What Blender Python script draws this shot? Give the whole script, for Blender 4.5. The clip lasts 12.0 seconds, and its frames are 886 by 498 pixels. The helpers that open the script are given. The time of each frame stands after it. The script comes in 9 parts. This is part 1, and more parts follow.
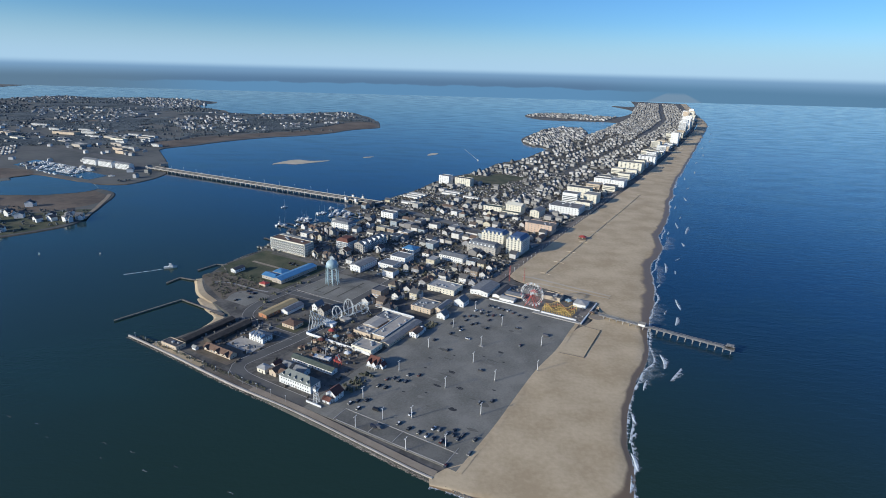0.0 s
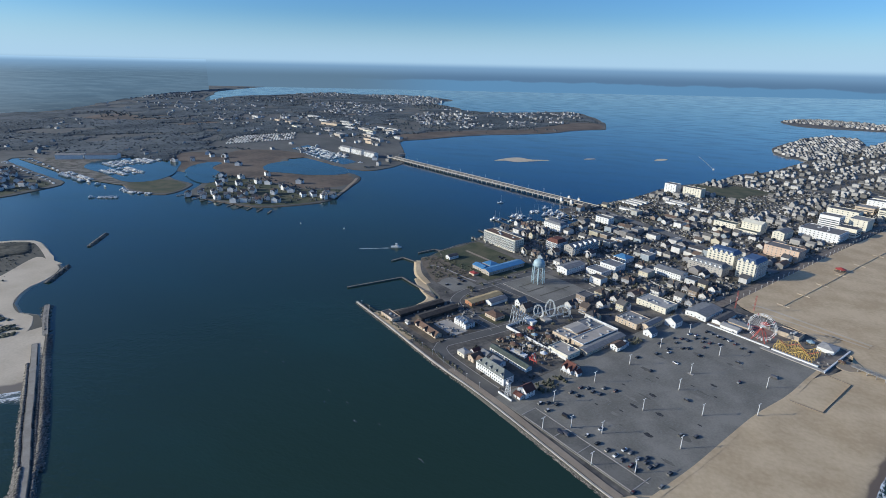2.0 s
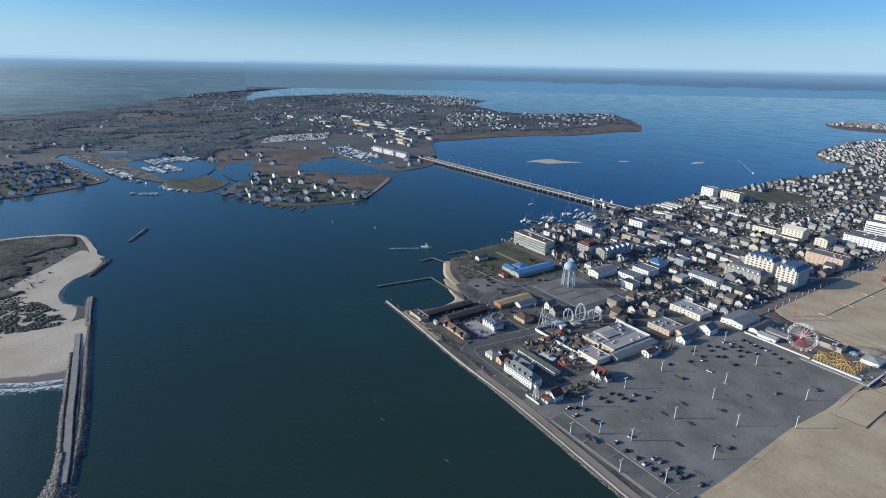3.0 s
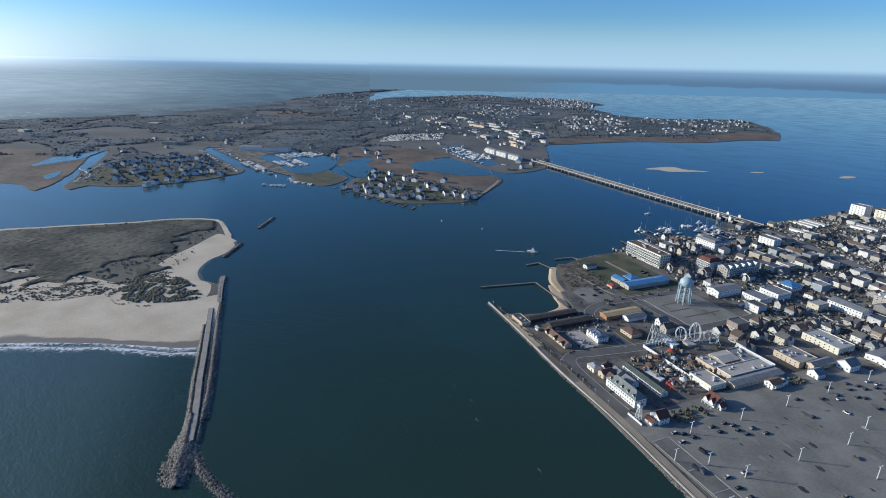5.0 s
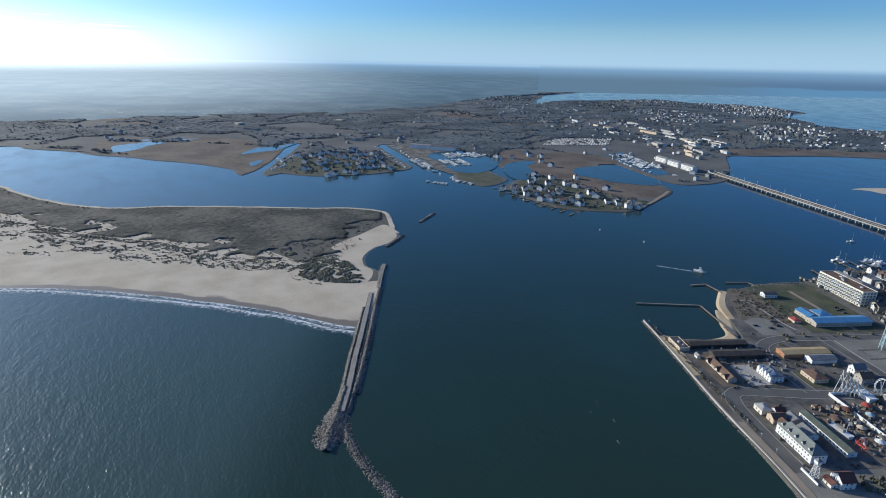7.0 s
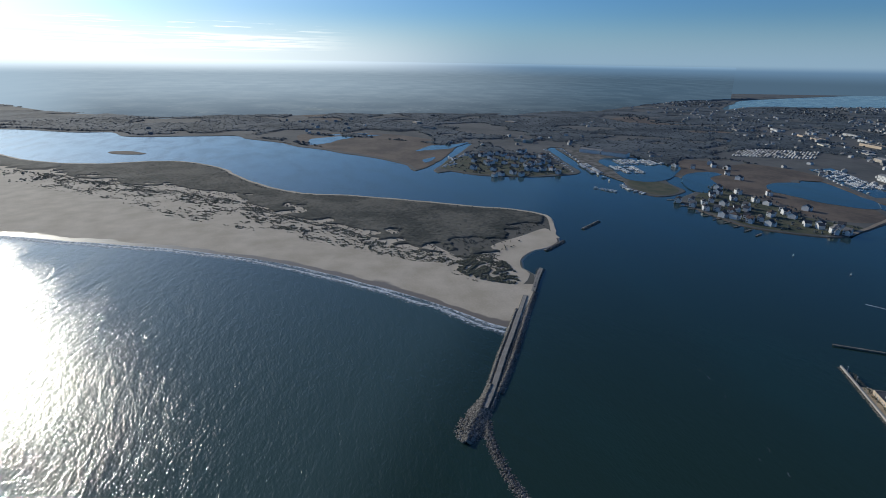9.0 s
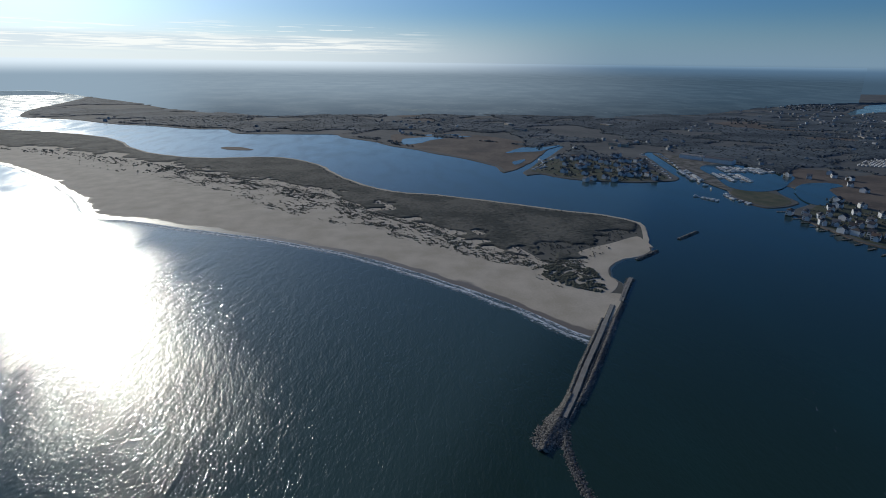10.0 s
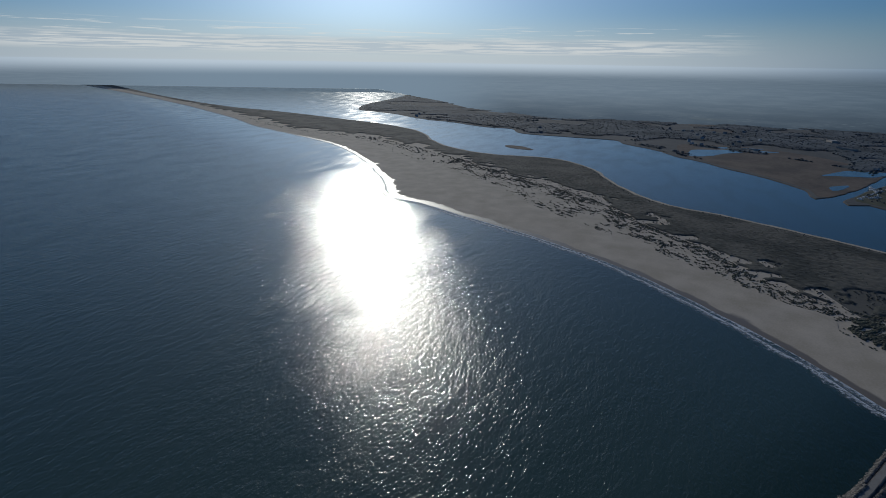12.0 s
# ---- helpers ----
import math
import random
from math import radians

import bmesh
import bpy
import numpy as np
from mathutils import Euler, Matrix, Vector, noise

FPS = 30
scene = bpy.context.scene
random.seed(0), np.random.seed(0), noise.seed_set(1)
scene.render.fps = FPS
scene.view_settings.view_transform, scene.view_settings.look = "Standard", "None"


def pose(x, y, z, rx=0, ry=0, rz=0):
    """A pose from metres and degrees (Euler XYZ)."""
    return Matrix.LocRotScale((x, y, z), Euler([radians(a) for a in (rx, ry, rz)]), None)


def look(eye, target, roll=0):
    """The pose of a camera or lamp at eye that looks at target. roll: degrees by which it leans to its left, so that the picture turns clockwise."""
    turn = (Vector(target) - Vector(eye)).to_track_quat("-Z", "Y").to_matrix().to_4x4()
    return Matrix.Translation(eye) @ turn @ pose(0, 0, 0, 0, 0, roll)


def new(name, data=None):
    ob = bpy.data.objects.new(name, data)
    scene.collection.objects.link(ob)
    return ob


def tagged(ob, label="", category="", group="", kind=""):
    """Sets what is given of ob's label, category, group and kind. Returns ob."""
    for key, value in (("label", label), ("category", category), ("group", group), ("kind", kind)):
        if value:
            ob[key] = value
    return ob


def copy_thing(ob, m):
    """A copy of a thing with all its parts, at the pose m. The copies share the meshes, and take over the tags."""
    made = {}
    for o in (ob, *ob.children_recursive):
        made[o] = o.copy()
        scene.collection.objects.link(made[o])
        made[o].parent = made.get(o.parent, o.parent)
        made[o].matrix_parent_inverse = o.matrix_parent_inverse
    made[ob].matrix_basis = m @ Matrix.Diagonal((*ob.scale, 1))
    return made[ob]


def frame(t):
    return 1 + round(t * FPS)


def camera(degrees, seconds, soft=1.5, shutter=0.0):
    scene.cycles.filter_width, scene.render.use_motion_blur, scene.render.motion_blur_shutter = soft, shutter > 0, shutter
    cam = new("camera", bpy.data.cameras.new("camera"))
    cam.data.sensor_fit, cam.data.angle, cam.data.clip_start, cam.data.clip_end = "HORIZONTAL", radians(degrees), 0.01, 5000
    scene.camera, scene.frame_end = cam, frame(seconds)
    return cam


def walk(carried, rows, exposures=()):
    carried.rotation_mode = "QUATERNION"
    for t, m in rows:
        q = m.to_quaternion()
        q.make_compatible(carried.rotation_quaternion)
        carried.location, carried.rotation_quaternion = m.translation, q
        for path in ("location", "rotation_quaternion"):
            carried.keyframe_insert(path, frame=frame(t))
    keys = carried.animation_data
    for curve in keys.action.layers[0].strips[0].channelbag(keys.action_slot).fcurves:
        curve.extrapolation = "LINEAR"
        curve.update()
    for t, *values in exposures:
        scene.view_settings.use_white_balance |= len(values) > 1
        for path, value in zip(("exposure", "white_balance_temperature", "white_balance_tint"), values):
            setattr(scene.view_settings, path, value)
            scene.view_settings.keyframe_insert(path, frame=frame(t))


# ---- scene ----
from mathutils.geometry import tessellate_polygon

cam = camera(78.69, 12.0, soft=0.9)
PATH = [
    (0.0, 0, 0, 230, 71.659, -1.459, 0.492),
    (0.5, 0, 0, 230, 71.467, -1.427, 6.244),
    (1.0, 0, 0, 230, 71.419, -1.344, 9.512),
    (1.5, 0, 0, 230, 71.313, -1.265, 14.342),
    (2.0, 0, 0, 230, 71.118, -1.130, 23.477),
    (2.5, 0, 0, 230, 71.133, -1.105, 25.259),
    (3.0, 0, 0, 230, 71.138, -1.101, 26.797),
    (5.0, 0, 0, 230, 71.115, -1.097, 38.628),
    (5.5, 0, 0, 230, 71.096, -1.096, 43.361),
    (6.0, 0, 0, 230, 71.093, -1.058, 47.686),
    (6.5, 0, 0, 230, 71.077, -1.061, 51.465),
    (7.0, 0, 0, 230, 71.068, -1.022, 55.622),
    (9.0, 0, 0, 230, 70.979, -0.895, 73.241),
    (9.5, 0, 0, 230, 70.959, -0.725, 77.551),
    (10.0, 0, 0, 230, 70.994, -0.686, 82.688),
    (10.5, 0, 0, 230, 71.006, -0.628, 89.623),
    (11.0, 0, 0, 230, 71.032, -0.557, 96.878),
    (11.5, 0, 0, 230, 71.041, -0.509, 103.864),
    (12.0, 0, 0, 230, 70.998, -0.780, 111.416),
]
walk(cam, [(t, pose(*p)) for t, *p in PATH],
     exposures=[(0.0, 0.24, 6200, 5), (5.5, 0.29, 6200, 5), (7.0, 0.26, 6200, 5), (9.0, -0.38, 6200, 5), (10.5, -1.08, 6000, 5), (12.0, -1.5, 5850, 5)])

# ---- light: a low winter sun over the southern bay, clear hazy sky ----
SUN_LEFT, SUN_UP = 119.0, 18.5
to_sun = Vector((-math.sin(radians(SUN_LEFT)) * math.cos(radians(SUN_UP)),
                 math.cos(radians(SUN_LEFT)) * math.cos(radians(SUN_UP)), math.sin(radians(SUN_UP))))
sun = new("sun", bpy.data.lights.new("sun", "SUN"))
sun.data.energy, sun.data.angle, sun.data.color = 3.8, radians(0.6), (1.0, 0.9, 0.76)
sun.matrix_world = look(to_sun * 900, (0, 0, 0))

world = bpy.data.worlds.new("sky")
scene.world = world
world.use_nodes = True
wn, wl = world.node_tree.nodes, world.node_tree.links
wn.clear()


def wnode(kind, **values):
    n = wn.new(kind)
    for k, v in values.items():
        n.inputs[k].default_value = v
    return n


def wmath(op, a, b=0.0, c=0.0, clamp=False):
    n = wn.new("ShaderNodeMath")
    n.operation, n.use_clamp = op, clamp
    for i, s in enumerate((a, b, c)):
        if isinstance(s, (int, float)):
            n.inputs[i].default_value = s
        else:
            wl.new(s, n.inputs[i])
    return n.outputs[0]


def wstep(value, lo, hi):
    n = wn.new("ShaderNodeMapRange")
    n.interpolation_type = "SMOOTHSTEP"
    wl.new(value, n.inputs["Value"])
    n.inputs["From Min"].default_value, n.inputs["From Max"].default_value = lo, hi
    return n.outputs["Result"]


def wmix(fac, a, b):
    n = wn.new("ShaderNodeMix")
    n.data_type = "RGBA"
    for s, i in ((fac, 0), (a, 6), (b, 7)):
        if isinstance(s, (int, float)):
            n.inputs[i].default_value = s
        elif isinstance(s, tuple):
            n.inputs[i].default_value = (*s, 1)
        else:
            wl.new(s, n.inputs[i])
    return n.outputs[2]


SKY = 0.085
sky = wn.new("ShaderNodeTexSky")
sky.sky_type, sky.sun_disc = "NISHITA", False
sky.sun_elevation, sky.sun_rotation = radians(SUN_UP), radians(-SUN_LEFT)
sky.air_density, sky.dust_density, sky.ozone_density, sky.altitude = 1.0, 0.25, 4.0, 200
coord = wn.new("ShaderNodeTexCoord")
axis = wn.new("ShaderNodeSeparateXYZ")
wl.new(coord.outputs["Generated"], axis.inputs[0])
dx, dy, dz = axis.outputs
# how near a direction's heading lies to the sun's
toward = wmath("ADD", wmath("MULTIPLY", dx, -math.sin(radians(SUN_LEFT))), wmath("MULTIPLY", dy, math.cos(radians(SUN_LEFT))))
# thin streaks of cloud low under the sun
place = wn.new("ShaderNodeCombineXYZ")
wl.new(wmath("MULTIPLY", wmath("ARCTAN2", dx, dy), 9.0), place.inputs[0])
wl.new(wmath("MULTIPLY", dz, 300.0), place.inputs[1])
streak = wnode("ShaderNodeTexNoise", Scale=1.0, Detail=6.0, Roughness=0.6)
wl.new(place.outputs[0], streak.inputs["Vector"])
bank = wmath("MULTIPLY", wstep(dz, 0.008, 0.02), wmath("SUBTRACT", 1.0, wstep(dz, 0.03, 0.044)))
high = wmath("MULTIPLY", wstep(dz, 0.03, 0.036), wmath("SUBTRACT", 1.0, wstep(dz, 0.05, 0.064)))
near_sun = wstep(toward, 0.78, 0.9)
thin = wmath("MULTIPLY", wmath("MULTIPLY", wstep(streak.outputs[0], 0.55, 0.62), high), 0.8)
lumps = wmath("MULTIPLY", wstep(streak.outputs[0], 0.44, 0.54), bank)
cloud = wmath("MULTIPLY", wmath("MAXIMUM", thin, lumps), near_sun)
grey = wmath("MULTIPLY", wmath("MULTIPLY", bank, near_sun), 0.6)
rich = wn.new("ShaderNodeHueSaturation")
rich.inputs["Saturation"].default_value = 1.1
wl.new(sky.outputs[0], rich.inputs["Color"])
tint = wn.new("ShaderNodeMix")
tint.data_type, tint.blend_type = "RGBA", "MULTIPLY"
tint.inputs[0].default_value, tint.inputs[7].default_value = 1.0, (0.74, 0.98, 1.33, 1)
wl.new(rich.outputs[0], tint.inputs[6])
# the bright hazy aureole round the sun
close = wmath("MAXIMUM", wmath("ADD", wmath("MULTIPLY", toward, math.cos(radians(SUN_UP))), wmath("MULTIPLY", dz, math.sin(radians(SUN_UP)))), 0.0)
glow = wmath("ADD", wmath("MULTIPLY", wmath("POWER", close, 7.0), 9.0), wmath("MULTIPLY", wmath("POWER", close, 45.0), 26.0))
halo = wn.new("ShaderNodeMix")
halo.data_type, halo.blend_type = "RGBA", "ADD"
halo.inputs[0].default_value = 1.0
wl.new(tint.outputs[2], halo.inputs[6])
wl.new(wmix(wmath("MULTIPLY", glow, 0.044), (0.0, 0.0, 0.0), (18.6, 19.2, 19.6)), halo.inputs[7])
lit = wmix(wmath("MULTIPLY", cloud, 0.85), wmix(grey, halo.outputs[2], (11.5, 12.2, 13.2)), (24.0, 22.6, 20.6))
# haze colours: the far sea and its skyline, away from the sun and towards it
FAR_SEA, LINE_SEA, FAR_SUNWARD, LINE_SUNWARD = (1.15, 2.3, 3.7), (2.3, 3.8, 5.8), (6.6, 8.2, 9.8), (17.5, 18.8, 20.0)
# painted into the sky: a pale haze bank on the horizon, hazy distance below
veil = wmath("MULTIPLY", wmath("SUBTRACT", 1.0, wstep(dz, 0.0, 0.085)), wmath("SUBTRACT", 0.82, wmath("MULTIPLY", cloud, 0.5)))
hazy = wmix(veil, lit, wmix(wstep(toward, 0.58, 0.98), (4.5, 6.5, 8.7), (16.5, 17.2, 18.0)))
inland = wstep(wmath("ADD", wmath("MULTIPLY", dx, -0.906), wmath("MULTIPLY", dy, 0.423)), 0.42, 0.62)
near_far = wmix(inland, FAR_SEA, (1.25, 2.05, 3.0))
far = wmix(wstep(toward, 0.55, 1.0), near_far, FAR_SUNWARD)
# up the bay, painted hazy: pale open water out to a low dark shore, and the far end of the town's island
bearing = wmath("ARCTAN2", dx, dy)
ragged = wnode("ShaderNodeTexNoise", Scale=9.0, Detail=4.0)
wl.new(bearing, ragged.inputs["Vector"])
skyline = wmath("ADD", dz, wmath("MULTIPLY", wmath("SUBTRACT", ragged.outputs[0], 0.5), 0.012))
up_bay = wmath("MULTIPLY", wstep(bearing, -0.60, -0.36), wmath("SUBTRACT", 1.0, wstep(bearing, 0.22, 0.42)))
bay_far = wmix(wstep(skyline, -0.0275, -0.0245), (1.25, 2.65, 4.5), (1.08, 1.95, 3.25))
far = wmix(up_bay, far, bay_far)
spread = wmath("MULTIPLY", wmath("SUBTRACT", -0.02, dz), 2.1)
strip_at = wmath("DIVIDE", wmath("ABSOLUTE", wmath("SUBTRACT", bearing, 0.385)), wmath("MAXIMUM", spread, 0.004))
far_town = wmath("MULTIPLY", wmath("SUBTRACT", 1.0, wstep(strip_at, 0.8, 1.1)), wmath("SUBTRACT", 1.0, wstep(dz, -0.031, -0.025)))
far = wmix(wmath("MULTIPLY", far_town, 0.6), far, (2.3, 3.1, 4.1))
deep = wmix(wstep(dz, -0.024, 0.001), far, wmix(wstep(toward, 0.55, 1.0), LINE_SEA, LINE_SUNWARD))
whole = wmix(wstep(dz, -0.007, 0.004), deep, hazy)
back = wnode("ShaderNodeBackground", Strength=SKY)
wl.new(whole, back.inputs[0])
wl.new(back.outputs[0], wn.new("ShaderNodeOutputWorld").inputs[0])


# ---- materials ----
def material(name, a, b, rough=0.7, scale=0.3, fine=4.0, bump=0.1, metal=0.0, each=0.0, depth=0.05, sharp=0.45):
    """Two colours mixed by a coarse and a fine noise, with fine relief; each: how far single pieces differ; sharp: small for clear-cut patches."""
    m = bpy.data.materials.new(name)
    m.use_nodes = True
    n, l = m.node_tree.nodes, m.node_tree.links
    p = n["Principled BSDF"]
    tc = n.new("ShaderNodeTexCoord")
    big, small = n.new("ShaderNodeTexNoise"), n.new("ShaderNodeTexNoise")
    for t, s in ((big, scale), (small, fine)):
        t.inputs["Scale"].default_value, t.inputs["Detail"].default_value = s, 5.0
        l.new(tc.outputs["Object"], t.inputs["Vector"])
    mixed = n.new("ShaderNodeMath")
    mixed.operation = "MULTIPLY_ADD"
    l.new(small.outputs[0], mixed.inputs[0])
    mixed.inputs[1].default_value = 0.45
    l.new(big.outputs[0], mixed.inputs[2])
    ramp = n.new("ShaderNodeMapRange")
    ramp.inputs["From Min"].default_value, ramp.inputs["From Max"].default_value = 0.725 - sharp / 2, 0.725 + sharp / 2
    l.new(mixed.outputs[0], ramp.inputs["Value"])
    col = n.new("ShaderNodeMix")
    col.data_type = "RGBA"
    col.inputs[6].default_value, col.inputs[7].default_value = (*a, 1), (*b, 1)
    l.new(ramp.outputs[0], col.inputs[0])
    out = col.outputs[2]
    if each:
        info, hsv, val = n.new("ShaderNodeObjectInfo"), n.new("ShaderNodeHueSaturation"), n.new("ShaderNodeMapRange")
        l.new(info.outputs["Random"], val.inputs["Value"])
        val.inputs["To Min"].default_value, val.inputs["To Max"].default_value = 1 - each, 1 + each
        l.new(val.outputs[0], hsv.inputs["Value"])
        l.new(out, hsv.inputs["Color"])
        out = hsv.outputs[0]
    l.new(out, p.inputs["Base Color"])
    p.inputs["Roughness"].default_value, p.inputs["Metallic"].default_value = rough, metal
    if bump:
        bp = n.new("ShaderNodeBump")
        bp.inputs["Strength"].default_value, bp.inputs["Distance"].default_value = bump, depth
        l.new(mixed.outputs[0], bp.inputs["Height"])
        l.new(bp.outputs[0], p.inputs["Normal"])
    return m


def choice_material(name, colours, rough=0.75, dirt=0.12):
    """Paint whose colour each object picks for itself from a few, with weathering."""
    m = material(name, (1, 1, 1), (1, 1, 1), rough, 0.25, 2.5, 0.05)
    n, l = m.node_tree.nodes, m.node_tree.links
    mix = next(k for k in n if k.bl_idname == "ShaderNodeMix")
    info, ramp = n.new("ShaderNodeObjectInfo"), n.new("ShaderNodeValToRGB")
    ramp.color_ramp.interpolation = "CONSTANT"
    el = ramp.color_ramp.elements
    while len(el) < len(colours):
        el.new(0.5)
    for i, c in enumerate(colours):
        el[i].position, el[i].color = i / len(colours), (*c, 1)
    l.new(info.outputs["Random"], ramp.inputs[0])
    l.new(ramp.outputs[0], mix.inputs[6])
    dark = n.new("ShaderNodeMix")
    dark.data_type, dark.blend_type = "RGBA", "MULTIPLY"
    dark.inputs[0].default_value, dark.inputs[7].default_value = 1.0, (1 - 2 * dirt, 1 - 2.1 * dirt, 1 - 2.3 * dirt, 1)
    l.new(ramp.outputs[0], dark.inputs[6])
    l.new(dark.outputs[2], mix.inputs[7])
    return m


def clump_material(name, a, b, rough=0.9, spread=0.45):
    """Foliage or stone whose single clumps differ."""
    m = material(name, a, b, rough, 0.02, 0.6, 0.3, depth=0.4)
    n, l = m.node_tree.nodes, m.node_tree.links
    mix = next(k for k in n if k.bl_idname == "ShaderNodeMix")
    p = n["Principled BSDF"]
    geo, hsv, val = n.new("ShaderNodeNewGeometry"), n.new("ShaderNodeHueSaturation"), n.new("ShaderNodeMapRange")
    l.new(geo.outputs["Random Per Island"], val.inputs["Value"])
    val.inputs["To Min"].default_value, val.inputs["To Max"].default_value = 1 - spread, 1 + spread
    l.new(val.outputs[0], hsv.inputs["Value"])
    l.new(mix.outputs[2], hsv.inputs["Color"])
    l.new(hsv.outputs[0], p.inputs["Base Color"])
    return m


def water_material():
    m = bpy.data.materials.new("sea_water")
    m.use_nodes = True
    n, l = m.node_tree.nodes, m.node_tree.links
    p = n["Principled BSDF"]
    tc = n.new("ShaderNodeTexCoord")

    def noise_at(scale, detail=3.0, stretch=(1, 1, 1), turn=0.0):
        mp, t = n.new("ShaderNodeMapping"), n.new("ShaderNodeTexNoise")
        mp.inputs["Scale"].default_value, mp.inputs["Rotation"].default_value = stretch, (0, 0, radians(turn))
        l.new(tc.outputs["Object"], mp.inputs[0])
        l.new(mp.outputs[0], t.inputs["Vector"])
        t.inputs["Scale"].default_value, t.inputs["Detail"].default_value = scale, detail
        return t.outputs[0]

    def ranged(s, lo, hi, a=0.0, b=1.0):
        r = n.new("ShaderNodeMapRange")
        r.interpolation_type = "SMOOTHSTEP"
        l.new(s, r.inputs["Value"])
        for k, v in (("From Min", lo), ("From Max", hi), ("To Min", a), ("To Max", b)):
            r.inputs[k].default_value = v
        return r.outputs[0]

    xyz = n.new("ShaderNodeSeparateXYZ")
    l.new(tc.outputs["Object"], xyz.inputs[0])
    # silty green in the inlet, bluer out at sea and up the bay
    east = n.new("ShaderNodeMath")
    east.operation = "MULTIPLY_ADD"
    l.new(xyz.outputs[1], east.inputs[0])
    east.inputs[1].default_value = 1.3
    l.new(xyz.outputs[0], east.inputs[2])
    col, col2 = n.new("ShaderNodeMix"), n.new("ShaderNodeMix")
    col.data_type = col2.data_type = "RGBA"
    col.inputs[6].default_value, col.inputs[7].default_value = (0.020, 0.042, 0.030, 1), (0.006, 0.036, 0.084, 1)
    l.new(ranged(east.outputs[0], 420, 1200), col.inputs[0])
    l.new(col.outputs[2], col2.inputs[6])
    col2.inputs[7].default_value = (0.020, 0.054, 0.046, 1)
    l.new(ranged(noise_at(0.004, 4.0, (1, 1.8, 1), 30), 0.5, 0.75, 0.0, 0.5), col2.inputs[0])
    # paler south of the jetty: silty shallows, with sun glare and haze painted in
    south, col3 = n.new("ShaderNodeVectorMath"), n.new("ShaderNodeMix")
    south.operation, col3.data_type = "DOT_PRODUCT", "RGBA"
    l.new(tc.outputs["Object"], south.inputs[0])
    south.inputs[1].default_value = (-0.57, -0.82, 0)
    l.new(ranged(south.outputs["Value"], 75, 155, 0.0, 0.8), col3.inputs[0])
    l.new(col2.outputs[2], col3.inputs[6])
    col3.inputs[7].default_value = (0.056, 0.096, 0.084, 1)
    l.new(col3.outputs[2], p.inputs["Base Color"])
    # the murky body scatters evenly; only the clear surface film carries the waves
    p.inputs["Roughness"].default_value, p.inputs["Specular IOR Level"].default_value = 0.9, 0.0
    p.inputs["Coat Weight"].default_value, p.inputs["Coat IOR"].default_value = 1.0, 1.33
    open_sea = n.new("ShaderNodeVectorMath")
    open_sea.operation = "DOT_PRODUCT"
    l.new(tc.outputs["Object"], open_sea.inputs[0])
    open_sea.inputs[1].default_value = (0.85, -0.52, 0)
    swell = n.new("ShaderNodeMath")
    swell.operation = "MULTIPLY_ADD"
    l.new(ranged(noise_at(0.009, 5.0, (1, 3.0, 1), 60), 0.35, 0.68, 0.0, 0.09), swell.inputs[0])
    swell.inputs[1].default_value = 1.0
    l.new(ranged(open_sea.outputs["Value"], -620, -330, 0.10, 0.09), swell.inputs[2])
    l.new(swell.outputs[0], p.inputs["Coat Roughness"])
    add = None
    for s, w in ((noise_at(0.022, 2.0, (1, 2.2, 1), 62), 0.4), (noise_at(0.06, 3.0, (1, 2.5, 1), 40), 0.8), (noise_at(0.25, 3.0, (1, 2.0, 1), 40), 0.55), (noise_at(0.9, 2.0), 0.14)):
        k = n.new("ShaderNodeMath")
        k.operation = "MULTIPLY_ADD"
        l.new(s, k.inputs[0])
        k.inputs[1].default_value = w
        if add:
            l.new(add, k.inputs[2])
        add = k.outputs[0]
    bp = n.new("ShaderNodeBump")
    # wind waves on the open sea, smaller ones in the sheltered bay and under the offshore wind before the town
    bp.inputs["Distance"].default_value = 1.35
    calm = n.new("ShaderNodeMath")
    calm.operation = "MULTIPLY"
    l.new(ranged(open_sea.outputs["Value"], -620, -330, 0.16, 0.75), calm.inputs[0])
    l.new(ranged(xyz.outputs[1], 20, 330, 1.0, 0.3), calm.inputs[1])
    l.new(calm.outputs[0], bp.inputs["Strength"])
    l.new(add, bp.inputs["Height"])
    l.new(bp.outputs[0], p.inputs["Coat Normal"])
    return m


def foam_material(name="sea_foam", scale=0.32, lo=0.47, hi=0.64, most=1.0):
    m = material(name, (0.55, 0.60, 0.62), (0.74, 0.77, 0.77), 0.8, 0.2, 1.0, 0.2)
    n, l = m.node_tree.nodes, m.node_tree.links
    p = n["Principled BSDF"]
    tc, t, r = n.new("ShaderNodeTexCoord"), n.new("ShaderNodeTexNoise"), n.new("ShaderNodeMapRange")
    uv = n.new("ShaderNodeUVMap")
    xyz, edge, add = n.new("ShaderNodeSeparateXYZ"), n.new("ShaderNodeMapRange"), n.new("ShaderNodeMath")
    l.new(tc.outputs["Object"], t.inputs["Vector"])
    t.inputs["Scale"].default_value, t.inputs["Detail"].default_value, t.inputs["Roughness"].default_value = scale, 7.0, 0.72
    l.new(uv.outputs[0], xyz.inputs[0])
    for k, v in (("From Min", 0.0), ("From Max", 1.0), ("To Min", 0.16), ("To Max", -0.16)):
        edge.inputs[k].default_value = v
    l.new(xyz.outputs[1], edge.inputs["Value"])
    l.new(t.outputs[0], add.inputs[0])
    l.new(edge.outputs[0], add.inputs[1])
    r.inputs["From Min"].default_value, r.inputs["From Max"].default_value, r.inputs["To Max"].default_value = lo, hi, most
    l.new(add.outputs[0], r.inputs["Value"])
    l.new(r.outputs[0], p.inputs["Alpha"])
    return m


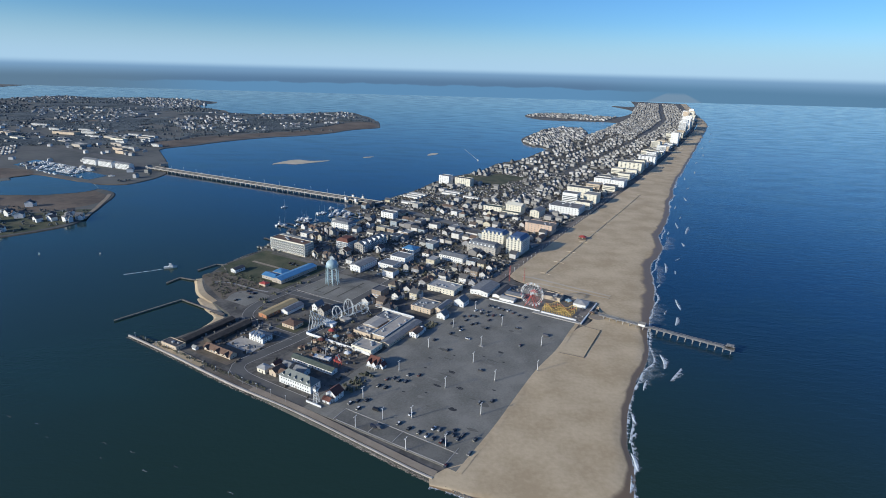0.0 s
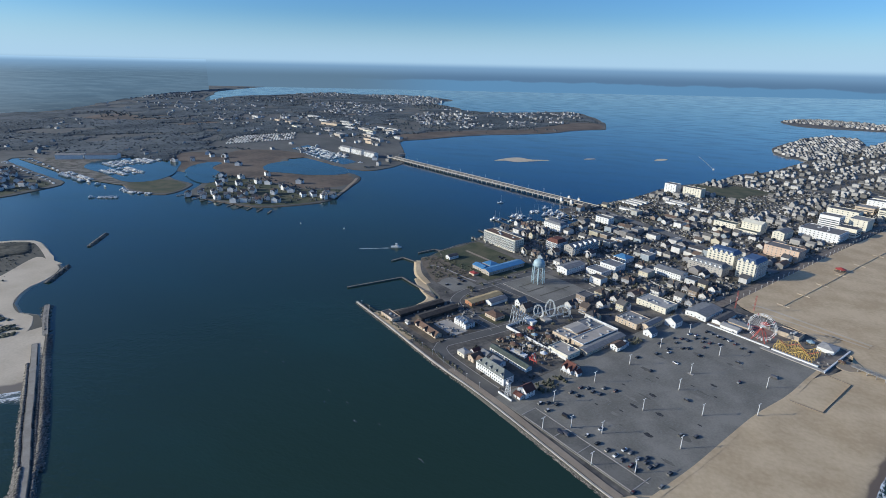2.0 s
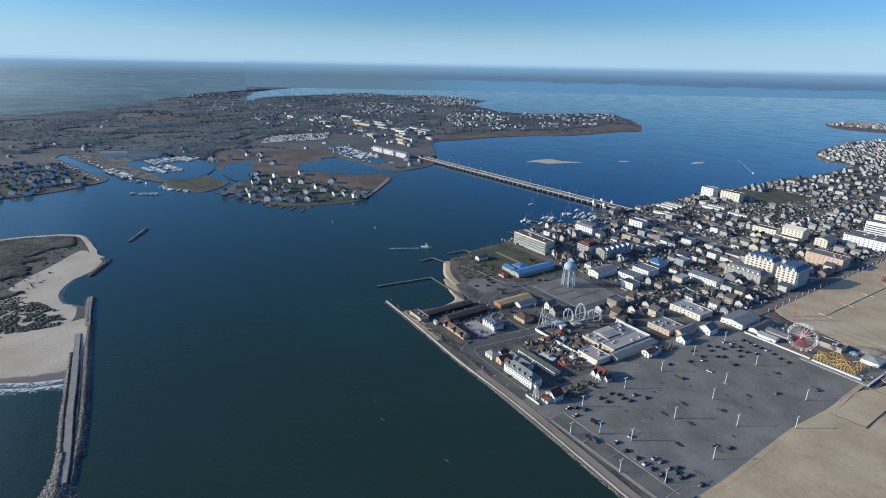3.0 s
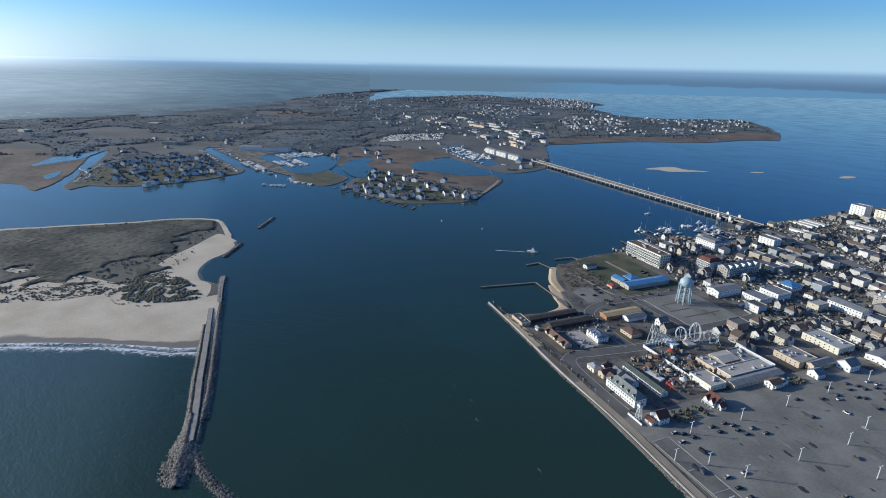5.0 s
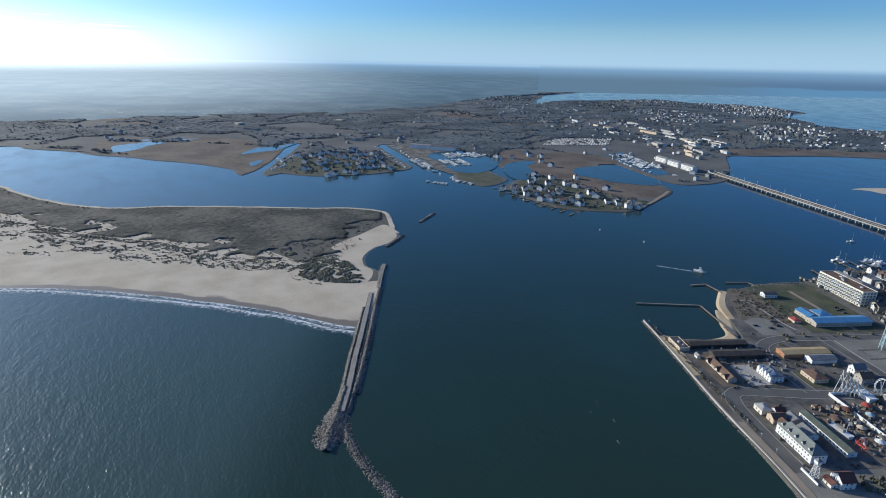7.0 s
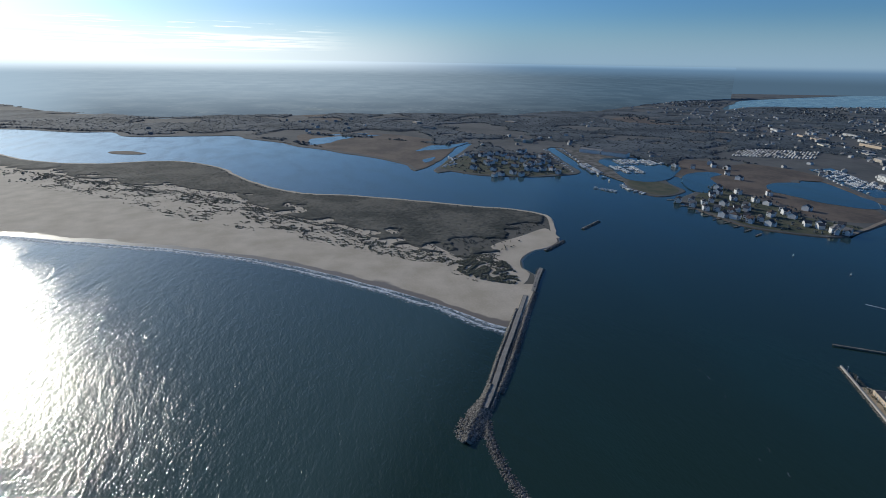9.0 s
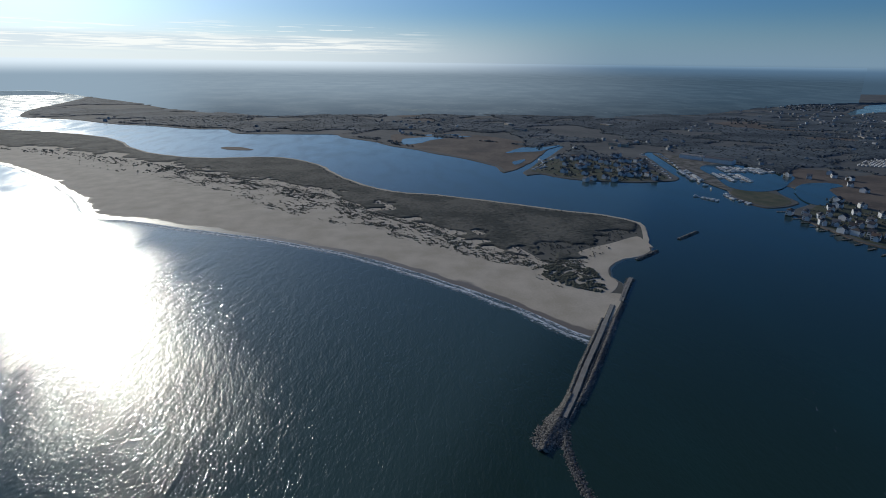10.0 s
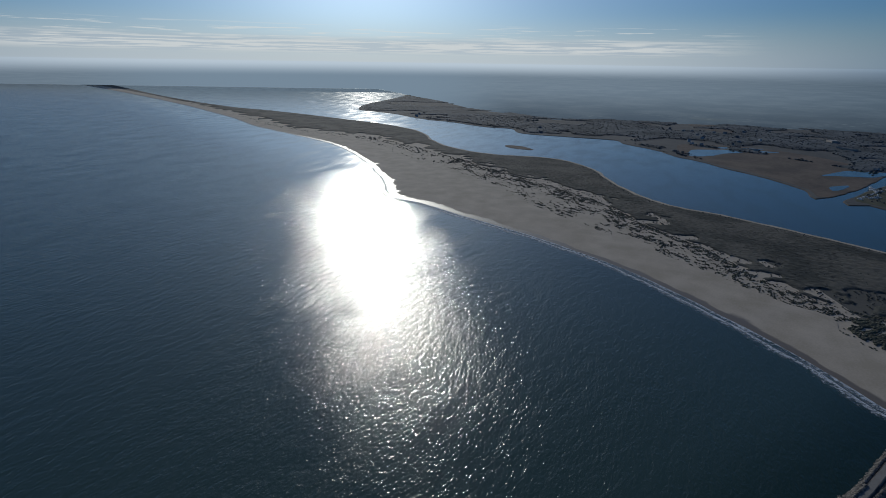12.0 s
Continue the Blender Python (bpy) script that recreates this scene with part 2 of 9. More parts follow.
def damp(m, colour, dry=-0.22, wet=-0.42):
    """Sand that darkens and shines where it lies low enough for the waves to wet it."""
    n, l = m.node_tree.nodes, m.node_tree.links
    p = n["Principled BSDF"]
    geo, xyz, t = n.new("ShaderNodeNewGeometry"), n.new("ShaderNodeSeparateXYZ"), n.new("ShaderNodeTexNoise")
    l.new(geo.outputs["Position"], xyz.inputs[0])
    l.new(geo.outputs["Position"], t.inputs["Vector"])
    t.inputs["Scale"].default_value, t.inputs["Detail"].default_value = 0.045, 4.0
    add, reach, mix, gloss = n.new("ShaderNodeMath"), n.new("ShaderNodeMapRange"), n.new("ShaderNodeMix"), n.new("ShaderNodeMapRange")
    add.operation = "MULTIPLY_ADD"
    l.new(t.outputs[0], add.inputs[0])
    add.inputs[1].default_value = 0.6
    l.new(xyz.outputs[2], add.inputs[2])
    reach.interpolation_type = "SMOOTHSTEP"
    for k, v in (("From Min", dry + 0.3), ("From Max", wet + 0.3)):
        reach.inputs[k].default_value = v
    l.new(add.outputs[0], reach.inputs["Value"])
    mix.data_type = "RGBA"
    l.new(reach.outputs[0], mix.inputs[0])
    l.new(p.inputs["Base Color"].links[0].from_socket, mix.inputs[6])
    mix.inputs[7].default_value = (*colour, 1)
    l.new(mix.outputs[2], p.inputs["Base Color"])
    gloss.inputs["To Min"].default_value, gloss.inputs["To Max"].default_value = 0.9, 0.45
    l.new(reach.outputs[0], gloss.inputs["Value"])
    l.new(gloss.outputs[0], p.inputs["Roughness"])
    return m


WATER = water_material()
FOAM = foam_material()
FOAM_THIN = foam_material("thin_foam", 0.12, 0.42, 0.75, 0.34)
SAND = material("beach_sand", (0.45, 0.335, 0.20), (0.60, 0.465, 0.295), 0.9, 0.03, 0.3, 0.7, depth=0.4, sharp=0.32)
SHORE_SAND = damp(material("shore_sand", (0.45, 0.335, 0.20), (0.60, 0.465, 0.295), 0.9, 0.03, 0.3, 0.7, depth=0.4, sharp=0.32), (0.20, 0.138, 0.08), -0.27, -0.52)
SAND_PALE = material("dune_sand", (0.48, 0.40, 0.285), (0.62, 0.525, 0.395), 0.9, 0.03, 0.5, 0.5, depth=0.4)
SHORE_SAND_PALE = damp(material("southern_shore_sand", (0.48, 0.40, 0.285), (0.62, 0.525, 0.395), 0.9, 0.03, 0.5, 0.5, depth=0.4, sharp=0.35), (0.23, 0.185, 0.13))
SAND_WET = material("wet_sand", (0.17, 0.128, 0.085), (0.25, 0.19, 0.13), 0.5, 0.05, 0.4, 0.2)
ASPHALT = material("worn_asphalt", (0.155, 0.147, 0.123), (0.248, 0.233, 0.198), 0.85, 0.035, 0.7, 0.15, sharp=0.32)
ROAD = material("road_asphalt", (0.088, 0.085, 0.078), (0.138, 0.132, 0.12), 0.85, 0.05, 1.0, 0.1)
TOWN = material("street_ground", (0.066, 0.062, 0.055), (0.165, 0.15, 0.128), 0.9, 0.04, 0.3, 0.2, sharp=0.25)
YARD = material("yard_ground", (0.07, 0.07, 0.052), (0.22, 0.20, 0.17), 0.95, 0.05, 0.3, 0.3, each=0.25, sharp=0.2)
DIRT = material("bare_brown_dirt", (0.095, 0.076, 0.055), (0.19, 0.155, 0.118), 0.95, 0.06, 0.5, 0.3)
LAWN = material("winter_lawn", (0.045, 0.060, 0.030), (0.105, 0.098, 0.056), 0.95, 0.04, 0.5, 0.3, sharp=0.25)
MARSH = material("marsh_grass", (0.088, 0.068, 0.052), (0.165, 0.125, 0.09), 0.95, 0.012, 0.1, 0.4, depth=0.5, sharp=0.25)
LAND = material("wooded_ground", (0.072, 0.076, 0.072), (0.145, 0.142, 0.125), 0.95, 0.006, 0.05, 0.4, depth=1.0)
SCRUB_GROUND = material("scrub_ground", (0.085, 0.082, 0.066), (0.13, 0.122, 0.098), 0.95, 0.02, 0.2, 0.4, depth=0.5)
CONCRETE = material("concrete", (0.30, 0.28, 0.25), (0.42, 0.39, 0.35), 0.85, 0.08, 1.0, 0.1, each=0.08)
PATH_TAN = material("tan_paving", (0.25, 0.20, 0.145), (0.35, 0.285, 0.21), 0.9, 0.06, 0.8, 0.1)
WHITE = material("white_paint", (0.63, 0.63, 0.61), (0.75, 0.75, 0.73), 0.6, 0.3, 3.0, 0.04)
PAINT_LINE = material("road_paint", (0.20, 0.20, 0.195), (0.27, 0.27, 0.26), 0.8, 0.4, 3.0, 0.0)
STEEL = material("galvanised_steel", (0.42, 0.43, 0.44), (0.55, 0.56, 0.57), 0.45, 0.5, 4.0, 0.03, metal=0.6)
TIMBER = material("weathered_timber", (0.14, 0.115, 0.09), (0.26, 0.22, 0.18), 0.9, 0.3, 3.0, 0.15, each=0.12)
TIMBER_DARK = material("creosoted_timber", (0.035, 0.03, 0.026), (0.08, 0.068, 0.056), 0.85, 0.3, 3.0, 0.15)
GLASS = material("window_glass", (0.06, 0.07, 0.08), (0.11, 0.12, 0.13), 0.15, 0.3, 1.0, 0.0)
WALL = choice_material("house_siding", [(0.70, 0.69, 0.66), (0.46, 0.44, 0.40), (0.30, 0.30, 0.31), (0.56, 0.55, 0.53), (0.42, 0.38, 0.29), (0.72, 0.71, 0.69),
                                        (0.33, 0.38, 0.42), (0.30, 0.24, 0.19), (0.66, 0.65, 0.62), (0.42, 0.42, 0.40), (0.24, 0.23, 0.23), (0.58, 0.53, 0.40)])
ROOF = choice_material("shingle_roof", [(0.085, 0.085, 0.09), (0.14, 0.135, 0.13), (0.12, 0.095, 0.08), (0.06, 0.06, 0.068), (0.20, 0.195, 0.19),
                                        (0.16, 0.11, 0.085), (0.10, 0.10, 0.105)], 0.85)
ROOF_FLAT = choice_material("flat_roof", [(0.30, 0.295, 0.28), (0.13, 0.13, 0.135), (0.42, 0.41, 0.39), (0.20, 0.19, 0.18), (0.09, 0.09, 0.095)], 0.85)
CREAM = material("cream_stucco", (0.60, 0.56, 0.45), (0.72, 0.68, 0.56), 0.8, 0.2, 2.0, 0.06)
TAN = material("tan_stucco", (0.46, 0.37, 0.27), (0.58, 0.47, 0.35), 0.8, 0.2, 2.0, 0.06)
PINK_TAN = material("pink_tan_stucco", (0.50, 0.36, 0.27), (0.60, 0.45, 0.34), 0.8, 0.2, 2.0, 0.06)
GREY_TAN = material("grey_tan_brick", (0.36, 0.32, 0.27), (0.47, 0.42, 0.36), 0.8, 0.2, 2.0, 0.06)
BLUE_ROOF = material("blue_metal_roof", (0.06, 0.19, 0.37), (0.11, 0.27, 0.46), 0.45, 0.2, 2.0, 0.05)
BLUE_SLATE = material("blue_slate_roof", (0.05, 0.085, 0.17), (0.10, 0.15, 0.25), 0.55, 0.2, 2.0, 0.05)
RED_ROOF = material("red_brown_roof", (0.10, 0.036, 0.026), (0.17, 0.066, 0.046), 0.8, 0.3, 2.0, 0.1)
BROWN_ROOF = material("brown_roof", (0.11, 0.065, 0.045), (0.19, 0.12, 0.085), 0.85, 0.3, 2.0, 0.1)
GREEN_ROOF = material("dull_green_roof", (0.06, 0.075, 0.062), (0.10, 0.12, 0.10), 0.8, 0.3, 2.0, 0.1)
GREY_ROOF = material("grey_shingles", (0.15, 0.155, 0.16), (0.23, 0.235, 0.24), 0.8, 0.3, 2.0, 0.1)
OCHRE = material("ochre_roof", (0.34, 0.25, 0.13), (0.44, 0.34, 0.18), 0.75, 0.2, 2.0, 0.08)
ORANGE = material("orange_paint", (0.36, 0.16, 0.08), (0.44, 0.21, 0.11), 0.7, 0.3, 2.0, 0.05)
RED = material("red_paint", (0.34, 0.05, 0.04), (0.44, 0.09, 0.07), 0.55, 0.3, 2.0, 0.04)
YELLOW = material("yellow_paint", (0.48, 0.32, 0.07), (0.58, 0.41, 0.13), 0.6, 0.3, 2.0, 0.04)
TEAL = material("pale_teal_paint", (0.30, 0.42, 0.46), (0.40, 0.51, 0.54), 0.5, 0.15, 1.5, 0.03)
CAR = choice_material("car_paint", [(0.02, 0.02, 0.022), (0.70, 0.70, 0.70), (0.03, 0.03, 0.034), (0.04, 0.04, 0.045), (0.22, 0.225, 0.23), (0.09, 0.02, 0.02),
                                    (0.018, 0.018, 0.02), (0.03, 0.036, 0.055), (0.10, 0.10, 0.11), (0.025, 0.025, 0.028)], 0.3, 0.02)
RUBBER = material("tyre_rubber", (0.015, 0.015, 0.015), (0.03, 0.03, 0.03), 0.9, 1.0, 5.0, 0.0)
TAR = material("tar_patch", (0.022, 0.022, 0.023), (0.055, 0.055, 0.056), 0.8, 0.3, 1.5, 0.1)
SCRUB = clump_material("winter_scrub", (0.065, 0.068, 0.058), (0.12, 0.12, 0.096), 0.9, 0.25)
DUNE_SCRUB = clump_material("dune_scrub", (0.072, 0.075, 0.048), (0.14, 0.13, 0.085), 0.9, 0.35)
WOODS = clump_material("bare_winter_trees", (0.048, 0.062, 0.068), (0.10, 0.116, 0.12), 0.9, 0.35)
CANOPY = material("bare_winter_woods", (0.036, 0.052, 0.060), (0.105, 0.124, 0.130), 0.95, 0.006, 0.09, 0.7, depth=2.0, sharp=0.2)
THICKET = material("winter_thicket", (0.030, 0.036, 0.030), (0.125, 0.118, 0.092), 0.95, 0.014, 0.16, 0.9, depth=1.2, sharp=0.22)
STONE = clump_material("jetty_stone", (0.085, 0.078, 0.068), (0.22, 0.20, 0.17), 0.85, 0.7)

# ---- building helpers ----
C_T, S_T = math.cos(radians(29.5)), math.sin(radians(29.5))


def town(u, v, z=0.0):
    """The town's own axes: u across the island towards the sea, v along it to the north."""
    return Vector((C_T * u + S_T * v, -S_T * u + C_T * v, z))


def at_town(u, v, z=0.0, turn=0.0):
    p = town(u, v, z)
    return pose(p.x, p.y, p.z, 0, 0, -29.5 + turn)


def mesh_of(name, bm, *mats):
    me = bpy.data.meshes.new(name)
    bm.to_mesh(me)
    bm.free()
    for m in mats:
        me.materials.append(m)
    return me


def part(name, bm, mat, parent, label="", m=None):
    """Links a bmesh (or a mesh that is shared) as one mesh object under a thing or a part."""
    me = bm if isinstance(bm, bpy.types.Mesh) else mesh_of(name, bm, *(mat if isinstance(mat, (list, tuple)) else (mat,)))
    ob = new(name, me)
    if parent:
        ob.parent = parent
    if m is not None:
        ob.matrix_basis = m
    return tagged(ob, label)


def thing(name, m, label, category, group="", kind=""):
    ob = new(name)
    ob.matrix_basis = m
    ob.empty_display_size = 2
    return tagged(ob, label, category, group, kind)


def box(bm, x0, x1, y0, y1, z0, z1, index=0):
    vs = [bm.verts.new((x, y, z)) for z in (z0, z1) for x, y in ((x0, y0), (x1, y0), (x1, y1), (x0, y1))]
    for q in ((3, 2, 1, 0), (4, 5, 6, 7), (0, 1, 5, 4), (1, 2, 6, 5), (2, 3, 7, 6), (3, 0, 4, 7)):
        bm.faces.new([vs[i] for i in q]).material_index = index
    return bm


def boxes(*rows):
    bm = bmesh.new()
    for r in rows:
        box(bm, *r)
    return bm


def beam(bm, a, b, r, sides=6, index=0, r2=None):
    a, b = Vector(a), Vector(b)
    z = (b - a).normalized()
    x = z.orthogonal().normalized()
    y = z.cross(x)
    ring = [[bm.verts.new(p + (x * math.cos(k) + y * math.sin(k)) * w) for k in [2 * math.pi * i / sides for i in range(sides)]]
            for p, w in ((a, r), (b, r if r2 is None else r2))]
    for i in range(sides):
        j = (i + 1) % sides
        bm.faces.new((ring[0][i], ring[0][j], ring[1][j], ring[1][i])).material_index = index
    for k, ends in enumerate(ring):
        bm.faces.new(ends if k else ends[::-1]).material_index = index
    return bm


def tube(bm, pts, r, sides=6):
    """One bent pipe along the points."""
    p = [Vector(q) for q in pts]
    rings, x = [], None
    for i, q in enumerate(p):
        z = (p[min(i + 1, len(p) - 1)] - p[max(i - 1, 0)]).normalized()
        x = z.orthogonal().normalized() if x is None else (x - z * x.dot(z)).normalized()
        y = z.cross(x)
        rings.append([bm.verts.new(q + (x * math.cos(2 * math.pi * k / sides) + y * math.sin(2 * math.pi * k / sides)) * r) for k in range(sides)])
    for a, b in zip(rings, rings[1:]):
        for k in range(sides):
            j = (k + 1) % sides
            bm.faces.new((a[k], a[j], b[j], b[k]))
    bm.faces.new(rings[0][::-1])
    bm.faces.new(rings[-1])
    return bm


def smooth_line(pts, step=12.0, closed=False, wobble=0.0, seed=0.0):
    """A rounded line through a few plan points, with some natural unevenness."""
    p = [Vector(q).to_2d() for q in pts]
    n, out = len(p), []
    for i in range(n if closed else n - 1):
        if closed:
            a, b, c, d = p[i - 1], p[i], p[(i + 1) % n], p[(i + 2) % n]
        else:
            a, b, c, d = p[max(i - 1, 0)], p[i], p[i + 1], p[min(i + 2, n - 1)]
        k = max(1, int((c - b).length / step))
        for j in range(k):
            t = j / k
            q = 0.5 * (2 * b + (c - a) * t + (2 * a - 5 * b + 4 * c - d) * t * t + (3 * b - a - 3 * c + d) * t ** 3)
            if wobble:
                w = noise.noise_vector((q.x * 0.013 + seed, q.y * 0.013, seed)) + 0.5 * noise.noise_vector((q.x * 0.05 + seed, q.y * 0.05, seed))
                q = q + Vector((w.x, w.y)) * wobble
            out.append(q)
    if not closed:
        out.append(p[-1])
    return out


def area(line):
    return sum(a.x * b.y - b.x * a.y for a, b in zip(line, line[1:] + line[:1])) / 2


def sheet(name, line, z, mats, skirt=6.0, low=-3.0, label="", kind="structure", category="ground"):
    """A patch of land: a flat top inside the line and a bank that runs down into the water."""
    if area(line) < 0:
        line = line[::-1]
    n = len(line)
    bm = bmesh.new()
    top = [bm.verts.new((p.x, p.y, z)) for p in line]
    outs = []
    for i, p in enumerate(line):
        d = (line[(i + 1) % n] - line[i - 1])
        o = Vector((d.y, -d.x))
        o = o.normalized() * skirt if o.length > 1e-6 else o
        outs.append(bm.verts.new((p.x + o.x, p.y + o.y, low)))
    for tri in tessellate_polygon([[Vector((p.x, p.y, 0)) for p in line]]):
        try:
            f = bm.faces.new([top[i] for i in tri])
        except ValueError:
            continue
        f.normal_update()
        if f.normal.z < 0:
            f.normal_flip()
    for i in range(n):
        j = (i + 1) % n
        bm.faces.new((top[i], outs[i], outs[j], top[j])).material_index = len(mats) - 1
    ob = new(name, mesh_of(name, bm, *mats))
    return tagged(ob, label, category, kind=kind)


def resample(line, n):
    d = [0.0]
    for a, b in zip(line, line[1:]):
        d.append(d[-1] + (b - a).length)
    at = np.linspace(0, d[-1], n)
    return np.stack([np.interp(at, d, [p.x for p in line]), np.interp(at, d, [p.y for p in line])], 1)


def loft(name, back, front, profile, mats, n=260, label="", bumps=0.0, beyond=14.0):
    """A beach between its back line and the waterline: profile gives (share of the way, height, material)."""
    a, b = resample(back, n), resample(front, n)
    bm = bmesh.new()
    rows = []
    for i in range(n):
        d = b[i] - a[i]
        length = np.linalg.norm(d) + 1e-6
        row = []
        for s, h, _ in profile:
            far = s if s <= 1 else 1 + (s - 1) * beyond / length
            x, y = a[i] + d * far
            lift = bumps * (noise.noise((x * 0.03, y * 0.03, 1.0)) + 0.5 * noise.noise((x * 0.12, y * 0.12, 4.0))) if 0 < s < 0.9 else 0
            row.append(bm.verts.new((x, y, h + lift)))
        rows.append(row)
    for r, q in zip(rows, rows[1:]):
        for k in range(len(profile) - 1):
            f = bm.faces.new((r[k], r[k + 1], q[k + 1], q[k]))
            f.material_index, f.smooth = profile[k + 1][2], True
    bmesh.ops.recalc_face_normals(bm, faces=bm.faces)
    if sum(f.normal.z for f in bm.faces) < 0:
        bmesh.ops.reverse_faces(bm, faces=bm.faces)
    return tagged(new(name, mesh_of(name, bm, *mats)), label, "beach", kind="structure")


def ribbon(name, line, w0, w1, z, mat, label, category, kind="structure", uneven=0.0, seed=0.0):
    """A strip along a line, from w0 to w1 to its right."""
    bm = bmesh.new()
    uv = bm.loops.layers.uv.new("UVMap")
    n, prev, far = len(line), None, 0.0
    for i, p in enumerate(line):
        d = line[min(i + 1, n - 1)] - line[max(i - 1, 0)]
        o = Vector((d.y, -d.x)).normalized()
        k = uneven * noise.noise((p.x * 0.02 + seed, p.y * 0.02, seed))
        k2 = uneven * noise.noise((p.x * 0.03 + seed, p.y * 0.03, seed + 9))
        a, b = p + o * (w0 + k), p + o * (w1 + k + abs(k2))
        far += (p - line[i - 1]).length if i else 0
        now = (bm.verts.new((a.x, a.y, z)), bm.verts.new((b.x, b.y, z)), far)
        if prev:
            f = bm.faces.new((prev[0], prev[1], now[1], now[0]))
            for loop, q in zip(f.loops, ((prev[2], 0), (prev[2], 1), (now[2], 1), (now[2], 0))):
                loop[uv].uv = q
            if f.calc_center_median() and (f.normal_update() or f.normal.z < 0):
                f.normal_flip()
        prev = now
    return tagged(new(name, mesh_of(name, bm, mat)), label, category, kind=kind)


def inside(line, x, y):
    """Which of the places x, y lie within the closed line."""
    hit = np.zeros(len(x), bool)
    for a, b in zip(line, line[1:] + line[:1]):
        if a.y != b.y:
            hit ^= ((a.y > y) != (b.y > y)) & (x < (b.x - a.x) * (y - a.y) / (b.y - a.y) + a.x)
    return hit


def off_line(line, x, y):
    """How far the places lie from a line."""
    best = np.full(len(x), 1e9)
    for a, b in zip(line, line[1:]):
        d = b - a
        t = np.clip(((x - a.x) * d.x + (y - a.y) * d.y) / max(d.length_squared, 1e-6), 0, 1)
        best = np.minimum(best, np.hypot(x - a.x - t * d.x, y - a.y - t * d.y))
    return best


RNG = np.random.default_rng(5)


def clumps(name, centres, sizes, mat, label, category, squash=(0.5, 0.9), kind="stuff", rough=0.28, parent=None, whole=False, soft=False):
    """Many small uneven lumps (bushes, crowns, stones) as one mesh."""
    shapes = []
    for k in range(8):
        bm = bmesh.new()
        bmesh.ops.create_icosphere(bm, subdivisions=1, radius=1.0)
        v = np.array([q.co[:] for q in bm.verts]) * RNG.uniform(1 - rough, 1 + rough, (len(bm.verts), 1))
        shapes.append((v, np.array([[q.index for q in f.verts] for f in bm.faces if whole or f.calc_center_median().z > -0.3])))
        bm.free()
    n = len(centres)
    pick, turn = RNG.integers(0, 8, n), RNG.uniform(0, 6.283, n)
    tall = RNG.uniform(squash[0], squash[1], n)
    vs, fs = [], []
    nv = len(shapes[0][0])
    for i in range(n):
        v, f = shapes[pick[i]]
        c, s = math.cos(turn[i]), math.sin(turn[i])
        x, y = v[:, 0] * c - v[:, 1] * s, v[:, 0] * s + v[:, 1] * c
        vs.append(np.stack([x, y, v[:, 2] * tall[i]], 1) * sizes[i] + centres[i])
        fs.append(f + i * nv)
    me = bpy.data.meshes.new(name)
    v, f = np.concatenate(vs), np.concatenate(fs)
    me.vertices.add(len(v))
    me.vertices.foreach_set("co", v.ravel())
    me.loops.add(f.size)
    me.loops.foreach_set("vertex_index", f.ravel().astype(np.int32))
    me.polygons.add(len(f))
    me.polygons.foreach_set("loop_start", np.arange(0, f.size, 3, dtype=np.int32))
    if soft:
        me.polygons.foreach_set("use_smooth", np.ones(len(f), bool))
    me.update(calc_edges=True)
    me.materials.append(mat)
    ob = new(name, me)
    if parent:
        ob.parent = parent
        return tagged(ob, label, kind=kind)
    return tagged(ob, label, category, kind=kind)


def tufts(centres, sizes, n=5):
    """Splits each bush into several small uneven tufts."""
    c, s = np.repeat(np.asarray(centres, float), n, 0), np.repeat(np.asarray(sizes, float), n)
    c = c + RNG.normal(0, 0.42, c.shape) * s[:, None] * (1, 1, 0.55)
    return c, s * RNG.uniform(0.32, 0.6, len(s))


def scatter(line, count, keep=None):
    """Random places within a closed line."""
    xs, ys = [p.x for p in line], [p.y for p in line]
    x, y = RNG.uniform(min(xs), max(xs), count), RNG.uniform(min(ys), max(ys), count)
    if keep is not None:
        ok = keep(x, y)
        x, y = x[ok], y[ok]
    ok = inside(line, x, y)
    x, y = x[ok], y[ok]
    return x, y


def canopy(name, line, step, keep, tall, mat, label, category):
    """A close cover of brush or bare crowns: one uneven skin over the ground, with gaps where keep says so."""
    xs, ys = [p.x for p in line], [p.y for p in line]
    gx, gy = np.arange(min(xs), max(xs) + step, step), np.arange(min(ys), max(ys) + step, step)
    x, y = np.meshgrid(gx, gy, indexing="ij")
    x, y = x + RNG.uniform(-0.35, 0.35, x.shape) * step, y + RNG.uniform(-0.35, 0.35, y.shape) * step
    ok = keep(x.ravel(), y.ravel())
    ok[ok] = inside(line, x.ravel()[ok], y.ravel()[ok])
    ok = ok.reshape(x.shape)
    cell = ok[:-1, :-1] & ok[1:, :-1] & ok[:-1, 1:] & ok[1:, 1:]
    full = np.zeros(x.shape, int)
    for i, j in ((0, 0), (1, 0), (0, 1), (1, 1)):
        full[i:i + cell.shape[0], j:j + cell.shape[1]] += cell
    z = np.where(full == 4, RNG.uniform(0.45, 1.0, x.shape) * tall, 0.02)
    used = full > 0
    index = np.cumsum(used.ravel()).reshape(x.shape) - 1
    i, j = np.nonzero(cell)
    f = np.stack([index[i, j], index[i + 1, j], index[i + 1, j + 1], index[i, j + 1]], 1)
    me = bpy.data.meshes.new(name)
    me.from_pydata(np.stack([x[used], y[used], z[used]], 1).tolist(), [], f.tolist())
    me.polygons.foreach_set("use_smooth", np.ones(len(f), bool))
    me.materials.append(mat)
    return tagged(new(name, me), label, category, kind="stuff")


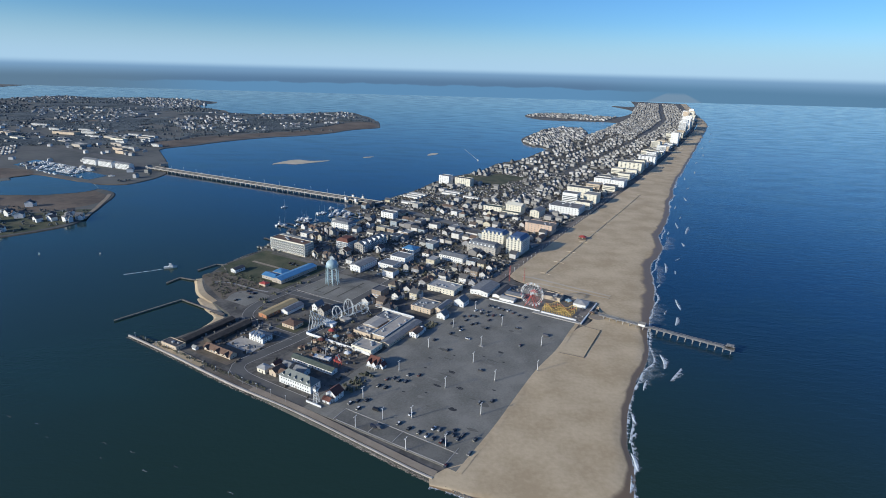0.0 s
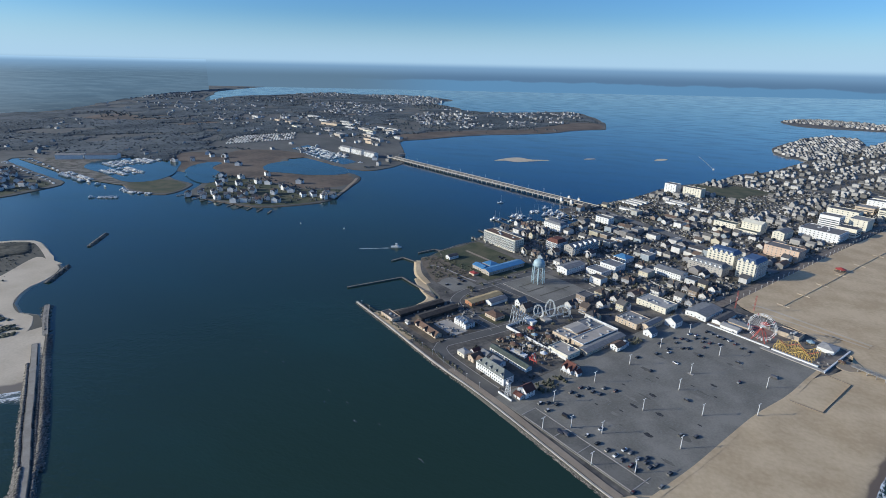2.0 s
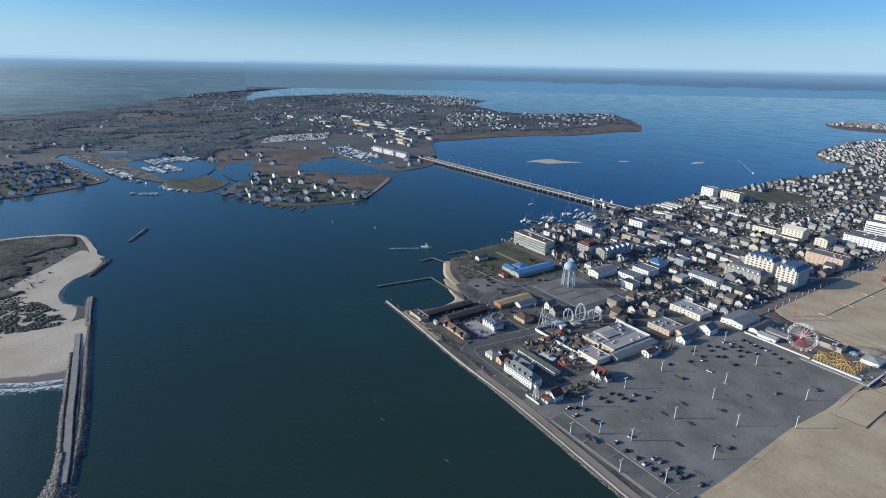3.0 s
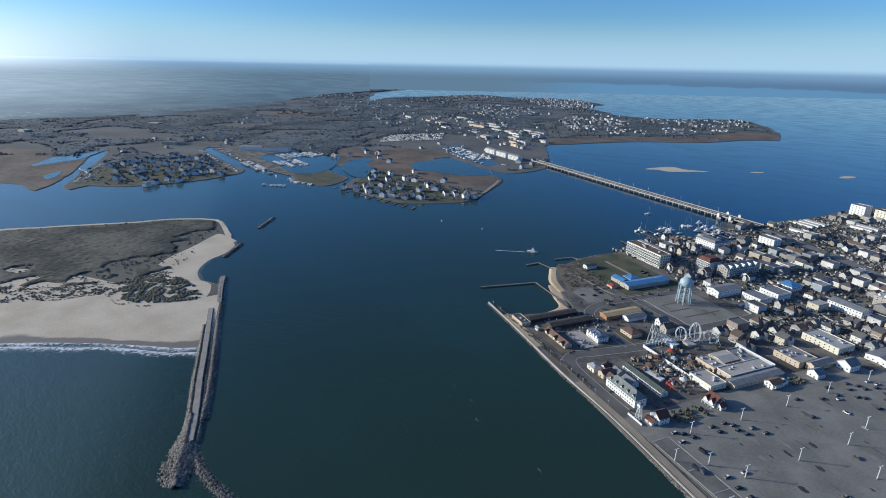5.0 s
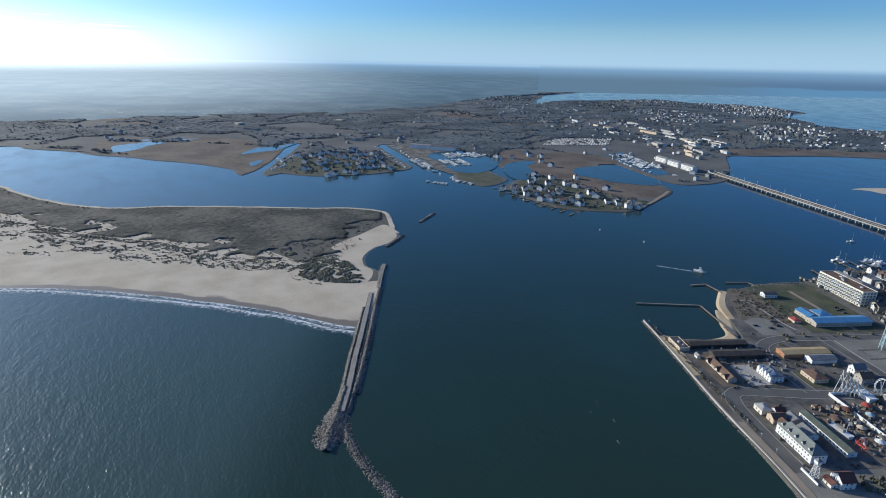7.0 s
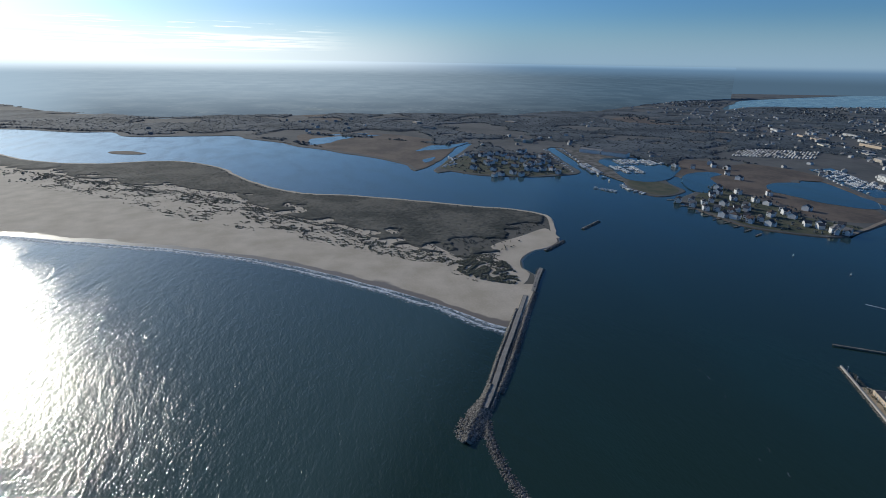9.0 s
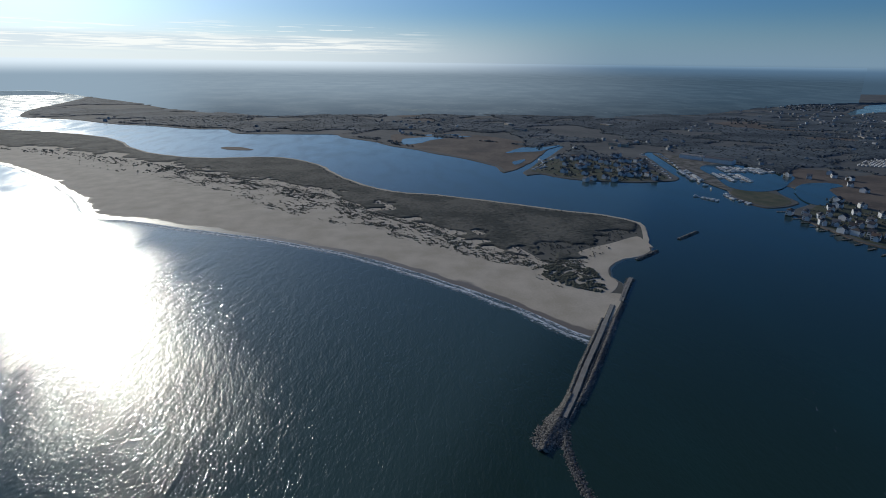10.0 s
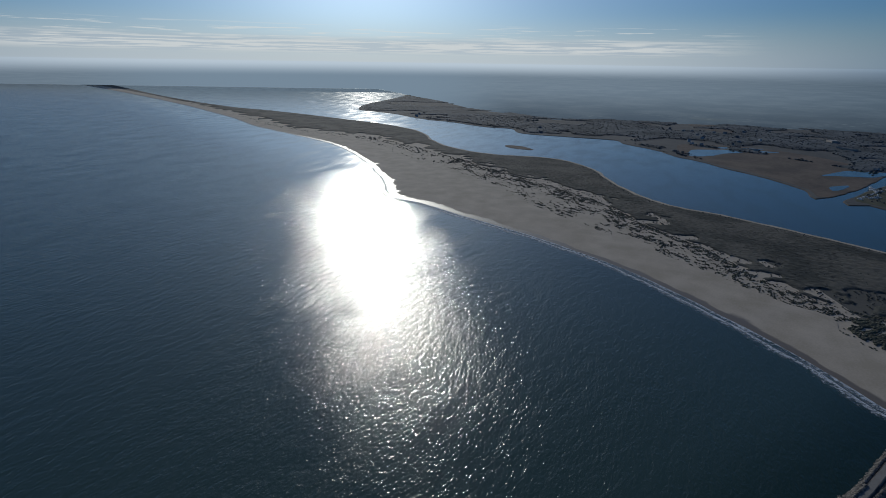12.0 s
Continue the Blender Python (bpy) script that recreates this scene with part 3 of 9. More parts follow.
# ---- the water, one sheet out to the horizon ----
SEA = -1.0
bm = bmesh.new()
bmesh.ops.create_grid(bm, x_segments=8, y_segments=8, size=9000)
water = tagged(new("water", mesh_of("water", bm, WATER)), "dark blue-green sea and bay water with small wind waves", "water", kind="structure")
water.location.z = SEA

# ---- the barrier island with the town ----
BAY_SIDE = [(-400, 236), (-418, 239), (-414, 250), (-400, 306), (-416, 314), (-449, 323), (-480, 330), (-511, 351), (-526, 390), (-534, 434), (-533, 477),
            (-552, 508), (-578, 577), (-566, 610), (-520, 640), (-530, 680), (-592, 700), (-577, 768), (-575, 908), (-589, 1048), (-566, 1174), (-579, 1301),
            (-557, 1402), (-564, 1576), (-575, 1685), (-619, 1692), (-645, 1702), (-683, 1745), (-731, 1840), (-757, 1954), (-789, 2257), (-761, 2400), (-671, 2389), (-611, 2261), (-566, 2120), (-600, 2600), (-646, 2849), (-976, 2728), (-1160, 2970), (-1030, 3222),
            (-720, 3223), (-760, 3866), (-1010, 4350), (-860, 4420), (-1060, 5276)]
SHORE = [(-128, 221), (-90, 225), (-50, 240), (-27, 270), (-31, 298), (-39, 332), (-44, 367), (-47, 392), (-45, 443), (-53, 487), (-60, 540), (-66, 587), (-80, 658), (-96, 811), (-114, 996),
         (-139, 1279), (-159, 1646), (-185, 2284), (-221, 2972), (-262, 3300), (-349, 3803), (-450, 4450), (-588, 5276)]
BOARDWALK = [(-133, 225), (-129, 236), (-122, 243), (-119, 262), (-119, 452), (-110, 480), (-112, 530), (-160, 545), (-212, 548), (-226, 560), (-228, 747), (-225, 961), (-220, 1290),
             (-226, 1860), (-249, 2599), (-290, 3200), (-405, 3850), (-500, 4450), (-640, 5276)]


def plan(points):
    return [town(*p).to_2d() for p in points]


island = [p for p in plan(BAY_SIDE[:12])] + smooth_line(plan(BAY_SIDE[12:]), 30, wobble=4.0) + plan(BOARDWALK[::-1])
sheet("ground", island, 0.0, (TOWN, SCRUB_GROUND), 5.0, label="worn grey streets and yards of the seaside town")
loft("beach", smooth_line(plan(BOARDWALK), 10), smooth_line(plan(SHORE), 7, wobble=6.0, seed=2.0),
             [(0, 0.43, 0), (0.04, 0.42, 0), (0.12, 0.35, 0), (0.25, 0.25, 0), (0.4, 0.2, 0), (0.55, 0.15, 0), (0.7, 0.1, 0), (0.82, 0.05, 0), (0.87, -0.05, 0), (0.91, -0.3, 0), (0.955, -0.6, 0), (1.0, -0.98, 0),
              (1.6, -1.6, 0), (3.0, -4.0, 0)], (SHORE_SAND,), 420, "broad tan sand beach with a damp edge along the sea", 0.35)
sheet("basin_beach", smooth_line(plan([(-405, 300), (-413, 306), (-440, 318), (-452, 322), (-470, 322), (-440, 309), (-416, 299), (-408, 262), (-416, 252), (-408, 250)]), 4, True),
      -0.5, (SAND,), 6.0, -2.0, "small pale sand beach inside the harbour basin", category="beach")
sheet("cove_beach", smooth_line(plan([(-450, 322), (-480, 330), (-505, 346), (-517, 355), (-514, 359), (-502, 350), (-478, 336), (-449, 327)]), 5, True),
      0.14, (SAND,), 5.0, -2.0, "small curved sand beach by the breakwater", category="beach")

# ---- foam where the swell breaks ----
shore_line = smooth_line(plan(SHORE), 7, wobble=6.0, seed=2.0)
ribbon("surf", shore_line, -1.5, 2.5, SEA + 0.06, FOAM, "thin white lip of foam where waves run up the beach", "surf", "stuff", 1.6, 1.0)


def breaker(line, wide, seed, label):
    """A wave crest: a ragged strip that swells in its middle and trails foam behind it."""
    bm = bmesh.new()
    uv = bm.loops.layers.uv.new("UVMap")
    n, prev = len(line), None
    for i, p in enumerate(line):
        d = line[min(i + 1, n - 1)] - line[max(i - 1, 0)]
        o = Vector((d.y, -d.x)).normalized()
        swell = max(math.sin(math.pi * i / (n - 1)), 0.0) ** 0.7
        w = wide * swell * (0.6 + 0.7 * abs(noise.noise((p.x * 0.09 + seed, p.y * 0.09, seed)))) + 0.15
        a, c = p - o * 0.5 * swell, p + o * w
        now = (bm.verts.new((a.x, a.y, SEA + 0.1)), bm.verts.new((p.x, p.y, SEA + 0.1 + 0.45 * swell)), bm.verts.new((c.x, c.y, SEA + 0.08)))
        if prev:
            for k, (v0, v1) in enumerate(((0.0, 0.0), (0.0, 1.0))):
                f = bm.faces.new((prev[k], prev[k + 1], now[k + 1], now[k]))
                for corner, q in zip(f.loops, ((i - 1, v0), (i - 1, v1), (i, v1), (i, v0))):
                    corner[uv].uv = q
                f.normal_update()
                if f.normal.z < 0:
                    f.normal_flip()
        prev = now
    return tagged(new("breaker", mesh_of("breaker", bm, FOAM)), label, "surf", kind="stuff")


def sea_edge(v):
    return float(np.interp(v, [p[1] for p in SHORE], [p[0] for p in SHORE]))


BREAKERS = [(284, 1, 9, 5), (306, 2, 8, 7), (330, 1, 7, 5), (352, 2, 5, 3), (402, 5, 9, 4), (432, 22, 13, 6), (448, 10, 12, 9), (540, 22, 11, 6), (556, 12, 6, 3), (585, 24, 14, 5), (630, 6, 8, 3), (690, 24, 7, 3),
            (700, 12, 20, 5), (745, 26, 6, 3), (820, 30, 9, 4), (870, 8, 10, 3), (905, 34, 26, 7), (925, 18, 18, 4), (985, 22, 9, 4), (1060, 10, 14, 3), (1150, 24, 16, 4), (1270, 26, 14, 4),
            (1390, 12, 20, 4), (1500, 28, 20, 5), (1680, 22, 22, 4), (1860, 30, 24, 5), (2050, 18, 26, 4), (2300, 30, 30, 5), (2600, 24, 34, 5)]
for k, (v, off, n, wide) in enumerate(BREAKERS):
    t = 2.5 * math.sin(k * 2.3)
    u0, u1, u2 = sea_edge(v - n) + off, sea_edge(v) + off, sea_edge(v + n) + off
    line = smooth_line(plan([(u0 + t, v - n), (u1 + 0.6 * math.cos(k), v), (u2 - t, v + n)]), 1.5 if v < 1000 else 4.0, wobble=1.3, seed=k * 3.1)
    breaker(line, wide, k * 1.7, "white broken crest of a wave off the beach")
for v0, v1, off, wide in ((405, 470, 4, 15), (520, 575, 5, 16), (640, 700, 10, 12), (780, 850, 12, 14)):
    line = smooth_line(plan([(sea_edge(v0) + off, v0), (sea_edge((v0 + v1) / 2) + off + 2, (v0 + v1) / 2), (sea_edge(v1) + off, v1)]), 3, wobble=2.0, seed=v0)
    ribbon("foam_patch", line, -wide / 2, wide / 2, SEA + 0.05, FOAM_THIN, "thin milky foam left behind broken waves", "surf", "stuff", 4.0, v0)

swash = smooth_line(plan([(sea_edge(v) - 0.5 + 2.2 * math.sin(v * 0.045) + 1.2 * math.sin(v * 0.13), v) for v in range(262, 1500, 9)]), 3.0, wobble=0.8, seed=21.0)
ribbon("surf", swash, -0.6, 2.6, SEA + 0.07, FOAM, "thin broken white edge of foam along the beach", "surf", "stuff", 2.2, 17.0)

for k in range(15):
    t = k / 14 + 0.03 * math.sin(k * 5.1)
    x, y = -400 + 270 * t + 7 * math.sin(k * 3.7), 358 - 104 * t - 26 * t * (1 - t) + 6 * math.cos(k * 2.9)
    n = 0.8 + 1.3 * abs(math.sin(k * 1.9))
    ribbon("foam_fleck", [Vector((x - n, y + n * 0.5)), Vector((x, y + 0.6 * math.sin(k))), Vector((x + n, y - n * 0.5))], -0.35, 0.4, SEA + 0.05, FOAM_THIN, "small white fleck of foam drifting on the ebb", "foam", "stuff", 0.6, k)

# ---- the southern island: beach, dunes, scrub ----
OCEAN_S = [(-405, 196), (-426, 179), (-494, 130), (-560, 69), (-618, 14), (-671, -55), (-724, -139), (-774, -238), (-836, -360), (-868, -442), (-976, -509), (-1198, -687),
           (-1379, -884), (-1510, -1119), (-1662, -1407), (-1904, -1759), (-2406, -2620), (-3062, -3888), (-3700, -5200)]
DUNE_S = [(-500, 262), (-535, 185), (-582, 184), (-600, 150), (-640, 108), (-690, 58), (-793, -60), (-890, -172), (-1060, -322), (-1200, -500), (-1320, -660), (-1493, -850),
          (-1580, -1150), (-1740, -1450), (-1990, -1800), (-2500, -2650), (-3160, -3900), (-3800, -5200)]
BAY_S = [(-528, 272), (-548, 269), (-573, 278), (-590, 292), (-604, 312), (-609, 331), (-628, 358), (-660, 368), (-710, 392), (-757, 407), (-801, 371), (-848, 299), (-900, 218), (-958, 128), (-1009, 26),
         (-1100, -42), (-1200, -88), (-1323, -145), (-1408, -250), (-1404, -380), (-1435, -490), (-1560, -635), (-1780, -785), (-1930, -1001), (-2036, -1272), (-2185, -1675),
         (-2314, -2130), (-2700, -2936), (-3300, -4000), (-4000, -5200)]
V2 = lambda pts: [Vector(p) for p in pts]
bay_line = smooth_line(V2(BAY_S), 14, wobble=4.0, seed=5.0)
dune_line = smooth_line(V2(DUNE_S), 14, wobble=6.0, seed=6.0)
ocean_line = smooth_line(V2(OCEAN_S), 12, wobble=3.0, seed=7.0)
sheet("southern_island", bay_line + dune_line[::-1], 0.0, (SCRUB_GROUND, SAND_PALE), 7.0, label="low scrub-covered barrier island with a pale sandy rim", category="island")
loft("southern_beach", dune_line, ocean_line,
     [(0, 0.5, 0), (0.1, 0.45, 0), (0.25, 0.3, 0), (0.4, 0.2, 0), (0.55, 0.15, 0), (0.68, 0.05, 0), (0.78, 0.0, 0), (0.87, -0.15, 0), (0.94, -0.55, 0), (1.0, -0.98, 0), (1.6, -1.5, 0), (3.0, -4.0, 0)],
     (SHORE_SAND_PALE,), 420, "wide pale beach of the southern island, dark and wet at its edge", 0.35)
sheet("spit", smooth_line(V2([(-500, 240), (-528, 268), (-548, 267), (-573, 276), (-590, 291), (-604, 311), (-609, 331), (-630, 358), (-652, 364), (-690, 370), (-665, 320), (-640, 270), (-600, 232), (-560, 190), (-520, 195)]), 8, True, 1.0),
      0.15, (SAND_PALE, SAND_PALE), 5.0, -2.4, "bare pale sand spit at the inlet", category="beach")
ribbon("southern_surf", ocean_line, 1, -8, SEA + 0.07, FOAM, "white foam edge along the southern beach", "surf", "stuff", 2.0, 3.0)
ribbon("southern_surf", [p for p in ocean_line if p.y > -460], -6, -17, SEA + 0.065, FOAM, "broken white wave band off the southern beach", "surf", "stuff", 4.0, 8.0)
ribbon("foam_patch", [p for p in ocean_line if p.y > -700], -3, -20, SEA + 0.05, FOAM_THIN, "milky foam between the wave bands", "surf", "stuff", 4.0, 5.0)

ribbon("bay_beach", [p for p in bay_line if p.x < -640 and p.y > -1600], -5, 1, 0.3, SAND_PALE, "narrow white sand rim along the bay side", "beach", "structure", 4.0, 2.0)

# scrub: dense thicket inland, broken clumps over the dunes with bare sand between
scrub_edge = smooth_line(V2([(-700, 360), (-655, 320), (-613, 274), (-610, 218), (-629, 170), (-670, 135), (-725, 105), (-775, 68), (-860, 0), (-985, -90), (-1098, -220), (-1239, -393), (-1430, -640), (-1590, -920),
                             (-1640, -1200), (-1850, -1560), (-2200, -2150), (-2800, -3200)]), 14, wobble=8.0, seed=3.0)
thicket = [p for p in bay_line if p.y > -3200 and p.x < -690] + scrub_edge[::-1]


def overgrown(x, y):
    """False in the sandy blowouts along the thicket's seaward side."""
    bare = np.array([noise.noise((a * 0.016, b * 0.016, 2.0)) + 0.7 * noise.noise((a * 0.05, b * 0.05, 4.0)) for a, b in zip(x, y)])
    return bare < off_line(scrub_edge, x, y) / 70 - 0.15


canopy("scrub_thicket", [p for p in thicket if p.y > -470], 2.4, lambda x, y: (off_line(bay_line, x, y) > 9 + 4 * np.sin(x * 0.11)) & overgrown(x, y), 2.0, THICKET,
       "dense grey-brown winter scrub covering the southern island", "scrub")
canopy("scrub_thicket", [p for p in thicket if p.y < -455], 9.0, lambda x, y: (y < -455) & overgrown(x, y), 3.2, THICKET, "distant winter scrub along the southern island", "scrub")
x, y = scatter([p for p in thicket if p.y > -470], 36000)
edge = off_line(bay_line, x, y)
ok = (edge > 6) & (RNG.uniform(0, 1, len(x)) < np.where(edge < 24, 0.6, 0.35))
x, y = x[ok], y[ok]
size = RNG.uniform(0.6, 1.4, len(x))
clumps("thicket_bushes", np.stack([x, y, 0.7 + size * 0.1], 1), size, SCRUB, "single taller bushes standing out of the scrub", "scrub", (0.4, 0.8))
dune_line, scrub_edge = [p for p in dune_line if p.y < 248], [p for p in scrub_edge if p.y < 262]
x, y = scatter([p for p in dune_line if p.y > -2600] + [p for p in scrub_edge[::-1]], 330000, lambda x, y: (y < -450) & ((y > -900) | (RNG.uniform(0, 1, len(x)) < 0.3)))
nx, ny = scatter([p for p in dune_line if p.y > -470] + [p for p in scrub_edge[::-1] if p.y > -470], 300000)
x, y = np.concatenate([x, nx]), np.concatenate([y, ny])
along, across = x * 0.66 + y * 0.75, x * -0.75 + y * 0.66
gap = np.array([0.7 * noise.noise((a * 0.02, b * 0.045, 7.0)) + 0.9 * noise.noise((a * 0.10, b * 0.17, 3.0)) for a, b in zip(along, across)])
rim = np.clip(off_line(scrub_edge, x, y) / 60, 0, 1)
ok = gap + RNG.uniform(-0.4, 0.4, len(x)) > rim * 0.5 - 0.02
x, y = x[ok], y[ok]
size = RNG.uniform(0.45, 1.25, len(x)) * np.where(y < -450, 2.0, 1.0)
clumps("dune_scrub", np.stack([x, y, 0.3 + size * 0.15], 1), size, DUNE_SCRUB, "dark clumps of dune scrub with bare sand between", "scrub", (0.25, 0.55))
sheet("dunes", [p for p in dune_line if p.y > -2600] + [p + Vector((-42, 30)) for p in scrub_edge[::-1] if -2500 < p.y < 150], 0.12, (SAND_PALE,), 2.0, -0.5, "pale bare sand of the dunes", category="dune")
knoll = smooth_line(V2([(-567, 192), (-590, 207), (-592, 232), (-586, 250), (-570, 256), (-537, 254), (-516, 248), (-503, 240), (-523, 211), (-545, 194)]), 6, True, 2.0)
x, y = scatter(knoll, 5200)
gap = np.array([0.7 * noise.noise((a * 0.05, b * 0.05, 1.0)) + 0.8 * noise.noise((a * 0.14, b * 0.14, 3.0)) for a, b in zip(x, y)])
x, y = x[gap > -0.05], y[gap > -0.05]
size = RNG.uniform(0.6, 1.6, len(x))
clumps("dune_scrub", np.stack([x, y, 0.3 + size * 0.2], 1), size, DUNE_SCRUB, "patch of low dune scrub beside the jetty", "scrub", (0.4, 0.8))

# ---- the mainland ----
MAIN_A = [(-271, 2244), (-370, 2130), (-428, 2006), (-507, 1912), (-590, 1850), (-676, 1741), (-743, 1610), (-797, 1525), (-760, 1440), (-690, 1330), (-640, 1225), (-606, 1150), (-630, 1050),
          (-700, 1050), (-790, 1095), (-870, 1120), (-885, 1075), (-780, 1010), (-660, 1000), (-606, 970), (-580, 905), (-552, 795), (-550, 752), (-615, 683), (-683, 676), (-776, 686),
          (-806, 698), (-846, 775), (-905, 815), (-985, 845), (-1000, 815), (-925, 775), (-852, 752), (-829, 674), (-906, 664), (-959, 690)]
MAIN_B = [(-1100, 722), (-1365, 799), (-1432, 790), (-1420, 745), (-1180, 680), (-1075, 652), (-1053, 600), (-1050, 521), (-1089, 421), (-1150, 369), (-1165, 335), (-1562, 570),
          (-1580, 545), (-1188, 311), (-1252, 290), (-1336, 250), (-1400, 208), (-1450, 165), (-1525, 120), (-1590, 58), (-1690, 10), (-1640, 45), (-1710, -14), (-1790, -90), (-1865, -130), (-1880, -297), (-1905, -445), (-2024, -515),
          (-2040, -630), (-2142, -795), (-2182, -915), (-2280, -1065), (-2358, -1160), (-2432, -1323), (-2515, -1450), (-2854, -1588), (-3170, -1641), (-3548, -1712), (-4300, -1850), (-7000, -2000), (-7500, 5500)]
MAIN_C = [(-3900, 5200), (-3384, 3471), (-3007, 2930), (-2731, 2589), (-2600, 2470), (-2536, 2415), (-2618, 2547), (-2769, 2886), (-2672, 3174), (-2651, 3404), (-2566, 3724), (-2309, 3650), (-1982, 3770), (-1726, 3727),
          (-1439, 3489), (-1464, 3248), (-1366, 3074), (-1169, 2904), (-1058, 2751), (-912, 2736), (-756, 2817), (-588, 2992), (-491, 2941), (-366, 2669), (-298, 2449)]
main_line = smooth_line(V2(MAIN_A + MAIN_B), 16, wobble=3.0, seed=11.0) + smooth_line(V2(MAIN_C), 25, wobble=14.0, seed=12.0)
sheet("mainland", main_line, 0.0, (LAND, MARSH), 6.0, label="low mainland with bare woods, marsh and houses", category="land")


LAYER = [0]


def meadow(name, pts, z, mat, label, wobble=5.0, category="ground"):
    LAYER[0] += 1
    z += 0.012 * LAYER[0]
    return sheet(name, smooth_line(V2(pts), 14, True, wobble, 4.0), z, (mat,), 2.0, -0.3, label, category=category)


meadow("marsh", [(-590, 905), (-660, 990), (-780, 1000), (-890, 1060), (-870, 1130), (-960, 1180), (-1080, 1130), (-1010, 960), (-880, 850), (-760, 850), (-640, 830)], 0.10, MARSH,
       "reddish-brown salt marsh grass", category="marsh")
meadow("marsh", [(-290, 2255), (-372, 2150), (-436, 2025), (-515, 1930), (-600, 1868), (-690, 1760), (-755, 1630), (-810, 1540), (-880, 1640), (-800, 1800), (-640, 1960), (-540, 2060), (-480, 2250), (-420, 2420), (-330, 2440)], 0.10, MARSH,
       "reddish-brown marsh along the bay shore", category="marsh")
meadow("marsh", [(-1196, 318), (-1260, 298), (-1340, 260), (-1410, 216), (-1535, 128), (-1620, 75), (-1760, 60), (-1870, 90), (-1880, 240), (-1800, 380), (-1640, 470), (-1480, 480)], 0.10, MARSH,
       "brown marsh cut by creeks", category="marsh")
meadow("marsh", [(-1020, 860), (-1100, 900), (-1180, 990), (-1130, 1060), (-1030, 1000), (-960, 900)], 0.10, MARSH, "brown marsh behind the marina", category="marsh")
meadow("lawn", [(-560, 760), (-620, 692), (-690, 686), (-770, 698), (-830, 770), (-880, 850), (-760, 840), (-640, 820), (-575, 850)], 0.14, LAWN, "dull green winter lawns round the waterside houses", 2.0)
meadow("lawn", [(-836, 682), (-900, 672), (-960, 700), (-940, 760), (-858, 745)], 0.12, LAWN, "grassy end of the marina spit", 2.0)
meadow("lawn", [(-1065, 560), (-1060, 520), (-1098, 430), (-1155, 380), (-1200, 360), (-1330, 450), (-1300, 600), (-1180, 640), (-1080, 630)], 0.12, LAWN, "dull green yards between the canals", 2.0)
for pts in ([(-1900, 1500), (-2150, 1420), (-2250, 1620), (-1980, 1700)], [(-1500, 1500), (-1640, 1440), (-1750, 1560), (-1600, 1640)], [(-2700, 800), (-3050, 700), (-3100, 950), (-2760, 1050)],
            [(-2300, 200), (-2600, 120), (-2650, 320), (-2350, 380)], [(-1280, 2150), (-1480, 2100), (-1500, 2260), (-1330, 2300)]):
    meadow("field", pts, 0.12, MARSH, "pale brown winter field among woods", 10.0, "field")
for pts in ([(-425, 1322), (-400, 1335), (-371, 1330), (-340, 1358), (-305, 1392), (-300, 1402), (-345, 1388), (-385, 1400), (-415, 1360)], [(-222, 1460), (-204, 1472), (-195, 1486), (-216, 1478)],
            [(-50, 1535), (-28, 1555), (-22, 1580), (-44, 1570)]):
    sheet("sand_island", smooth_line(V2(pts), 6, True, 1.5), -0.7, (SAND_PALE, SAND_WET), 6.0, -2.5, "low bare sand island in the bay", category="island")
sheet("marsh_islet", smooth_line(V2([(-1538, -325), (-1590, -370), (-1590, -415), (-1560, -405), (-1535, -360)]), 8, True, 3.0), -0.4, (MARSH,), 6.0, -2.5, "small dark marsh islet", category="island")

for name, pts, lab in (("pond", [(-873, 979), (-869, 1053), (-794, 1071), (-704, 1049), (-656, 991), (-702, 938), (-783, 928), (-815, 920)], "open shallow water in the marsh"),
                       ("pond", [(-1018, 951), (-1000, 885), (-895, 790), (-838, 783), (-860, 850), (-950, 905), (-985, 960)], "winding tidal creek in the marsh"),
                       ("creek", [(-1612, 88), (-1700, 96), (-1749, 105), (-1778, 170), (-1803, 263), (-1802, 335), (-1765, 261), (-1715, 190), (-1640, 142)], "pale open shallows in the marsh"),
                       ("creek", [(-1443, 359), (-1534, 431), (-1552, 510), (-1580, 566), (-1505, 498), (-1462, 448), (-1450, 390)], "pale winding creek in the marsh"),
                       ("creek", [(-1312, 347), (-1338, 380), (-1290, 362), (-1265, 340)], "small pale pool in the marsh"),
                       ("creek", [(-1837, 110), (-1844, 166), (-1850, 231), (-1838, 300), (-1820, 225), (-1808, 160)], "long narrow creek behind the marsh")):
    meadow(name, pts, 0.2, WATER, lab, 9.0, "water")
ribbon("pale_bank", smooth_line(V2([(-607, 961), (-585, 905), (-560, 830), (-546, 790)]), 6), -1, 5, 0.42, PATH_TAN, "pale sandy bank along the point's shore", "bank", "structure", 1.5)

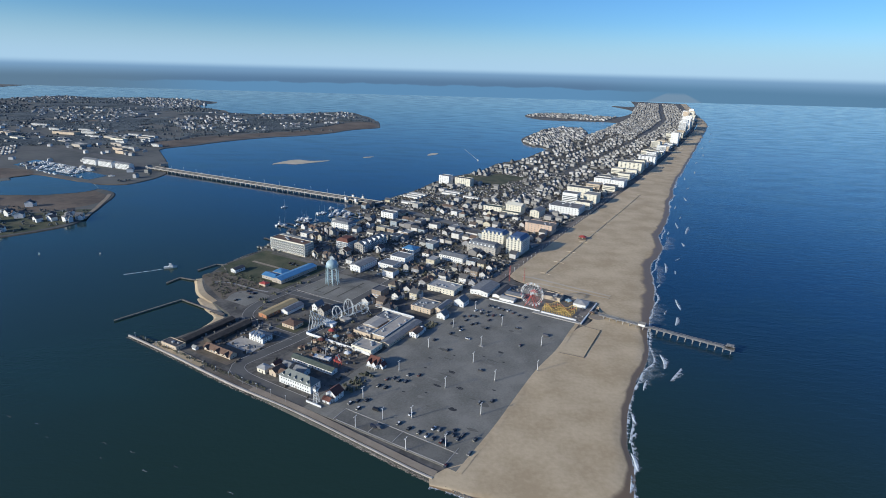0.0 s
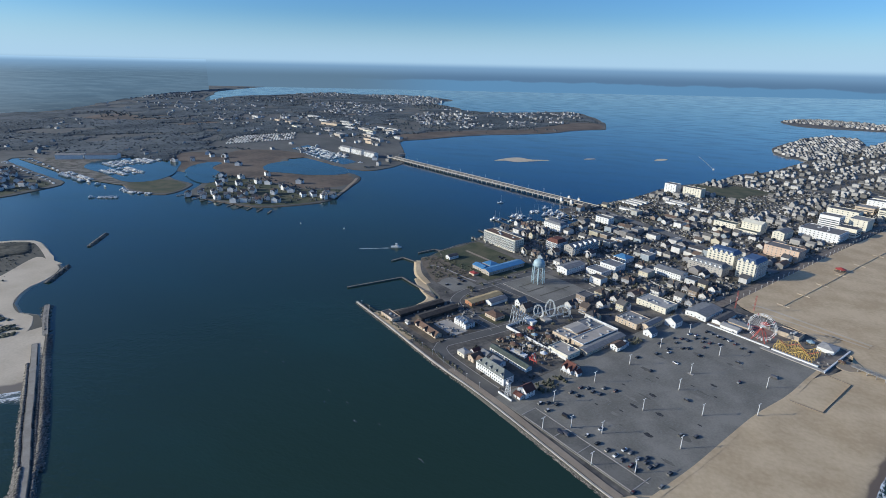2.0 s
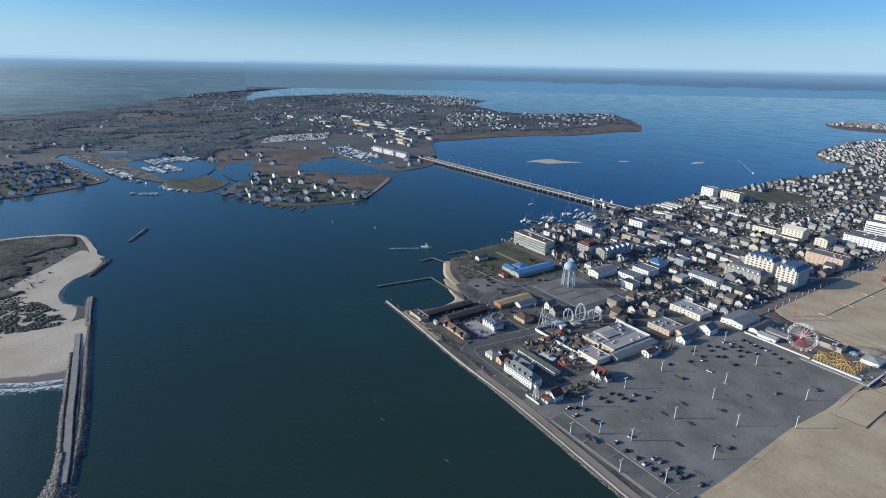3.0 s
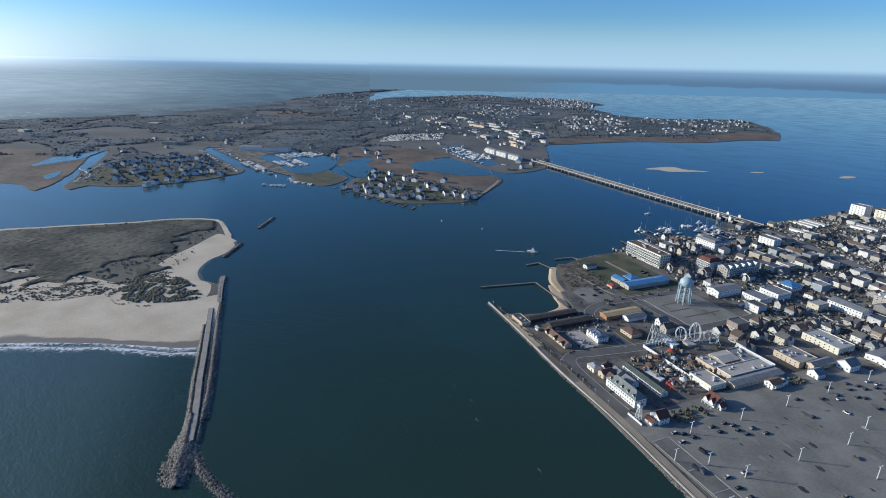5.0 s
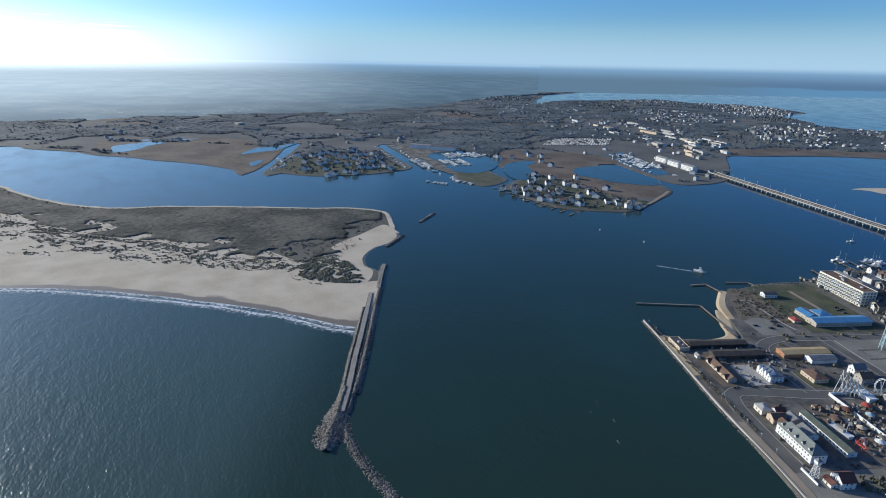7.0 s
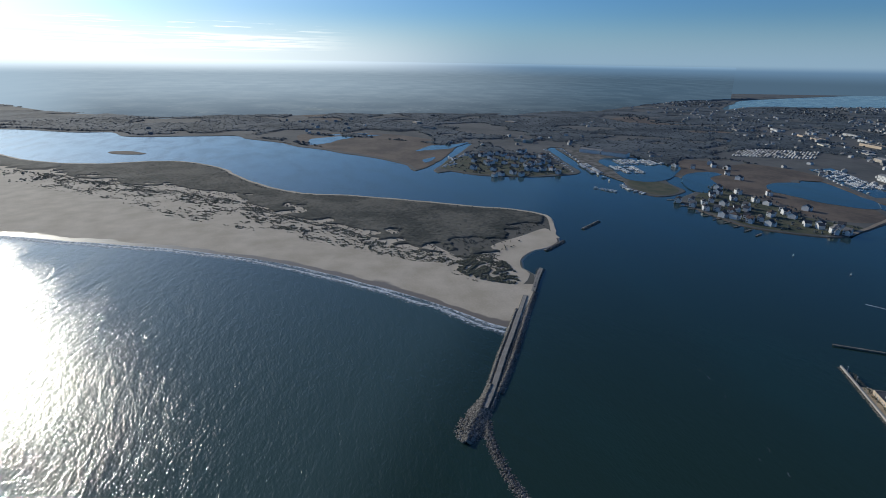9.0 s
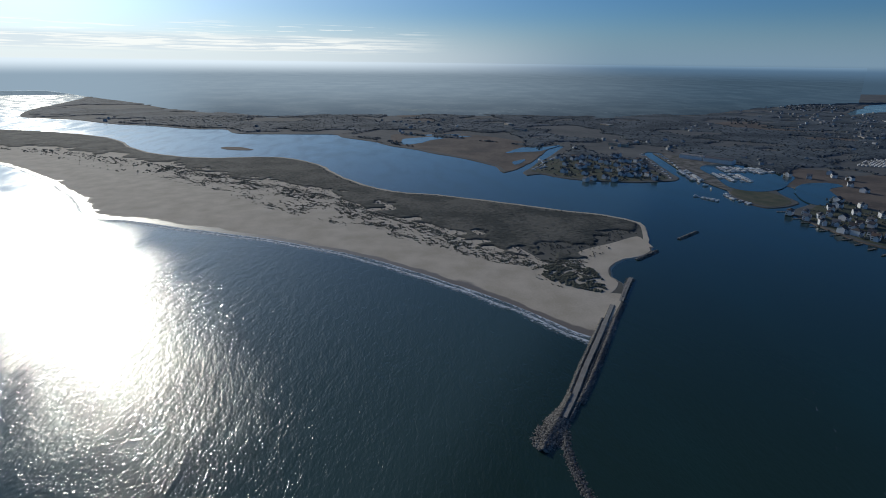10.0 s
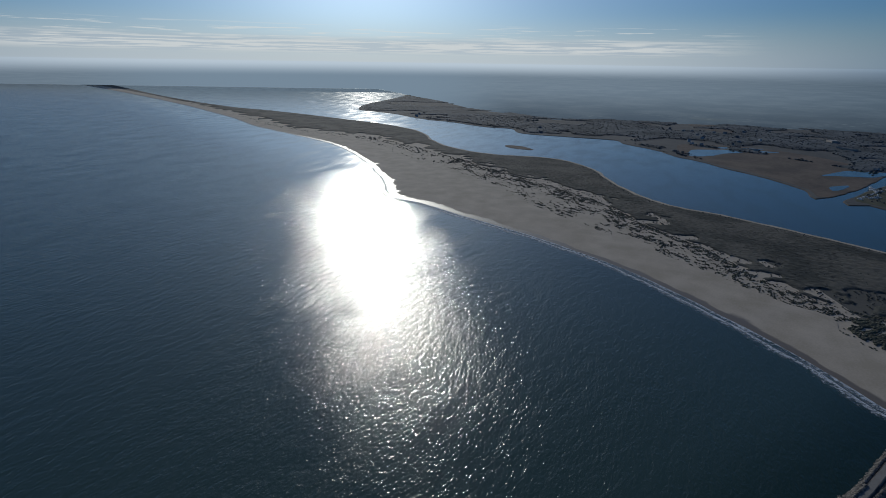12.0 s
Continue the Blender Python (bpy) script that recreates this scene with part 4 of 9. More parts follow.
# woods over the mainland
clear = [smooth_line(V2(p), 30, True) for p in (
    [(-590, 905), (-660, 990), (-780, 1000), (-890, 1060), (-870, 1130), (-960, 1180), (-1180, 1060), (-1010, 860), (-880, 850), (-760, 680), (-600, 670), (-540, 750)],
    [(-267, 2244), (-430, 1990), (-680, 1740), (-800, 1520), (-870, 1650), (-640, 1960), (-500, 2200), (-420, 2420), (-310, 2440)],
    [(-1040, 640), (-1040, 520), (-1155, 350), (-1330, 440), (-1300, 640)], [(-1190, 300), (-1567, 120), (-1830, 40), (-1760, 230), (-1480, 480)],
    [(-830, 650), (-960, 650), (-1400, 760), (-1350, 880), (-1000, 900), (-830, 780)],
    [(-630, 1230), (-700, 1030), (-960, 1170), (-1210, 1150), (-1270, 1420), (-1050, 1540), (-800, 1520), (-690, 1350)])]


def edge_of_land(left):
    """How far out the built country reaches in each heading before the hazy backdrop takes over."""
    return np.interp(left, [-30, 43, 49, 57, 66, 100, 108, 114, 118], [5160, 5160, 4400, 3100, 2640, 2480, 2900, 3900, 5160])


def wooded(x, y):
    far = np.hypot(x, y)
    ok = (far < edge_of_land(np.degrees(np.arctan2(-x, y))) + 220) & (x < -150)
    ok[ok] = [noise.noise((a * 0.0035, b * 0.0035, 5.0)) + 0.6 * noise.noise((a * 0.011, b * 0.011, 6.0)) > -0.2 for a, b in zip(x[ok], y[ok])]
    for c in clear:
        ok[ok] = ~inside(c, x[ok], y[ok])
    ok[ok] = inside(main_line, x[ok], y[ok])
    ok[ok] = off_line(main_line[::3], x[ok], y[ok]) > 18
    return ok


canopy("woods", main_line, 9.0, wooded, 4.2, CANOPY, "grey-brown leafless winter woods of the mainland", "woods")
x, y = scatter(main_line, 800000, lambda x, y: (np.hypot(x, y) < 2600) & (RNG.uniform(0, 1, len(x)) < 0.5))
ok = wooded(x, y)
x, y = x[ok], y[ok]
size = RNG.uniform(1.8, 4.2, len(x))
clumps("treetops", np.stack([x, y, 2.0 + size * 0.1], 1), size, WOODS, "single bare crowns standing out of the woods", "woods", (0.35, 0.7))

# belts of wood and yard trees between the houses north of the bridge road
x, y = scatter(main_line, 150000, lambda x, y: ((x > -2400) & (y > 1480) | (y > 2350)) & (np.hypot(x, y) < 4900))
belt = np.array([noise.noise((a * 0.0022 + b * 0.0009, b * 0.0042, 8.0)) + 0.5 * noise.noise((a * 0.012, b * 0.012, 9.0)) for a, b in zip(x, y)])
ok = (off_line(main_line[::3], x, y) > 24) & (belt + RNG.uniform(-0.15, 0.15, len(x)) > np.where(inside(clear[1], x, y) | inside(clear[5], x, y), 0.34, 0.0)) & (RNG.uniform(0, 1, len(x)) < 0.5)
x, y = x[ok], y[ok]
size = RNG.uniform(2.6, 5.2, len(x)) * np.interp(np.hypot(x, y), [1800, 4000], [0.85, 1.5])
clumps("woods", np.stack([x, y, 1.2 + size * 0.2], 1), size, WOODS, "dark belts of winter trees between distant houses", "woods", (0.6, 1.0))

# ---- the inland distance: an added glowing slope far behind everything, haze painted in ----
def distance_material():
    m = bpy.data.materials.new("painted_hazy_distance")
    m.use_nodes = True
    n, l = m.node_tree.nodes, m.node_tree.links
    n.clear()
    tc, geo, xyz = n.new("ShaderNodeTexCoord"), n.new("ShaderNodeVectorMath"), n.new("ShaderNodeSeparateXYZ")
    l.new(tc.outputs["Object"], xyz.inputs[0])

    def ranged(s, lo, hi, a=0.0, b=1.0):
        r = n.new("ShaderNodeMapRange")
        r.interpolation_type = "SMOOTHSTEP"
        l.new(s, r.inputs["Value"])
        for k, v in (("From Min", lo), ("From Max", hi), ("To Min", a), ("To Max", b)):
            r.inputs[k].default_value = v
        return r.outputs[0]

    def mixed(fac, a, b):
        x = n.new("ShaderNodeMix")
        x.data_type = "RGBA"
        l.new(fac, x.inputs[0])
        for s, i in ((a, 6), (b, 7)):
            if isinstance(s, tuple):
                x.inputs[i].default_value = (*s, 1)
            else:
                l.new(s, x.inputs[i])
        return x.outputs[2]

    def calc(op, p, q):
        x = n.new("ShaderNodeMath")
        x.operation = op
        for i, v in enumerate((p, q)):
            if isinstance(v, (int, float)):
                x.inputs[i].default_value = v
            else:
                l.new(v, x.inputs[i])
        return x.outputs[0]

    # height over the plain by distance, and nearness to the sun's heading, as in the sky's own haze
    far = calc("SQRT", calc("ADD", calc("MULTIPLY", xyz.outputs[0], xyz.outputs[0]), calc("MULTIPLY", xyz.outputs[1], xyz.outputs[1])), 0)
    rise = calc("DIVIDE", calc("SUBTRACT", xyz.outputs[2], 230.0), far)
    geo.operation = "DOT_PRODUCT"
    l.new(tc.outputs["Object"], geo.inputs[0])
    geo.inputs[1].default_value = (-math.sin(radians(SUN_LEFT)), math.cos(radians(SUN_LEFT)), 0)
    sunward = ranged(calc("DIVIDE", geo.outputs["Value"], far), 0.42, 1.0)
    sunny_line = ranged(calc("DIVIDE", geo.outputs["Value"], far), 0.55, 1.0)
    # the plain as it lies behind the backdrop, so that its woods and fields shrink towards the horizon
    reach = calc("DIVIDE", 230.0, calc("SUBTRACT", 230.0, xyz.outputs[2]))
    ground = n.new("ShaderNodeVectorMath")
    ground.operation = "SCALE"
    l.new(tc.outputs["Object"], ground.inputs[0])
    l.new(reach, ground.inputs["Scale"])
    level = n.new("ShaderNodeVectorMath")
    level.operation, level.inputs[1].default_value = "MULTIPLY", (1, 1, 0)
    l.new(ground.outputs[0], level.inputs[0])

    def speckle(scale, detail=5.0, rough=0.6):
        t = n.new("ShaderNodeTexNoise")
        l.new(level.outputs[0], t.inputs["Vector"])
        t.inputs["Scale"].default_value, t.inputs["Detail"].default_value, t.inputs["Roughness"].default_value = scale, detail, rough
        return t.outputs[0]

    def heading(x, y):
        d = n.new("ShaderNodeVectorMath")
        d.operation = "DOT_PRODUCT"
        l.new(tc.outputs["Object"], d.inputs[0])
        d.inputs[1].default_value = (x, y, 0)
        return calc("DIVIDE", d.outputs["Value"], far)

    # broad belts of wood, less drawn out than the plain itself
    belts = n.new("ShaderNodeTexNoise")
    drawn = n.new("ShaderNodeVectorMath")
    drawn.operation = "SCALE"
    l.new(level.outputs[0], drawn.inputs[0])
    l.new(calc("POWER", reach, -0.45), drawn.inputs["Scale"])
    l.new(drawn.outputs[0], belts.inputs["Vector"])
    belts.inputs["Scale"].default_value, belts.inputs["Detail"].default_value, belts.inputs["Roughness"].default_value = 0.0042, 6.0, 0.62
    belt = ranged(belts.outputs[0], 0.40, 0.60)
    woods_noise = calc("ADD", calc("MULTIPLY", speckle(0.003, 3.0), 0.55), calc("MULTIPLY", speckle(0.016, 6.0, 0.7), 0.45))
    dots = n.new("ShaderNodeTexVoronoi")
    l.new(level.outputs[0], dots.inputs["Vector"])
    dots.inputs["Scale"].default_value = 0.022
    houses = calc("MULTIPLY", ranged(dots.outputs["Distance"], 0.16, 0.30, 1.0, 0.0), ranged(speckle(0.0016, 3.0), 0.48, 0.58))
    fields = ranged(speckle(0.0022, 2.0, 0.4), 0.62, 0.66)
    # haze painted into the emission: paler higher up and towards the sun
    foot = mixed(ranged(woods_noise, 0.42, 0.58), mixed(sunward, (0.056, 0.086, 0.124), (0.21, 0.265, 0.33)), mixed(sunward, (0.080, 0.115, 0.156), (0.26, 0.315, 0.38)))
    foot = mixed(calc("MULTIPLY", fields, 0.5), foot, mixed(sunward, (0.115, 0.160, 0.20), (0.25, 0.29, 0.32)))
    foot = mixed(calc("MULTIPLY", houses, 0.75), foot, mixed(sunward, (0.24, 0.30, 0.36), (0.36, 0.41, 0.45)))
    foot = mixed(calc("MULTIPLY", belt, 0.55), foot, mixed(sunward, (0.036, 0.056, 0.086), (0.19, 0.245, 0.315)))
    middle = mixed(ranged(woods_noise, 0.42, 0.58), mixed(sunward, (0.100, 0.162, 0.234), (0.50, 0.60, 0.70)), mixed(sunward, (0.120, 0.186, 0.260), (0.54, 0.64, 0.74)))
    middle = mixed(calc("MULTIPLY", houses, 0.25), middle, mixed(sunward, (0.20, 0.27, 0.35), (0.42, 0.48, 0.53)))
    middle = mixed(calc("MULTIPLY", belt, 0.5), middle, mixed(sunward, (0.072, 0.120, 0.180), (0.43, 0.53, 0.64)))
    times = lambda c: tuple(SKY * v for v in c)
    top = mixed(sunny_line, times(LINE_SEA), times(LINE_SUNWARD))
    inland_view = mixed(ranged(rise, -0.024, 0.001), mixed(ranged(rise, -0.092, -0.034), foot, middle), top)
    # beyond the southern bay only painted sea haze
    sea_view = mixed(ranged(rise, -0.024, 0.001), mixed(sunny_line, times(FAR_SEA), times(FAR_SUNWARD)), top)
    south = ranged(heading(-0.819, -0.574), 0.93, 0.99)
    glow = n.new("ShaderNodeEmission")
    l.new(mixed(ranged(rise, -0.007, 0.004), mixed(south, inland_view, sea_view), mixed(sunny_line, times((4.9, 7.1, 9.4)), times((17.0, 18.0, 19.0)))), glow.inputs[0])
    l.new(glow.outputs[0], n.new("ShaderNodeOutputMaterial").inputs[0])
    return m


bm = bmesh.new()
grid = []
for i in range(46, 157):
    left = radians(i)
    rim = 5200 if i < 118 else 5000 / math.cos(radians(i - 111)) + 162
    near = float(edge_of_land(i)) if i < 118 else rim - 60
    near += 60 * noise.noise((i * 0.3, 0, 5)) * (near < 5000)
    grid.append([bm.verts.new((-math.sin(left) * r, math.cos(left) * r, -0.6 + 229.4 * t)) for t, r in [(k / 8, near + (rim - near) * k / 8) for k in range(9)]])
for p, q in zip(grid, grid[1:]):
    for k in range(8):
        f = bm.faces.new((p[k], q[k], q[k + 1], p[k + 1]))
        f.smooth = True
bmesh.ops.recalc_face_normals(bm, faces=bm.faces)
tagged(new("backdrop", mesh_of("backdrop", bm, distance_material())), "glowing backdrop painted as blue hazy wooded country far inland", "distance", kind="structure")

# ---- building kit ----
FAR_WHITE = clump_material("far_white_siding", (0.32, 0.32, 0.31), (0.50, 0.49, 0.47), 0.75, 0.5)
FAR_PALE_ROOF = clump_material("far_pale_roofs", (0.24, 0.24, 0.237), (0.42, 0.41, 0.40), 0.8, 0.4)
FAR_WALL = clump_material("far_pale_siding", (0.22, 0.215, 0.205), (0.40, 0.385, 0.36), 0.8, 0.55)
FAR_ROOF = clump_material("far_shingles", (0.12, 0.118, 0.116), (0.26, 0.25, 0.235), 0.85, 0.6)
TAKEN = []


def window_mesh(w, h):
    """A window: a frame round a set-back pane; it stands 6 cm proud of the wall, facing -y."""
    bm = boxes((-w / 2, w / 2, -0.03, 0.0, 0, h, 1))
    for x0, x1, z0, z1 in ((-w / 2 - 0.1, -w / 2, -0.1, h + 0.1), (w / 2, w / 2 + 0.1, -0.1, h + 0.1), (-w / 2, w / 2, h, h + 0.1), (-w / 2, w / 2, -0.1, 0)):
        box(bm, x0, x1, -0.07, 0, z0, z1)
    return mesh_of("window", bm, WHITE, GLASS)


WINDOWS = {}
DOOR = mesh_of("door", boxes((-0.55, 0.55, -0.06, 0, 0, 2.05, 0), (-0.3, 0.3, -0.075, -0.06, 1.1, 1.85, 1), (0.38, 0.46, -0.12, -0.06, 0.95, 1.05, 1)), TIMBER, GLASS)


def pane(w, h):
    key = (round(w, 1), round(h, 1))
    if key not in WINDOWS:
        WINDOWS[key] = window_mesh(*key)
    return WINDOWS[key]


def prism(bm, profile, x0, x1, along="x", index=0):
    """A section (across, height) drawn out along x or y."""
    put = (lambda a, z, t: (t, a, z)) if along == "x" else (lambda a, z, t: (a, t, z))
    ends = [[bm.verts.new(put(a, z, t)) for a, z in profile] for t in (x0, x1)]
    n = len(profile)
    fs = [bm.faces.new(ends[0]), bm.faces.new(ends[1][::-1])]
    fs += [bm.faces.new((ends[0][i], ends[1][i], ends[1][(i + 1) % n], ends[0][(i + 1) % n])) for i in range(n)]
    for f in fs:
        f.material_index = index
    bmesh.ops.recalc_face_normals(bm, faces=fs)
    return bm


def gable_roof(w, d, h, rise, along, over=0.5, thick=0.28):
    """Two roof slopes with eaves; along: the way the ridge runs."""
    half, length = (d / 2, w / 2) if along == "x" else (w / 2, d / 2)
    k = rise / half
    e = half + over
    prof = [(-e, h - over * k), (0, h + rise), (e, h - over * k), (e, h - over * k + thick), (0, h + rise + thick), (-e, h - over * k + thick)]
    return prism(bmesh.new(), prof, -length - over, length + over, along)


def hip_roof(w, d, h, rise, over=0.5, flat=0.0):
    bm = bmesh.new()
    x, y = w / 2 + over, d / 2 + over
    inset = flat if flat else min(x, y) * 0.98
    lo = [bm.verts.new((a * x, b * y, h)) for a, b in ((-1, -1), (1, -1), (1, 1), (-1, 1))]
    hi = [bm.verts.new((a * (x - inset), b * (y - inset), h + rise)) for a, b in ((-1, -1), (1, -1), (1, 1), (-1, 1))]
    for i in range(4):
        j = (i + 1) % 4
        bm.faces.new((lo[i], lo[j], hi[j], hi[i]))
    bm.faces.new(hi)
    bm.faces.new(lo[::-1])
    return bm


def flat_roof(w, d, h, wall=0.7):
    t = 0.3
    bm = boxes((-w / 2 + t, w / 2 - t, -d / 2 + t, d / 2 - t, h, h + 0.15))
    return bm


def parapet(w, d, h, tall=0.7, t=0.3):
    return boxes((-w / 2 - 0.05, w / 2 + 0.05, -d / 2 - 0.05, -d / 2 + t, h, h + tall), (-w / 2 - 0.05, w / 2 + 0.05, d / 2 - t, d / 2 + 0.05, h, h + tall),
                 (-w / 2 - 0.05, -w / 2 + t, -d / 2 + t, d / 2 - t, h, h + tall), (w / 2 - t, w / 2 + 0.05, -d / 2 + t, d / 2 - t, h, h + tall))


def raise_building(root, w, d, h, roof, wall, roofing, rise=2.5, floors=0, sides="SE", win=(1.0, 1.2), gap=3.2, balconies="", vents=0, over=0.5, doors=1, trim=None):
    """Walls, roof, windows and door under root, standing on z = 0 round its origin."""
    bm = bmesh.new()
    if roof in ("gable_x", "gable_y"):
        half = (d if roof == "gable_x" else w) / 2
        prof = [(-half, -0.3), (half, -0.3), (half, h), (0, h + rise), (-half, h)]
        prism(bm, prof, *((-w / 2, w / 2, "x") if roof == "gable_x" else (-d / 2, d / 2, "y")))
    else:
        box(bm, -w / 2, w / 2, -d / 2, d / 2, -0.3, h)
    part("wall", bm, wall, root)
    if roof.startswith("gable"):
        part("roof", gable_roof(w, d, h, rise, roof[-1], over), roofing, root)
    elif roof == "hip":
        part("roof", hip_roof(w, d, h + 0.02, rise, over), roofing, root)
    elif roof == "mansard":
        part("roof", hip_roof(w, d, h + 0.02, rise, 0.4, min(w, d) * 0.2), roofing, root)
    else:
        part("roof", flat_roof(w, d, h), roofing, root)
        part("parapet", parapet(w, d, h), trim or wall, root)
    for k in range(vents):
        x, y = RNG.uniform(-0.35, 0.35) * w, RNG.uniform(-0.35, 0.35) * d
        s = RNG.uniform(0.7, 1.5)
        part("roof_vent", boxes((x - s, x + s, y - s * 0.8, y + s * 0.8, h + 0.1, h + 1.3), (x - s * 0.6, x + s * 0.6, y - s * 0.5, y + s * 0.5, h + 1.3, h + 1.5)), STEEL, root)
    faces = {"S": (0, w, -d / 2, 0), "E": (90, d, w / 2, 0), "N": (180, w, d / 2, 0), "W": (270, d, -w / 2, 0)}
    for s in sides:
        turn, length, off, _ = faces[s]
        n = max(1, int((length - 1.0) / gap)) if floors else 0
        fh = h / max(floors, 1)
        for f in range(floors):
            for i in range(n):
                a = (i - (n - 1) / 2) * gap
                if s == "S" and f == 0 and doors and i == n // 2:
                    part("door", DOOR, None, root, m=pose(a, off, 0.05))
                    continue
                x, y = {"S": (a, off), "E": (off, a), "N": (-a, off), "W": (off, -a)}[s]
                part("window", pane(*win), None, root, m=pose(x, y, f * fh + max(0.5, (fh - win[1]) * 0.45), 0, 0, turn))
        if s in balconies:
            for f in range(1, floors):
                z = f * fh
                bm = boxes((-length / 2 + 0.4, length / 2 - 0.4, -1.5, 0, z - 0.18, z))
                for rail in (0.5, 1.0):
                    box(bm, -length / 2 + 0.4, length / 2 - 0.4, -1.5, -1.44, z + rail - 0.06, z + rail)
                for i in range(n + 1):
                    a = (i - n / 2) * gap
                    box(bm, a - 0.06, a + 0.06, -1.5, 0, z, z + 1.9)
                x, y = {"S": (0, off), "E": (off, 0), "N": (0, off), "W": (off, 0)}[s]
                part("balcony", bm, WHITE, root, m=pose(x, y, 0, 0, 0, turn))
    return root


def building(name, label, category, u0, u1, v0, v1, h, roof="flat", wall=WHITE, roofing=ROOF_FLAT, z=0.0, turn=0.0, group="", **more):
    root = thing(name, at_town((u0 + u1) / 2, (v0 + v1) / 2, z, turn), label, category, group)
    TAKEN.append((u0 - 1.5, u1 + 1.5, v0 - 1.5, v1 + 1.5))
    if v0 > 600 and more.get("floors"):
        w, h_win = more.get("win", (1.0, 1.2))
        more["gap"], more["win"] = more.get("gap", 3.2) * 1.45, (w * 1.4, h_win)
    return raise_building(root, u1 - u0, v1 - v0, h, roof, wall, roofing, **more)


def slab(name, u0, u1, v0, v1, z0, z1, mat, label, category="pavement", keep=False):
    """A flat piece of ground laid out on the town's axes."""
    bm = boxes((-(u1 - u0) / 2, (u1 - u0) / 2, -(v1 - v0) / 2, (v1 - v0) / 2, z0, z1))
    ob = new(name, mesh_of(name, bm, mat))
    ob.matrix_basis = at_town((u0 + u1) / 2, (v0 + v1) / 2)
    if keep:
        TAKEN.append((u0, u1, v0, v1))
    return tagged(ob, label, category, kind="structure")


def lane(name, pts, width, z, mat, label, category="road", rounded=True):
    line = smooth_line(plan(pts), 5) if rounded else plan(pts)
    return ribbon(name, line, -width / 2, width / 2, z, mat, label, category)


# ---- the car park and its edges ----
slab("car_park", -224, -119.5, 238, 484, -0.5, 0.42, ASPHALT, "wide worn grey asphalt car park beside the beach", "car park", True)
slab("car_park_apron", -245, -224, 238, 470, -0.5, 0.40, ASPHALT, "asphalt lane between the shops and the car park", "road")


def strip(name, line, section, mat, label, category, kind="structure"):
    """A solid strip: its section (offset to the right, height) drawn along a line."""
    bm = bmesh.new()
    n, prev, k = len(line), None, len(section)
    for i, p in enumerate(line):
        d = line[min(i + 1, n - 1)] - line[max(i - 1, 0)]
        o = Vector((d.y, -d.x)).normalized()
        now = [bm.verts.new((p.x + o.x * w, p.y + o.y * w, z)) for w, z in section]
        if prev:
            for j in range(k):
                bm.faces.new((prev[j], prev[(j + 1) % k], now[(j + 1) % k], now[j]))
        else:
            bm.faces.new(now)
        prev = now
    bm.faces.new(prev[::-1])
    bmesh.ops.recalc_face_normals(bm, faces=bm.faces)
    return tagged(new(name, mesh_of(name, bm, mat)), label, category, kind=kind)


EDGE = smooth_line(plan([(-451, 236.5), (-391, 235), (-316, 231.5), (-258, 231.5), (-225, 230.5), (-180, 228), (-131, 226), (-98, 230)]), 6)
strip("seawall", [p for p in EDGE if C_T * p.x - S_T * p.y < -127], [(-0.7, -2.5), (0.9, -2.5), (0.7, 0.7), (-0.5, 0.7)], CONCRETE, "low pale concrete wall along the inlet", "wall")
strip("verge", [p for p in EDGE if -352 < C_T * p.x - S_T * p.y < -127], [(-5.5, -0.6), (-0.8, -0.6), (-0.8, 0.24), (-5.5, 0.3)], DIRT, "narrow brown grass verge behind the inlet wall", "grass")
strip("dirt_verge", [p for p in EDGE if -352 < C_T * p.x - S_T * p.y < -242], [(-10.5, -0.6), (-6.7, -0.6), (-6.7, 0.12), (-10.5, 0.12)], DIRT, "worn brown ground between the promenade and the street", "ground")
strip("promenade", [p for p in EDGE if -300 < C_T * p.x - S_T * p.y < -127], [(-6.5, -0.6), (-1.4, -0.6), (-1.4, 0.44), (-6.5, 0.46)], PATH_TAN, "tan paved promenade along the inlet wall", "pavement")
strip("point_apron", [p for p in EDGE if -419 < C_T * p.x - S_T * p.y < -350], [(-8, -0.6), (-0.9, -0.6), (-0.9, 0.4), (-8, 0.35)], SAND, "sandy tan apron at the inlet point", "pavement")
PALE_ASPHALT = material("pale_worn_asphalt", (0.115, 0.11, 0.096), (0.185, 0.175, 0.15), 0.88, 0.05, 0.8, 0.15, sharp=0.3)
slab("bus_lane", -218, -131, 240, 252, -0.2, 0.47, PALE_ASPHALT, "worn grey asphalt lane beside the car park", "road")
for u0, u1, v0, v1 in ((-218, -128, 252.4, 253.0), (-216, -130, 239.0, 239.6), (-218.6, -218, 239, 253), (-130.6, -130, 240, 258), (-170, -169.6, 239, 252), (-189.6, -189, 239, 252)):
    slab("kerb", u0, u1, v0, v1, 0.3, 0.62, CONCRETE, "pale concrete kerb", "kerb")
bm = bmesh.new()
for v in range(268, 470, 17):
    for i in range(32):
        u = -215 + i * 2.7
        box(bm, u, u + 0.10, v - 4.8, v, 0.424, 0.43)
ob = tagged(new("bay_markings", mesh_of("bay_markings", bm, PAINT_LINE)), "faded pale parking bay lines on the asphalt", "road marking", kind="stuff")
ob.matrix_basis = at_town(0, 0)
